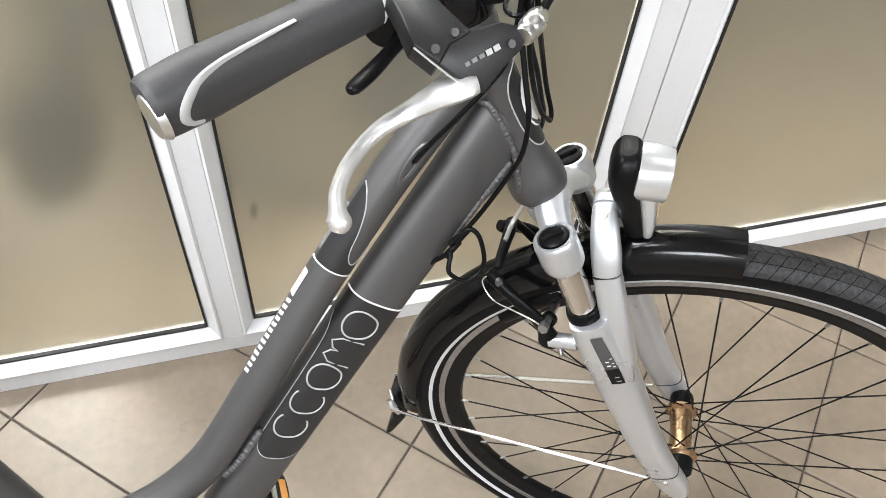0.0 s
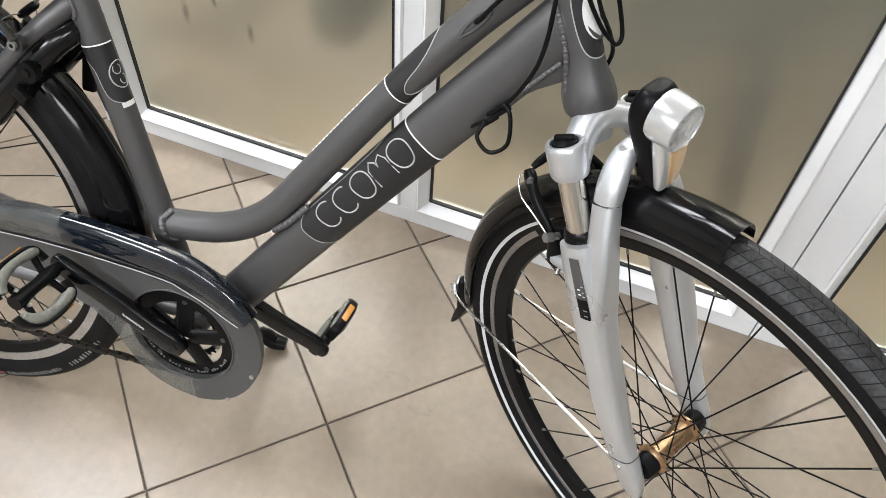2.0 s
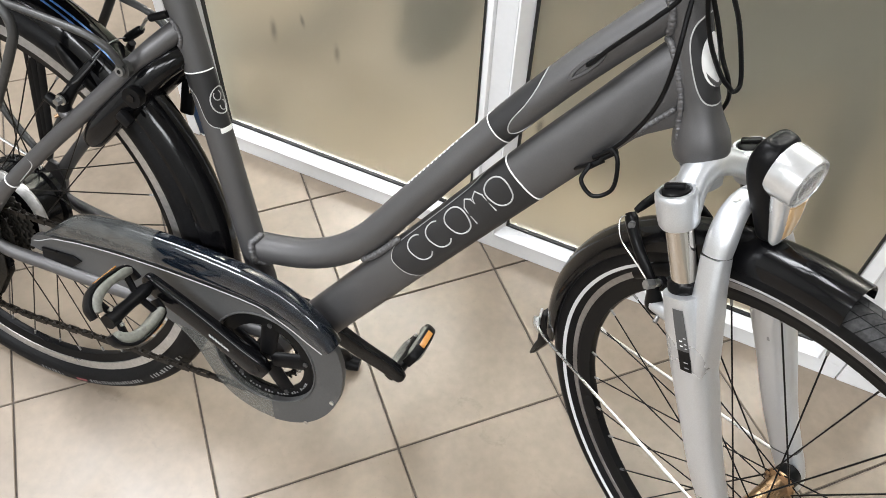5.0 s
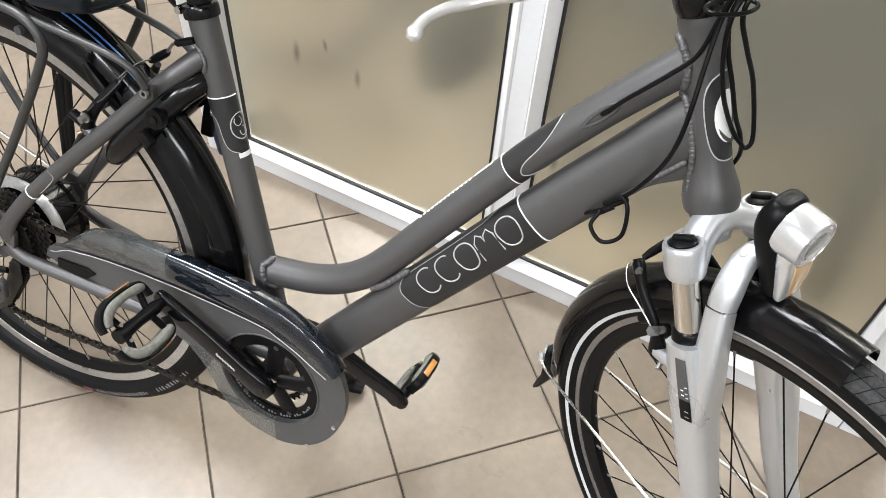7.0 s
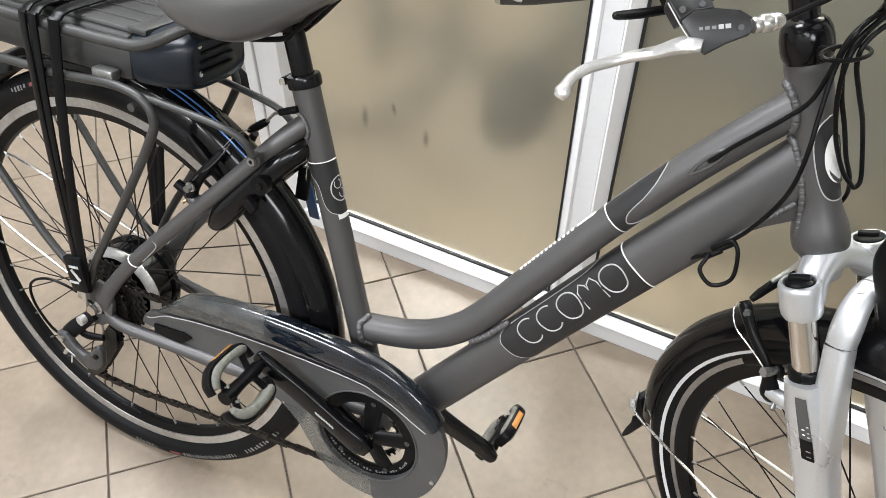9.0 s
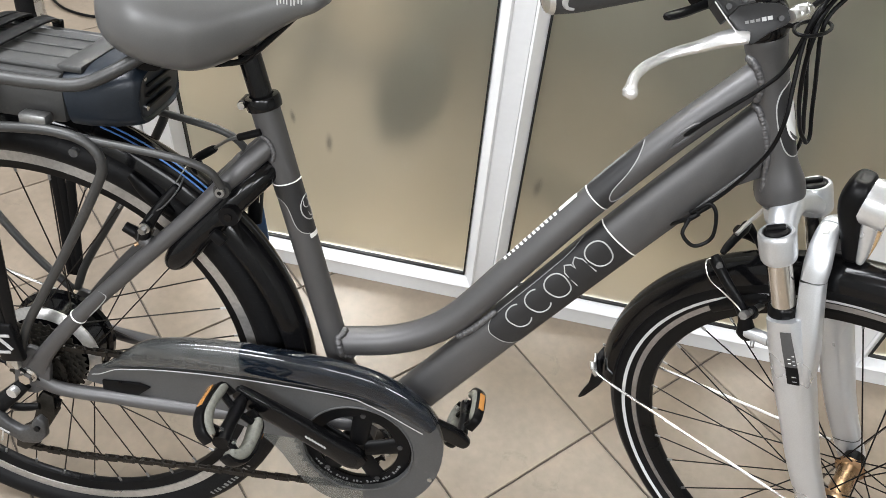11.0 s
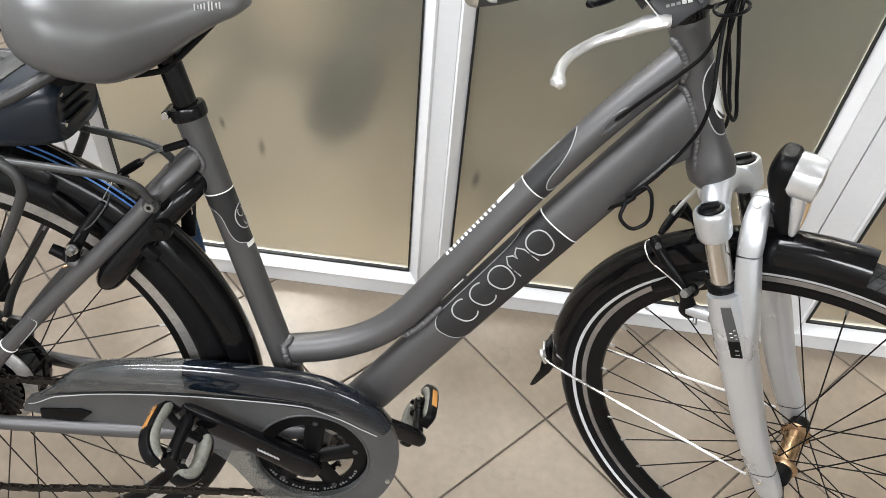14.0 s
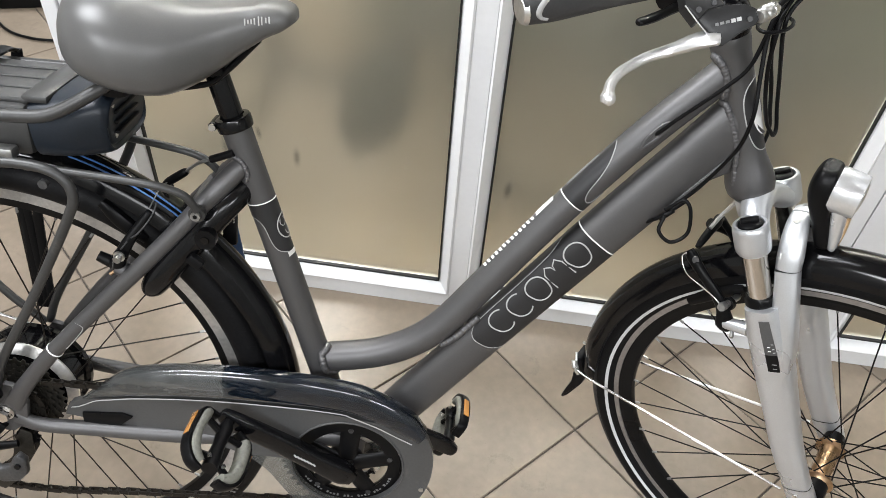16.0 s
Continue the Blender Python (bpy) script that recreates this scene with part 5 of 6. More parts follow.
    steered("clamp", rod((0.4065, sy * 0.1815, 1.068), (0.4000, sy * 0.1915, 1.067), 0.0160, segs=24), LEVER_GREY, lever)
    steered("adjuster", lathe([(0, -0.012), (0.0050, -0.012), (0.0060, -0.010), (0.0052, -0.006), (0.0066, -0.004), (0.0066, 0.001), (0.0055, 0.002), (0.0064, 0.003), (0.0060, 0.008), (0.0042, 0.0115), (0, 0.0115)], (0.4918, sy * 0.1850, 1.0622), (0.28, -sy * 0.96, 0.03), 14, closed=False), ALLOY, lever, "bright knurled cable adjuster")
    along = Vector((0.0151, -sy * 0.0142, 0.0040)).normalized()
    across = face_n.cross(along)
    turn = Matrix((along, across, face_n)).transposed().to_4x4()
    for x, y, z, r in ((0.4835, 0.2015, 1.0605, 0.0022), (0.4480, 0.2215, 1.0662, 0.0024), (0.4560, 0.2120, 1.0705, 0.0022)):
        q = Vector((x, sy * y, z))
        steered("screw", rod(q - face_n * 0.003, q + face_n * 0.0012, r, segs=10), LINK_GREY, lever)
    for u, wide in ((0.0, 0.0026), (0.0042, 0.0030), (0.0086, 0.0030), (0.0132, 0.0034), (0.0178, 0.0036)):
        q = Vector((0.4640, sy * 0.2185, 1.0572)) + along * u + face_n * 0.0004
        steered("print", box(q, (wide, 0.0030 if u > 0.01 else 0.0022, 0.0006), 0, turn), DULL_MARK if u < 0.01 else GREY_MARK, lever, "small pale printed bar" if u == 0 else "", False)
    shifter = steered("shifter", tube([(0.418, sy * 0.150, 1.064, 0.014, 0.020), (0.413, sy * 0.176, 1.058, 0.014, 0.018), (0.412, sy * 0.196, 1.055, 0.010, 0.012)], sub=5, segs=14, up=(0, 0, 1)), BLACK_PLASTIC, handlebar, "black gear shifter")
    steered("shifter_pod", tube([(0.4300, sy * 0.1740, 1.0790, 0.0070, 0.0060), (0.4380, sy * 0.1660, 1.0810, 0.0135, 0.0095), (0.4560, sy * 0.1480, 1.0790, 0.0140, 0.0100), (0.4700, sy * 0.1340, 1.0750, 0.0090, 0.0070)], sub=5, segs=20, up=(0, 0, 1), power=3), LEVER_GREY, shifter)
    steered("print", box((0.4520, sy * 0.1540, 1.0902), (0.004, 0.020, 0.0008), 0, Matrix.Rotation(radians(8), 4, "Y") @ Matrix.Rotation(radians(sy * 45), 4, "Z")), GREY_MARK, shifter, "pale printed bar", False)
    steered("thumb_lever", tube([(0.424, sy * 0.186, 1.050, 0.006, 0.004), (0.421, sy * 0.208, 1.052, 0.0042, 0.0035), (0.417, sy * 0.230, 1.054, 0.0048, 0.0035), (0.413, sy * 0.247, 1.056, 0.0045, 0.003), (0.412, sy * 0.251, 1.056, 0.0025, 0.002)], sub=5, segs=10, up=(0, 0, 1)), BLACK_PLASTIC, shifter)
display = steered("display", box((0.465, -0.085, 1.096), (0.07, 0.075, 0.018), 0.005, Matrix.Rotation(radians(8), 4, "Y")), BLACK_PLASTIC, handlebar, "black control unit on the handlebar")
steered("print", box((0.463, -0.085, 1.1062), (0.035, 0.045, 0.001), 0, Matrix.Rotation(radians(8), 4, "Y")), GREY_MARK, display, smooth=False)

# -- cables --
def sp(v):
    return tuple(STEER @ Vector(v))


cables = [
    [sp((0.4950, -0.174, 1.0625)), sp((0.503, -0.148, 1.070)), sp((0.522, -0.105, 1.086)), sp((0.545, -0.055, 1.082)), sp((0.530, -0.030, 1.050)), (0.460, -0.058, 1.004), (0.448, -0.061, 0.984), (0.443, -0.061, 0.957), (0.444, -0.070, 0.915), (0.446, -0.076, 0.880), (0.4450, -0.068, 0.843), (0.438, -0.048, 0.806), (0.423, -0.033, 0.769), (0.409, -0.027, 0.748), (0.396, -0.022, 0.733)],
    [sp((0.475, -0.10, 1.06)), sp((0.500, -0.060, 1.050)), (0.460, -0.055, 1.006), (0.446, -0.060, 0.983), (0.441, -0.061, 0.955), (0.4345, -0.056, 0.921), (0.418, -0.049, 0.896), (0.402, -0.041, 0.875), (0.384, -0.030, 0.851), (0.372, -0.0215, 0.833), (0.364, -0.0150, 0.822), (0.358, -0.008, 0.814)],
    [sp((0.475, -0.05, 1.06)), sp((0.495, -0.025, 1.045)), (0.468, -0.050, 1.008), (0.453, -0.058, 0.983), (0.449, -0.059, 0.960), (0.457, -0.050, 0.930), (0.470, -0.036, 0.900), (0.484, -0.018, 0.865), (0.496, 0.000, 0.840), (0.503, 0.020, 0.812), (0.495, 0.028, 0.775), sp((0.486, 0.010, 0.745))],
    [sp((0.478, 0.08, 1.06)), sp((0.500, 0.03, 1.045)), (0.470, -0.045, 1.006), (0.455, -0.055, 0.983), (0.450, -0.063, 0.960), (0.455, -0.053, 0.925), (0.468, -0.036, 0.885), (0.486, -0.014, 0.850), (0.499, -0.002, 0.834), (0.505, 0.004, 0.829), (0.508, 0.010, 0.836), (0.500, 0.006, 0.862), (0.486, -0.012, 0.900), (0.470, -0.038, 0.934), (0.458, -0.057, 0.963), (0.461, -0.055, 0.984), sp((0.490, 0.02, 1.02)), sp((0.476, 0.06, 1.05))],
    [(0.405, -0.028, 0.746), (0.414, -0.031, 0.752), (0.422, -0.035, 0.741), (0.424, -0.038, 0.713), (0.407, -0.038, 0.699), (0.391, -0.035, 0.711), (0.395, -0.028, 0.727), (0.388, -0.022, 0.720), (0.380, -0.015, 0.711)],
]
for i, c in enumerate(cables):
    part("cable", tube(c, 0.0023, sub=8, segs=10), BLACK_PLASTIC, bike, "black cable housing" if i == 0 else "")
for q in ((0.400, -0.022, 0.728), (0.411, -0.022, 0.742)):
    part("cable_stop", rod((q[0] - 0.008, q[1], q[2] - 0.008), (q[0] + 0.006, q[1], q[2] + 0.006), 0.0034), BLACK_PLASTIC, bike)

# -- seat post and saddle --
post_dir = seat_dir
sp0 = Vector((-0.123, 0, 0.786))
seatpost = part("seat_post", tube([(*(sp0 - post_dir * 0.02), 0.0138, 0.0138), (*(sp0 + post_dir * 0.055), 0.0138, 0.0138), (*(sp0 + post_dir * 0.060), 0.012, 0.012), (*(sp0 + post_dir * 0.075), 0.011, 0.011), (*(sp0 + post_dir * 0.105), 0.010, 0.010)], sub=2, segs=24), GLOSS_BLACK, bike, "glossy black seat post")
clamp = part("seat_clamp", lathe([(0.0180, -0.009), (0.0212, -0.009), (0.0218, -0.006), (0.0218, 0.003), (0.0205, 0.006), (0.0150, 0.007), (0.0142, 0.004), (0.0180, 0.003)], sp0, post_dir, 32), GLOSS_BLACK, bike, "glossy black clamp collar")
part("bolt", rod((-0.145, -0.012, 0.781), (-0.145, 0.012, 0.781), 0.0055), GLOSS_BLACK, clamp)
part("bolt_head", rod((-0.145, -0.016, 0.781), (-0.145, -0.0125, 0.781), 0.0045), CHROME, clamp)


def saddle_mesh():
    bm = bmesh.new()
    # rows along the length: x, half-width, top z, skirt z
    rows = [(-0.300, 0.030, 0.905, 0.888), (-0.296, 0.056, 0.922, 0.872), (-0.285, 0.078, 0.936, 0.858), (-0.262, 0.096, 0.946, 0.846), (-0.230, 0.105, 0.947, 0.838), (-0.195, 0.104, 0.940, 0.833), (-0.160, 0.093, 0.931, 0.832), (-0.130, 0.076, 0.927, 0.841), (-0.100, 0.057, 0.928, 0.857), (-0.070, 0.043, 0.931, 0.876), (-0.040, 0.035, 0.933, 0.893), (-0.018, 0.030, 0.931, 0.902), (-0.006, 0.023, 0.926, 0.909), (-0.001, 0.010, 0.920, 0.912)]
    rows = [(-0.29 + (x + 0.30) * 0.82, *r) for x, *r in rows]
    rows = catmull(rows, 4)
    n = 36
    vs = []
    for x, w, zt, zb in rows:
        ring = []
        h = zt - zb
        for k in range(n):
            f = 2 * math.pi * k / n
            c, s = math.cos(f), math.sin(f)
            if s >= 0:
                yy = w * math.copysign(abs(c) ** 0.72, c)
                zz = zb + h * (0.34 + 0.66 * abs(s) ** 0.80)
                dip = 0.006 * math.exp(-(yy / 0.022) ** 2) * (1 if x < -0.085 else 0.3)
                zz -= dip
            else:
                yy = w * math.copysign(abs(c) ** 0.55, c) * (1 - 0.10 * abs(s))
                zz = zb + h * 0.34 * (1 - abs(s) ** 0.6)
            ring.append(bm.verts.new((x, yy, zz)))
        vs.append(ring)
    for a, b in zip(vs, vs[1:]):
        for k in range(n):
            bm.faces.new((a[k], a[(k + 1) % n], b[(k + 1) % n], b[k]))
    bm.faces.new(vs[0]), bm.faces.new(vs[-1][::-1])
    return bm


saddle = part("saddle", saddle_mesh(), SADDLE, bike, "wide smooth grey vinyl saddle", autosmooth=80)
part("base", tube([(-0.270, 0, 0.858, 0.008, 0.04), (-0.22, 0, 0.848, 0.012, 0.055), (-0.17, 0, 0.850, 0.012, 0.045), (-0.13, 0, 0.870, 0.010, 0.025)], sub=5, segs=18, power=3), BLACK_PLASTIC, saddle)
for sy in (-1, 1):
    part("rail", tube([(-0.27, sy * 0.035, 0.850), (-0.22, sy * 0.030, 0.828), (-0.15, sy * 0.022, 0.835), (-0.125, sy * 0.020, 0.850), (-0.085, sy * 0.012, 0.890)], 0.0036, sub=6, segs=8), BLACK_PLASTIC, saddle)
    part("elastomer", lathe([(0, -0.012), (0.017, -0.012), (0.020, -0.004), (0.017, 0.006), (0.020, 0.014), (0, 0.014)], (-0.245, sy * 0.034, 0.834), (0.1, 0, 1), 20, closed=False), BLACK_PLASTIC, saddle)
part("saddle_clamp", box((-0.146, 0, 0.855), (0.045, 0.052, 0.022), 0.006, Matrix.Rotation(radians(-10), 4, "Y")), BLACK_PLASTIC, seatpost)
for i, (u, hgt) in enumerate(((0, 0.009), (0.0035, 0.005), (0.007, 0.006), (0.0105, 0.008), (0.015, 0.012), (0.0185, 0.011), (0.023, 0.007), (0.0265, 0.009))):
    x = -0.092 + u * 0.95
    yy = -(0.0350 - 0.14 * u) - 0.0060
    part("print", box((x, yy, 0.9165 + 0.12 * u), (0.0016, 0.0012, hgt * 0.8), 0.0003, Matrix.Rotation(radians(-10), 4, "Z")), GREY_MARK, saddle, "small pale printed bar" if i == 0 else "", smooth=False)

# -- chain case and drive --
HOLE = (0.028, 0.298, 0.080)
CASE_TOP = [(-0.365, 0.360), (-0.346, 0.371), (-0.322, 0.391), (-0.298, 0.410), (-0.267, 0.430), (-0.205, 0.444), (-0.140, 0.449), (-0.08, 0.449), (-0.023, 0.446), (0.02, 0.441), (0.055, 0.433), (0.090, 0.417), (0.118, 0.396), (0.137, 0.370)]
CASE_LOW = [(0.148, 0.340), (0.151, 0.315), (0.149, 0.285), (0.142, 0.258), (0.128, 0.230), (0.106, 0.205), (0.078, 0.188), (0.045, 0.179), (0.010, 0.181), (-0.022, 0.192), (-0.048, 0.212), (-0.070, 0.243), (-0.090, 0.272), (-0.125, 0.300), (-0.170, 0.315), (-0.25, 0.328), (-0.32, 0.338), (-0.370, 0.345)]


def dense(pts, sub=3):
    return [tuple(p) for p in catmull(pts, sub)]


def ring_strip(rows, y0, y1, hole):
    """A stretch of the flat ring between an outline and a round hole, as a closed solid."""
    bm = bmesh.new()
    rungs = []
    for x, z in rows:
        d = Vector((x - hole[0], z - hole[1])).normalized() * hole[2]
        rungs.append([bm.verts.new(c) for c in ((x, y0, z), (hole[0] + d.x, y0, hole[1] + d.y), (hole[0] + d.x, y1, hole[1] + d.y), (x, y1, z))])
    for r0, r1 in zip(rungs, rungs[1:]):
        for k in range(4):
            bm.faces.new((r0[k], r0[(k + 1) % 4], r1[(k + 1) % 4], r1[k]))
    bm.faces.new(rungs[0]), bm.faces.new(rungs[-1][::-1])
    return bm


CASE_LINE = [(-0.365, 0.360), (-0.352, 0.371), (-0.300, 0.382), (-0.220, 0.3915), (-0.125, 0.397), (-0.060, 0.396), (-0.012, 0.392), (0.030, 0.388), (0.060, 0.384), (0.095, 0.379), (0.123, 0.3745), (0.140, 0.362)]
case_out = dense(CASE_LINE, 3) + dense(CASE_LOW, 3)
n_low = len(dense(CASE_LINE, 3))
opaque_end = n_low + 3 * 7
smoke_end = n_low + 3 * 13
chain_case = part("chain_case", ring_strip(case_out[smoke_end:] + case_out[:opaque_end + 1], -0.050, -0.060, HOLE), GREY_PLASTIC, bike, "grey plastic chain case with smoked clear covers", autosmooth=30)
part("window", ring_strip(case_out[opaque_end:smoke_end + 1], -0.0515, -0.0585, HOLE), SMOKED_CLEAR, chain_case, "smoked clear lower window, the chainring teeth dim behind it", autosmooth=30)
cover_rows = []
for i, (x, z) in enumerate(CASE_TOP):
    w = [0.002, 0.003, 0.0068, 0.0138, 0.021, 0.0248, 0.0256, 0.0252, 0.024, 0.0228, 0.022, 0.021, 0.018, 0.010][i]
    nx, nz = (0, -1) if i < 10 else (-0.35 - 0.12 * (i - 10), -0.9)
    ln = math.hypot(nx, nz)
    cover_rows.append((x + nx / ln * w * 0.95, -0.052, z + nz / ln * w * 0.95, w, [0.003, 0.005, 0.009, 0.013][i] if i < 4 else 0.0155))
part("cover", tube(cover_rows[6:], sub=6, segs=24, power=2.6), SMOKED, chain_case, "smoked glossy plastic upper cover, scratched")
# Same cover as above, its tail coloured paler for the light floor behind.
part("tail_cover", tube([(*r[:3], r[3] * 0.996, r[4] * 0.996) for r in cover_rows[:7]], sub=6, segs=24, power=2.6), SMOKED_TAIL, chain_case, "scuffed tail of the smoked cover, paled for the bright floor behind")
stripe = [(r[0] + (0.0 if i < 10 else -0.012), -0.0635 if i > 0 else -0.058, r[2] - r[3] * 1.02) for i, r in enumerate(cover_rows)]
part("stripe", tube(stripe, 0.0008, sub=5, segs=6), GREY_MARK, chain_case, "thin pale line")
part("rim_edge", tube([(HOLE[0] + 0.081 * math.cos(t), -0.0605, HOLE[1] + 0.081 * math.sin(t)) for t in np.linspace(0, 2 * math.pi, 40)], 0.0016, sub=1, segs=6), GREY_PLASTIC, chain_case)
part("clip", plate([(-0.344, 0.354), (-0.288, 0.359), (-0.273, 0.354), (-0.291, 0.337), (-0.344, 0.333)], -0.0605, -0.0645, 0.001), BLACK_PLASTIC, chain_case, "black plastic clip on the chain stay")
for q in ((0.137, 0.262), (0.098, 0.2)):
    part("screw", rod((q[0], -0.060, q[1]), (q[0], -0.062, q[1]), 0.0035), ALLOY, chain_case)


def sprocket(c, y, r, teeth, t=0.002, inner=None, tooth=0.0045):
    out = []
    for i in range(teeth):
        a = 2 * math.pi * i / teeth
        for da, rr in ((-0.32, r - tooth), (-0.12, r), (0.12, r), (0.32, r - tooth)):
            b = a + da * 2 * math.pi / teeth
            out.append((c.x + rr * math.cos(b), c.z + rr * math.sin(b)))
    return plate(out, y - t / 2, y + t / 2, 0, (c.x, c.z, inner or r * 0.55))


CRANK_C = Vector((0.026, -0.044, 0.291))
drive = part("chainring", sprocket(CRANK_C, -0.044, 0.0965, 46, 0.003, 0.060, 0.006), SPROCKET, bike, "dark toothed chainring", smooth=False)
part("guard_ring", lathe([(0.0785, -0.003), (0.0790, 0.0), (0.062, 0.0), (0.060, -0.004)], (CRANK_C.x, -0.046, CRANK_C.z), (0, 1, 0), 64), BLACK_PLASTIC, drive)
bm = bmesh.new()
for k in range(30):
    if k % 9 not in (4, 8):
        lathe([(0.0705, -0.0046), (0.0705, -0.0036), (0.0665 + 0.001 * (k % 3), -0.0036), (0.0665 + 0.001 * (k % 3), -0.0046)], (CRANK_C.x, -0.046, CRANK_C.z), (0, 1, 0), 1, bm, arc=(110 + 4.4 * k, 112.2 + 4.4 * k))
tagged(part("print", bm, DULL_MARK, drive, "ring of small pale printed bars", smooth=False), kind="stuff")
part("inner_ring", sprocket(CRANK_C, -0.034, 0.052, 28, 0.003, 0.040), ALLOY, drive, smooth=False)
part("sensor", tube([(0.030, -0.030, 0.340, 0.016, 0.006), (0.058, -0.030, 0.345, 0.020, 0.007), (0.082, -0.030, 0.335, 0.012, 0.006)], sub=5, segs=18, power=3), GREY_PLASTIC, drive, "grey plastic sensor housing behind the chainring")
for i in range(5):
    a = radians(157 + 72 * i)
    d = Vector((math.cos(a), 0, math.sin(a)))
    part("spider_arm", tube([(CRANK_C.x + d.x * 0.012, -0.050, CRANK_C.z + d.z * 0.012, 0.014, 0.006), (CRANK_C.x + d.x * 0.04, -0.048, CRANK_C.z + d.z * 0.04, 0.0140, 0.005), (CRANK_C.x + d.x * 0.066, -0.046, CRANK_C.z + d.z * 0.066, 0.0150, 0.004)], sub=4, segs=12), BLACK_PLASTIC, drive)
    part("bolt", rod((CRANK_C.x + d.x * 0.064, -0.0515, CRANK_C.z + d.z * 0.064), (CRANK_C.x + d.x * 0.064, -0.049, CRANK_C.z + d.z * 0.064), 0.0038, segs=10), LINK_GREY, drive)

for sy in (-1, 1):
    sgn = 1 if sy < 0 else -1
    e = Vector((-0.151, 0, 0.0995)) * sgn
    y0, y1 = (-0.072, -0.088) if sy < 0 else (0.064, 0.096)
    b0 = Vector((BB.x, 0, BB.z))
    arm = part("crank_arm", tube([(*(b0 - e * 0.10 + Vector((0, y0, 0))), 0.011, 0.006), (*(b0 + Vector((0, y0, 0))), 0.0180, 0.0105), (*(b0 + e * 0.2 + Vector((0, y0 * 0.8 + y1 * 0.2, 0))), 0.0165, 0.0105), (*(b0 + e * 0.6 + Vector((0, y0 * 0.4 + y1 * 0.6, 0))), 0.0160, 0.0085), (*(b0 + e * 0.92 + Vector((0, y1, 0))), 0.0150, 0.0080), (*(b0 + e * 1.05 + Vector((0, y1, 0))), 0.011, 0.006), (*(b0 + e * 1.08 + Vector((0, y1, 0))), 0.005, 0.004)], sub=6, segs=24, power=4.0), GLOSS_BLACK, bike, "glossy black crank arm")
    part("axle_bolt", rod(b0 + Vector((0, y0 + sy * 0.006, 0)), b0 + Vector((0, y0 + sy * 0.0105, 0)), 0.009, segs=18), GLOSS_BLACK, arm)
    if sy < 0:
        for i in range(7):
            u = 0.25 + 0.028 * i
            p = b0 + e * u
            part("print", box((p.x, y0 + (y1 - y0) * u - 0.0104, p.z), (0.0024, 0.0010, 0.0052), 0, Matrix.Rotation(math.atan2(0.151, 0.0995) - 1.57, 4, "Y")), GREY_MARK, arm, "small white printed bar" if i == 0 else "", smooth=False)
    # pedal
    pc = b0 + e
    ang = 48 if sy < 0 else -60
    PM = Matrix.Translation((pc.x, y1 + sy * 0.052, pc.z)) @ Matrix.Rotation(radians(ang), 4, "Y")

    def pp(name, bm, mat, parent, label=""):
        bm.transform(PM)
        return part(name, bm, mat, parent, label)

    pedal = pp("pedal", tube([(0, -sy * 0.046, 0, 0.006, 0.006), (0, -sy * 0.035, 0, 0.0095, 0.0095), (0, -sy * 0.02, 0, 0.0095, 0.0095), (0, 0, 0, 0.0085, 0.0085), (0, sy * 0.03, 0, 0.0105, 0.0105), (0, sy * 0.038, 0, 0.0105, 0.0105)], sub=3, segs=16, up=(1, 0, 0)), BLACK_PLASTIC, bike, "black pedal with worn grey pads and amber reflectors")
    for sx in (-1, 1):
        pp("pad", tube([(sx * 0.0330, -sy * 0.034, 0.0, 0.0050, 0.0095), (sx * 0.0360, -sy * 0.024, 0.0, 0.0072, 0.0116), (sx * 0.0382, 0.0, 0.0, 0.0062, 0.0116), (sx * 0.0362, sy * 0.022, 0.0, 0.0075, 0.0116), (sx * 0.0290, sy * 0.036, 0.0, 0.0078, 0.0112), (sx * 0.0180, sy * 0.0425, 0.0, 0.0060, 0.0100)], sub=4, segs=14, up=(0, 0, 1), power=3.2), PEDAL_PAD, pedal, "worn grey rubber pad")
        pp("cage", tube([(sx * 0.018, -sy * 0.038, 0.0, 0.003, 0.0085), (sx * 0.040, -sy * 0.032, 0.0, 0.0035, 0.0085), (sx * 0.0465, 0.0, 0.0, 0.0032, 0.0088), (sx * 0.0435, sy * 0.030, 0.0, 0.0035, 0.0085), (sx * 0.030, sy * 0.047, 0.0, 0.0035, 0.0085), (sx * 0.014, sy * 0.050, 0.0, 0.003, 0.0080)], sub=4, segs=12, up=(0, 0, 1), power=3), BLACK_PLASTIC, pedal)
        pp("reflector", box((sx * 0.0492, 0.002, 0), (0.0018, 0.038, 0.0100), 0.0005), AMBER, pedal, "amber pedal reflector")
        pp("strut", rod((0, -sy * 0.020, 0), (sx * 0.036, -sy * 0.028, 0), 0.0048, segs=8), BLACK_PLASTIC, pedal)
        pp("strut", rod((0, sy * 0.024, 0), (sx * 0.034, sy * 0.032, 0), 0.0048, segs=8), BLACK_PLASTIC, pedal)
        pp("rivet", rod((sx * 0.012, sy * 0.030, 0.008), (sx * 0.012, sy * 0.030, 0.0112), 0.003, segs=10), ALLOY, pedal)

# cassette and derailleur
cas = part("cassette", sprocket(Vector((REAR.x, 0, REAR.z)), -0.040, 0.0675, 34, 0.0018, 0.03), SPROCKET, bike, "dirty steel sprocket cassette", smooth=False)
for i, (r, th) in enumerate(((0.0610, 30), (0.0545, 26), (0.0480, 22), (0.041, 19), (0.0345, 16), (0.029, 13), (0.025, 11))):
    part("sprocket", sprocket(Vector((REAR.x, 0, REAR.z)), -0.0437 - 0.0035 * i, r, th, 0.0018, 0.018), SPROCKET, cas, smooth=False)
part("lock_ring", rod((REAR.x, -0.066, REAR.z), (REAR.x, -0.058, REAR.z), 0.016), SPROCKET, cas)
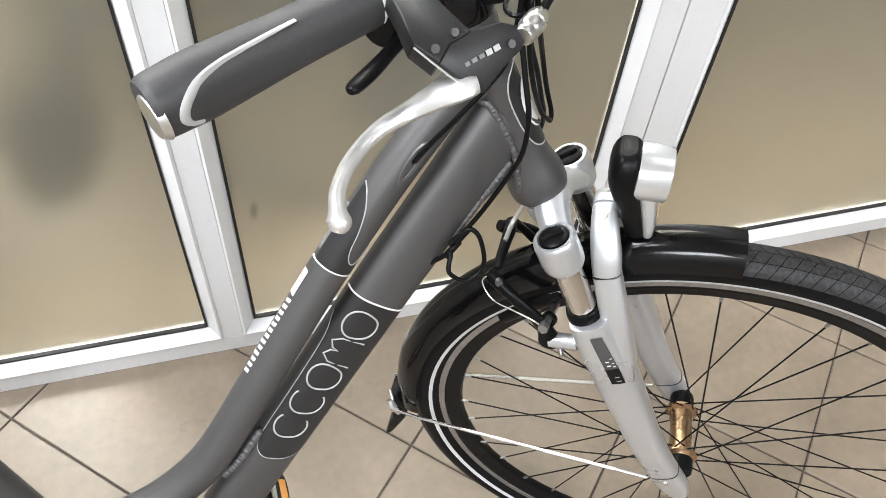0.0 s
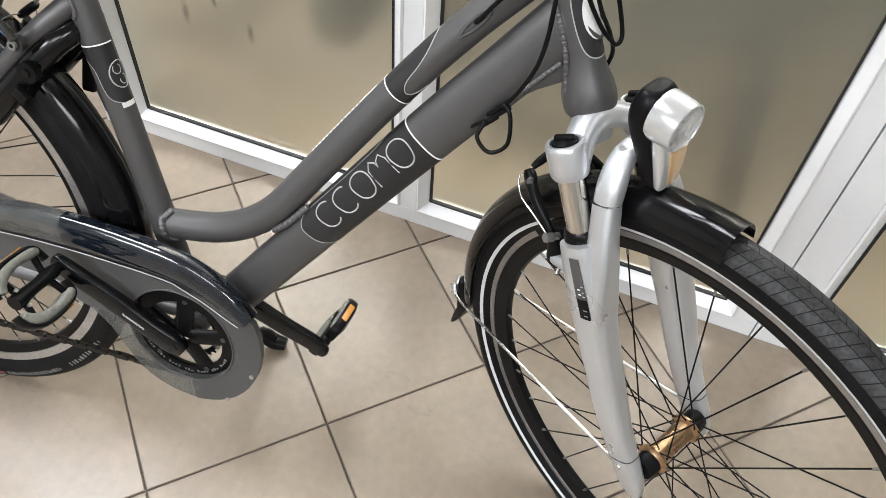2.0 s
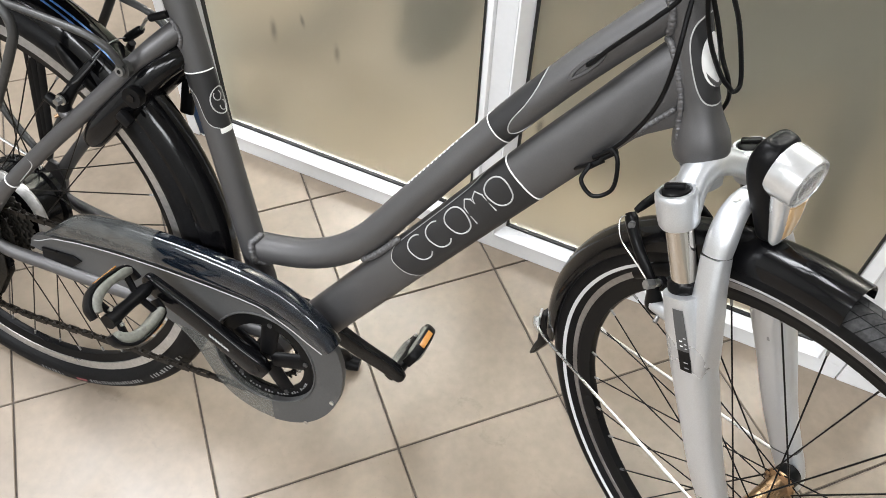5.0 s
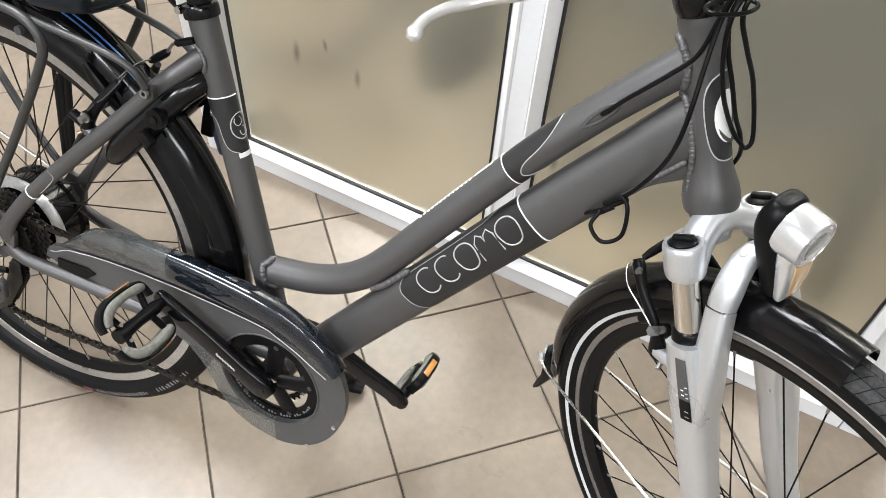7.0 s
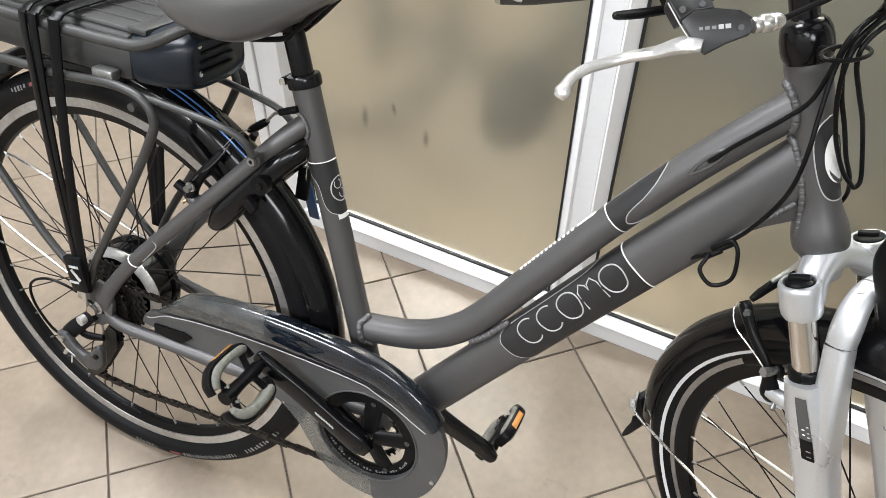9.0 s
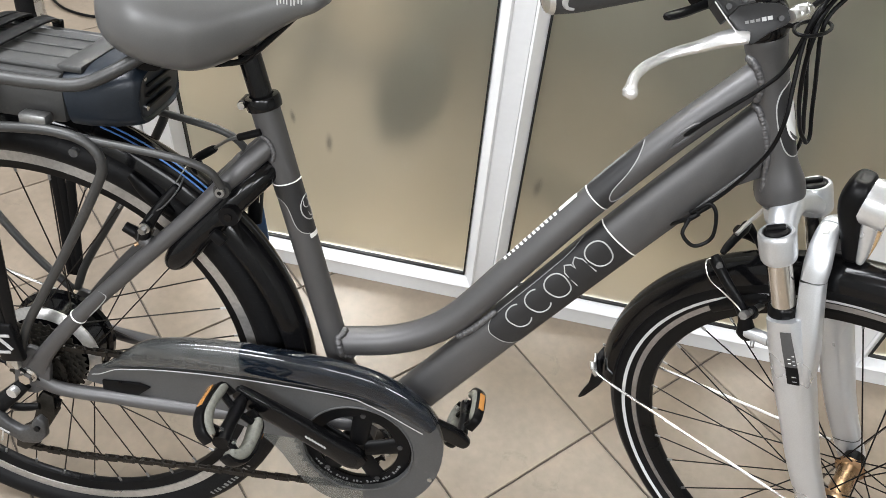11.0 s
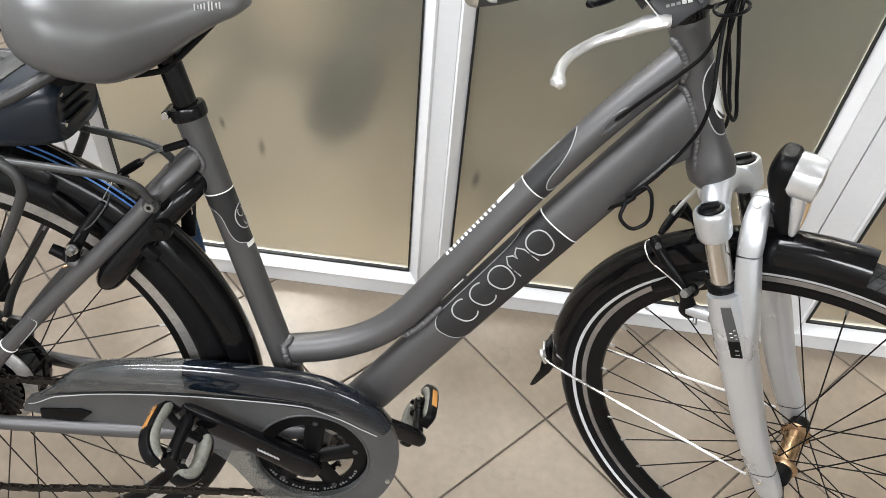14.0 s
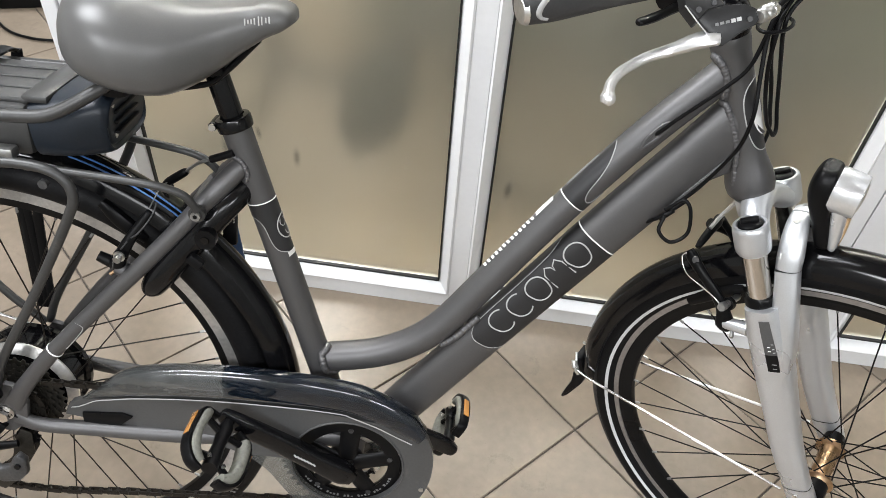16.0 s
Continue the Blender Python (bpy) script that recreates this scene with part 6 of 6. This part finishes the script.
axle_nut = part("axle_nut", rod((REAR.x, -0.078, REAR.z), (REAR.x, -0.089, REAR.z), 0.009, segs=6), CHROME, bike, "bright axle nut")
part("washer", rod((REAR.x, -0.0755, REAR.z), (REAR.x, -0.0785, REAR.z), 0.012, segs=20), ALLOY, axle_nut)
der = part("derailleur", tube([(-0.452, -0.078, 0.338, 0.010, 0.007), (-0.468, -0.084, 0.322, 0.012, 0.009), (-0.486, -0.090, 0.304, 0.013, 0.011), (-0.498, -0.092, 0.288, 0.012, 0.011), (-0.504, -0.090, 0.276, 0.008, 0.008)], sub=5, segs=16, power=2.6), BLACK_PLASTIC, bike, "black and grey rear derailleur")
part("link", plate([(-0.505, 0.302), (-0.498, 0.284), (-0.480, 0.262), (-0.454, 0.248), (-0.430, 0.252), (-0.416, 0.268), (-0.414, 0.294), (-0.424, 0.304), (-0.433, 0.294), (-0.440, 0.279), (-0.455, 0.274), (-0.472, 0.285), (-0.487, 0.305)], -0.096, -0.108, 0.003), LINK_GREY, der, "scratched grey derailleur link", autosmooth=50)
part("pivot", rod((-0.494, -0.111, 0.293), (-0.494, -0.106, 0.293), 0.0048), ALLOY, der)
part("pivot", rod((-0.426, -0.111, 0.284), (-0.426, -0.106, 0.284), 0.0044), BLACK_PLASTIC, der)
part("inner_link", tube([(-0.492, -0.084, 0.300, 0.006, 0.004), (-0.468, -0.082, 0.292, 0.008, 0.004), (-0.440, -0.076, 0.294, 0.006, 0.004)], sub=4, segs=10), BLACK_PLASTIC, der)
part("mark", box((-0.478, -0.1105, 0.272), (0.020, 0.001, 0.003), 0, Matrix.Rotation(radians(28), 4, "Y")), GREY_MARK, der, smooth=False)
part("barrel_bolt", rod((-0.464, -0.096, 0.330), (-0.462, -0.080, 0.331), 0.0080, segs=14), POLISHED, der)
part("adjuster", rod((-0.500, -0.094, 0.262), (-0.510, -0.094, 0.246), 0.0035), ALLOY, der)
part("cable_end", rod((-0.486, -0.100, 0.262), (-0.492, -0.100, 0.238), 0.0012), POLISHED, der)
for yy in (-0.0645, -0.0505):
    part("cage", plate([(-0.438, 0.312), (-0.424, 0.306), (-0.426, 0.268), (-0.462, 0.206), (-0.486, 0.184), (-0.500, 0.190), (-0.495, 0.210), (-0.462, 0.252), (-0.447, 0.297)], yy - 0.0012, yy + 0.0012, 0.0005), SPROCKET, der)
for q, r in (((-0.434, 0.292), 0.0170), ((-0.480, 0.204), 0.0170)):
    part("jockey_wheel", sprocket(Vector((q[0], 0, q[1])), -0.0575, r, 11, 0.005, 0.006), BLACK_PLASTIC, der, smooth=False)
part("cable", tube([(-0.430, -0.075, 0.345), (-0.470, -0.085, 0.378), (-0.515, -0.095, 0.392), (-0.552, -0.098, 0.372), (-0.556, -0.096, 0.332), (-0.532, -0.094, 0.292), (-0.506, -0.092, 0.278)], 0.0022, sub=8, segs=8), BLACK_PLASTIC, der)

# chain: alternate links along its run
chain_path = catmull([(0.024, -0.044, 0.2025), (-0.03, -0.046, 0.2030), (-0.16, -0.050, 0.197), (-0.30, -0.054, 0.191), (-0.40, -0.057, 0.184), (-0.478, -0.0575, 0.1865), (-0.496, -0.0575, 0.197), (-0.494, -0.0575, 0.214), (-0.464, -0.0575, 0.242), (-0.449, -0.0575, 0.268), (-0.449, -0.0575, 0.292), (-0.430, -0.0575, 0.300), (-0.412, -0.0575, 0.318), (-0.402, -0.057, 0.345), (-0.408, -0.057, 0.372), (-0.430, -0.057, 0.390), (-0.40, -0.056, 0.396), (-0.20, -0.050, 0.396), (0.015, -0.044, 0.390), (0.065, -0.044, 0.380), (0.102, -0.044, 0.348), (0.117, -0.044, 0.302), (0.105, -0.044, 0.250), (0.070, -0.044, 0.215), (0.024, -0.044, 0.2025)], 24)
bm = bmesh.new()
pos, prev, run, k = [], None, 0.0, 0
for p in chain_path:
    p = Vector(p[:3])
    if prev is None or (p - prev).length >= 0.0127:
        pos.append(p)
        prev = p
for i, (a, b) in enumerate(zip(pos, pos[1:])):
    t = (b - a).normalized()
    ang = math.atan2(-t.z, t.x)
    m = Matrix.Rotation(ang, 4, "Y")
    w = 0.0036 if i % 2 else 0.0024
    for sy in (-1, 1):
        box((a + b) / 2 + Vector((0, sy * w, 0)), ((b - a).length + 0.006, 0.001, 0.0075 if i % 2 else 0.0068), 0, m, bm)
    rod(a + Vector((0, -0.0045, 0)), a + Vector((0, 0.0045, 0)), 0.0036, segs=6, bm=bm)
part("chain", bm, CHAIN_STEEL, bike, "oily dark roller chain", smooth=False)

# -- kickstand --
ks_foot = Matrix.Rotation(radians(-LEAN), 4, "X") @ Vector((0.045, 0.207, 0.016))
stand = part("kickstand", tube([(-0.02, 0.035, 0.300, 0.012, 0.012), (-0.005, 0.075, 0.22, 0.010, 0.010), (0.02, 0.125, 0.14, 0.009, 0.009), tuple([*(ks_foot + Vector((-0.008, -0.012, 0.03))), 0.009, 0.009]), tuple([*ks_foot, 0.011, 0.011])], sub=5, segs=14), BLACK_PLASTIC, bike, "black kickstand on the tiles")
part("foot", tube([tuple([*(ks_foot + Vector((-0.022, -0.010, 0.022))), 0.012, 0.014]), tuple([*(ks_foot + Vector((0.0, 0.0, 0.002))), 0.013, 0.016]), tuple([*(ks_foot + Vector((0.022, 0.004, -0.001))), 0.010, 0.012])], sub=4, segs=12), BLACK_PLASTIC, stand)

# -- luggage rack and battery --
rack = part("rack", tube([(-0.86, -0.03, 0.800), (-0.86, -0.065, 0.800), (-0.82, -0.080, 0.801), (-0.60, -0.082, 0.802), (-0.42, -0.082, 0.802), (-0.345, -0.082, 0.803), (-0.300, -0.080, 0.808), (-0.255, -0.068, 0.832), (-0.235, -0.045, 0.846), (-0.230, 0.0, 0.850), (-0.235, 0.045, 0.846), (-0.255, 0.068, 0.832), (-0.300, 0.080, 0.808), (-0.345, 0.082, 0.803), (-0.42, 0.082, 0.802), (-0.60, 0.082, 0.802), (-0.82, 0.080, 0.801), (-0.86, 0.065, 0.800), (-0.86, 0.03, 0.800)], 0.0075, sub=6, segs=14), GREY_CASE, bike, "grey tubular luggage rack")
for sy in (-1, 1):
    part("side_rail", tube([(-0.80, sy * 0.085, 0.735), (-0.60, sy * 0.086, 0.737), (-0.44, sy * 0.086, 0.741), (-0.350, sy * 0.086, 0.748), (-0.305, sy * 0.086, 0.740), (-0.288, sy * 0.086, 0.716), (-0.300, sy * 0.085, 0.680), (-0.36, sy * 0.082, 0.568), (-0.427, sy * 0.078, 0.452), (-0.448, sy * 0.076, 0.400)], 0.0062, sub=7, segs=14), GREY_CASE, rack)
    fs = [(-0.34, -0.080, 0.742), (-0.27, -0.080, 0.7385), (-0.208, -0.080, 0.734), (-0.180, -0.078, 0.7285), (-0.162, -0.074, 0.7180), (-0.152, -0.068, 0.698)] if sy < 0 else [(-0.34, 0.062, 0.728), (-0.28, 0.050, 0.728), (-0.22, 0.036, 0.727), (-0.185, 0.030, 0.723), (-0.165, 0.030, 0.712), (-0.150, 0.034, 0.690)]
    part("front_strut", tube(fs, 0.0049, sub=7, segs=12), GREY_CASE, rack)
    part("rear_leg", tube([(-0.70, sy * 0.086, 0.737), (-0.66, sy * 0.085, 0.66), (-0.53, sy * 0.080, 0.47), (-0.455, sy * 0.076, 0.395)], 0.0062, sub=6, segs=12), GREY_CASE, rack)
    part("lug", lathe([(0, -0.004), (0.010, -0.004), (0.010, 0.004), (0, 0.004)], (-0.155, sy * 0.060, 0.690), (0, 1, 0), 20, closed=False), GREY_CASE, rack)
    part("bolt", rod((-0.155, sy * 0.066, 0.690), (-0.155, sy * 0.070, 0.690), 0.0058, segs=16), DULL_STEEL, rack, "zinc bolt head")
    part("socket", rod((-0.155, sy * 0.0695, 0.690), (-0.155, sy * 0.0704, 0.690), 0.0028, segs=6), BLACK_PLASTIC, rack)
    part("bracket", box((-0.365, sy * 0.078, 0.757), (0.034, 0.018, 0.014), 0.004), DULL_STEEL, rack, "cast metal bracket")
    part("bolt", rod((-0.318, sy * 0.085, 0.726), (-0.318, sy * 0.0915, 0.726), 0.0055), LINK_GREY, rack)

battery = part("battery", box((-0.570, 0, 0.778), (0.47, 0.132, 0.062), 0.008), GREY_CASE, bike, "grey battery pack in the luggage rack with a dark blue front end")
part("lid", box((-0.575, 0, 0.811), (0.48, 0.118, 0.010), 0.004), GREY_CASE, battery)
for yy in (-0.032, 0.0, 0.032):
    part("ridge", box((-0.56, yy, 0.8165), (0.44, 0.003, 0.003), 0.001), GREY_CASE, battery)
part("end_piece", box((-0.328, 0, 0.8135), (0.03, 0.117, 0.009), 0.003), GREY_CASE, battery)
nose = tube([(-0.334, 0, 0.776, 0.036, 0.066), (-0.315, 0, 0.778, 0.0375, 0.067), (-0.287, 0, 0.781, 0.0375, 0.066), (-0.261, 0, 0.785, 0.0365, 0.061), (-0.252, 0, 0.786, 0.034, 0.056), (-0.250, 0, 0.786, 0.028, 0.050)], sub=4, segs=32, power=4)
nose_ob = part("front_end", nose, NAVY_PLASTIC, battery, "dark blue plastic front end with slots")
for i in range(3):
    part("slot", box((-0.2512, -0.006, 0.774 + 0.012 * i), (0.010, 0.062, 0.004), 0.001), BLACK_PLASTIC, nose_ob)
for q in ((-0.038, 0.772), (-0.038, 0.808)):
    part("screw", rod((-0.254, q[0], q[1]), (-0.2485, q[0], q[1]), 0.004), ALLOY, nose_ob)

# -- luggage straps over the rack --
straps = empty("luggage_straps", "black rubber luggage straps stretched over the rack down to the axle", "straps")
straps.matrix_basis = pose(0, 0, 0, LEAN, 0, 0)
for i, (dx, bx) in enumerate(((-0.026, -0.004), (-0.010, 0.004), (0.024, 0.010))):
    part("strap", tube([(-0.455 + bx, 0.083, 0.42, 0.0022, 0.007), (-0.452 + dx * 0.5, 0.091, 0.60, 0.0022, 0.007), (-0.450 + dx, 0.093, 0.795, 0.0022, 0.0075), (-0.450 + dx, 0.088, 0.815, 0.0022, 0.0075), (-0.45 + dx, 0.06, 0.824, 0.0022, 0.0085), (-0.45 + dx, -0.06, 0.824, 0.0022, 0.0085), (-0.45 + dx, -0.088, 0.815, 0.0022, 0.0075), (-0.45 + dx, -0.094, 0.795, 0.0022, 0.0075), (-0.450 + dx * 0.6, -0.096, 0.62, 0.0022, 0.007), (-0.452 + bx, -0.092, 0.46, 0.0022, 0.007), (-0.453 + bx, -0.089, 0.425, 0.0022, 0.007)], sub=5, segs=10, up=(1, 0, 0), power=4), BLACK_PLASTIC, straps)
part("hook", box((-0.452, -0.094, 0.425), (0.034, 0.012, 0.062), 0.004, Matrix.Rotation(radians(-10), 4, "Y")), BLACK_PLASTIC, straps, "black hook with a pale angular mark")
bm = bmesh.new()
for c_, s_, r_ in (((-0.452, -0.1008, 0.440), (0.018, 0.001, 0.004), -10), ((-0.450, -0.1008, 0.426), (0.022, 0.001, 0.005), 45), ((-0.455, -0.1008, 0.412), (0.018, 0.001, 0.004), -10)):
    box(c_, s_, 0, Matrix.Rotation(radians(r_), 4, "Y"), bm)
part("mark", bm, GREY_MARK, straps, smooth=False)
part("end", box((-0.455, -0.088, 0.385), (0.018, 0.010, 0.022), 0.003), ALLOY, straps)

# -- ring lock with key --
lock = part("ring_lock", tube([(-0.229, -0.046, 0.563, 0.009, 0.010), (-0.225, -0.048, 0.571, 0.0155, 0.0150), (-0.205, -0.047, 0.598, 0.0185, 0.0175), (-0.165, -0.042, 0.645, 0.017, 0.017), (-0.135, -0.030, 0.680, 0.017, 0.016), (-0.115, -0.008, 0.700, 0.016, 0.016), (-0.110, 0.015, 0.706, 0.015, 0.015), (-0.13, 0.036, 0.685, 0.015, 0.015), (-0.165, 0.045, 0.645, 0.016, 0.016), (-0.205, 0.046, 0.602, 0.016, 0.016), (-0.240, 0.045, 0.560, 0.012, 0.012)], sub=6, segs=18), GLOSS_BLACK, bike, "black ring lock on the seat stays")
part("cylinder", rod((-0.148, -0.052, 0.655), (-0.148, -0.063, 0.655), 0.013, segs=20), BLACK_PLASTIC, lock)
part("bolt", rod((-0.148, -0.062, 0.655), (-0.148, -0.065, 0.655), 0.0055, segs=6), GLOSS_BLACK, lock)
part("catch", box((-0.163, -0.060, 0.622), (0.020, 0.012, 0.014), 0.003, Matrix.Rotation(radians(40), 4, "Y")), BLACK_PLASTIC, lock)
key = part("key", box((-0.153, 0.052, 0.608), (0.020, 0.010, 0.050), 0.004, Matrix.Rotation(radians(-12), 4, "X")), BLACK_PLASTIC, lock, "black key head on a ring with a blue tag")
part("ring", lathe([(0.0105, 0.001), (0.012, 0.0), (0.0105, -0.001), (0.009, 0.0)], (-0.150, 0.056, 0.622), (1, 0.4, 0), 24), CHROME, lock)
part("tag", box((-0.154, 0.072, 0.574), (0.017, 0.004, 0.086), 0.0015, Matrix.Rotation(radians(20), 4, "X")), BLUE_TAG, lock, "blue plastic tag")

# -- rear brake --
for sy in (-1, 1):
    arm = part("rear_brake_arm", tube([(-0.2670, sy * 0.053, 0.597, 0.008, 0.007), (-0.2645, sy * 0.054, 0.604, 0.0105, 0.0085), (-0.2580, sy * 0.054, 0.617, 0.0085, 0.0070), (-0.2475, sy * 0.050, 0.636, 0.0072, 0.0056), (-0.2340, sy * 0.043, 0.656, 0.0060, 0.0048), (-0.2230, sy * 0.037, 0.671, 0.0050, 0.0045)], sub=6, segs=14, power=2.4), BLACK_PLASTIC, bike, "black rear rim brake arm")
    part("boss", rod((-0.246, sy * 0.053, 0.588), (-0.266, sy * 0.053, 0.599), 0.0095, segs=18), FRAME_PAINT, arm)
    part("knob", rod((-0.270, sy * 0.053, 0.604), (-0.287, sy * 0.054, 0.613), 0.0080, 0.0068, segs=14), BLACK_PLASTIC, arm)
    part("bolt", rod((-0.2560, sy * 0.071, 0.6205), (-0.2530, sy * 0.022, 0.6265), 0.0032), ALLOY, arm)
    part("nut", rod((-0.2562, sy * 0.073, 0.6203), (-0.2558, sy * 0.066, 0.6211), 0.0050, segs=6), DULL_STEEL, arm, "zinc nut")
    part("washer", rod((-0.2557, sy * 0.0655, 0.6212), (-0.2556, sy * 0.0635, 0.6214), 0.0072, segs=16), ALLOY, arm)
    part("washer", rod((-0.2556, sy * 0.0630, 0.6215), (-0.2553, sy * 0.0590, 0.6220), 0.0080, segs=16), BLACK_PLASTIC, arm)
    part("pad", tube([(-0.289, sy * 0.020, 0.669, 0.006, 0.005), (-0.272, sy * 0.023, 0.654, 0.0095, 0.007), (-0.255, sy * 0.023, 0.638, 0.0095, 0.007), (-0.238, sy * 0.020, 0.622, 0.006, 0.005)], sub=4, segs=12, power=3), BLACK_PLASTIC, arm)
    part("spring", tube([(-0.268, sy * 0.062, 0.600), (-0.262, sy * 0.063, 0.618), (-0.246, sy * 0.058, 0.640)], 0.0010, sub=5, segs=6), LINK_GREY, arm)
    part("spring_screw", rod((-0.264, sy * 0.055, 0.597), (-0.272, sy * 0.063, 0.592), 0.0024, segs=10), BRASS, arm)
boot = part("cable_boot", tube([(-0.228, 0.030, 0.676, 0.0035, 0.0035), (-0.220, 0.029, 0.682, 0.0055, 0.0055), (-0.200, 0.026, 0.697, 0.0055, 0.0055), (-0.194, 0.025, 0.701, 0.0035, 0.0035)], sub=4, segs=12), BLACK_PLASTIC, bike, "black rubber boot on the rear brake cable")
part("brake_noodle", tube([(-0.196, 0.025, 0.700), (-0.182, 0.014, 0.714), (-0.166, 0.0, 0.728), (-0.148, -0.012, 0.739)], 0.0022, sub=6, segs=8), ALLOY, boot)
part("sleeve", rod((-0.150, -0.011, 0.738), (-0.120, -0.016, 0.752), 0.0048), BLACK_PLASTIC, boot)
part("brake_cable", tube([(-0.223, -0.036, 0.676), (-0.221, -0.018, 0.684), (-0.222, 0.008, 0.685), (-0.222, 0.028, 0.681)], 0.0008, sub=6, segs=6), DULL_STEEL, boot)
part("cable_loop", tube([(-0.215, -0.030, 0.683), (-0.2160, -0.044, 0.674), (-0.222, -0.052, 0.664), (-0.232, -0.056, 0.652), (-0.2412, -0.056, 0.6445)], 0.0011, sub=6, segs=6), LINK_GREY, boot)

# ---- floor tiles, each a bevelled square ----
TILE_SIZE, JOINT, TILE_TURN = 0.3073, 0.0034, 42.53
TILE_ORIGIN = Vector((0.1968, 0.0958))


def tile_mesh():
    bm = bmesh.new()
    h = (TILE_SIZE - JOINT) / 2
    low = [bm.verts.new((sx * h, sy * h, -0.006)) for sx, sy in ((-1, -1), (1, -1), (1, 1), (-1, 1))]
    mid = [bm.verts.new((sx * h, sy * h, -0.0012)) for sx, sy in ((-1, -1), (1, -1), (1, 1), (-1, 1))]
    h2 = h - 0.0012
    top = [bm.verts.new((sx * h2, sy * h2, 0.0)) for sx, sy in ((-1, -1), (1, -1), (1, 1), (-1, 1))]
    for a, b in ((low, mid), (mid, top)):
        for i in range(4):
            bm.faces.new((a[i], a[(i + 1) % 4], b[(i + 1) % 4], b[i]))
    bm.faces.new(top)
    me = bpy.data.meshes.new("tile")
    bmesh.ops.recalc_face_normals(bm, faces=bm.faces)
    bm.to_mesh(me)
    bm.free()
    me.materials.append(TILE)
    return me


TILE_MESH = tile_mesh()
ct, sn = math.cos(radians(TILE_TURN)), math.sin(radians(TILE_TURN))
cells = []
for i in range(-20, 21):
    for j in range(-20, 21):
        u, v = (i + 0.5) * TILE_SIZE, (j + 0.5) * TILE_SIZE
        x, y = TILE_ORIGIN.x + u * ct - v * sn, TILE_ORIGIN.y + u * sn + v * ct
        if ROOM[0] - 0.22 < x < ROOM[1] + 0.22 and ROOM[2] - 0.22 < y < ROOM[3] + 0.22:
            cells.append((math.hypot(x, y - 0.5), x, y))
cells.sort()
rest = bmesh.new()
for k, (dist, x, y) in enumerate(cells):
    turn = TILE_TURN + 90 * random.randint(0, 3)
    m = pose(x, y, random.uniform(-0.0003, 0.0003), 0, 0, turn)
    if k < 290:
        t_ob = new("tile", TILE_MESH)
        t_ob.parent = floor
        t_ob.matrix_basis = m
    else:
        n0 = len(rest.verts)
        rest.from_mesh(TILE_MESH)
        rest.verts.ensure_lookup_table()
        for v in rest.verts[n0:]:
            v.co = m @ v.co
for co_, no_ in (((ROOM[0] + 0.002, 0, 0), (-1, 0, 0)), ((ROOM[1] - 0.002, 0, 0), (1, 0, 0)), ((0, ROOM[2] + 0.002, 0), (0, -1, 0)), ((0, ROOM[3] - 0.002, 0), (0, 1, 0))):
    bmesh.ops.bisect_plane(rest, geom=rest.verts[:] + rest.edges[:] + rest.faces[:], plane_co=co_, plane_no=no_, clear_outer=True)
far_tiles = link_mesh("far_tiles", rest, TILE, floor, smooth=False)
tagged(far_tiles, kind="stuff")
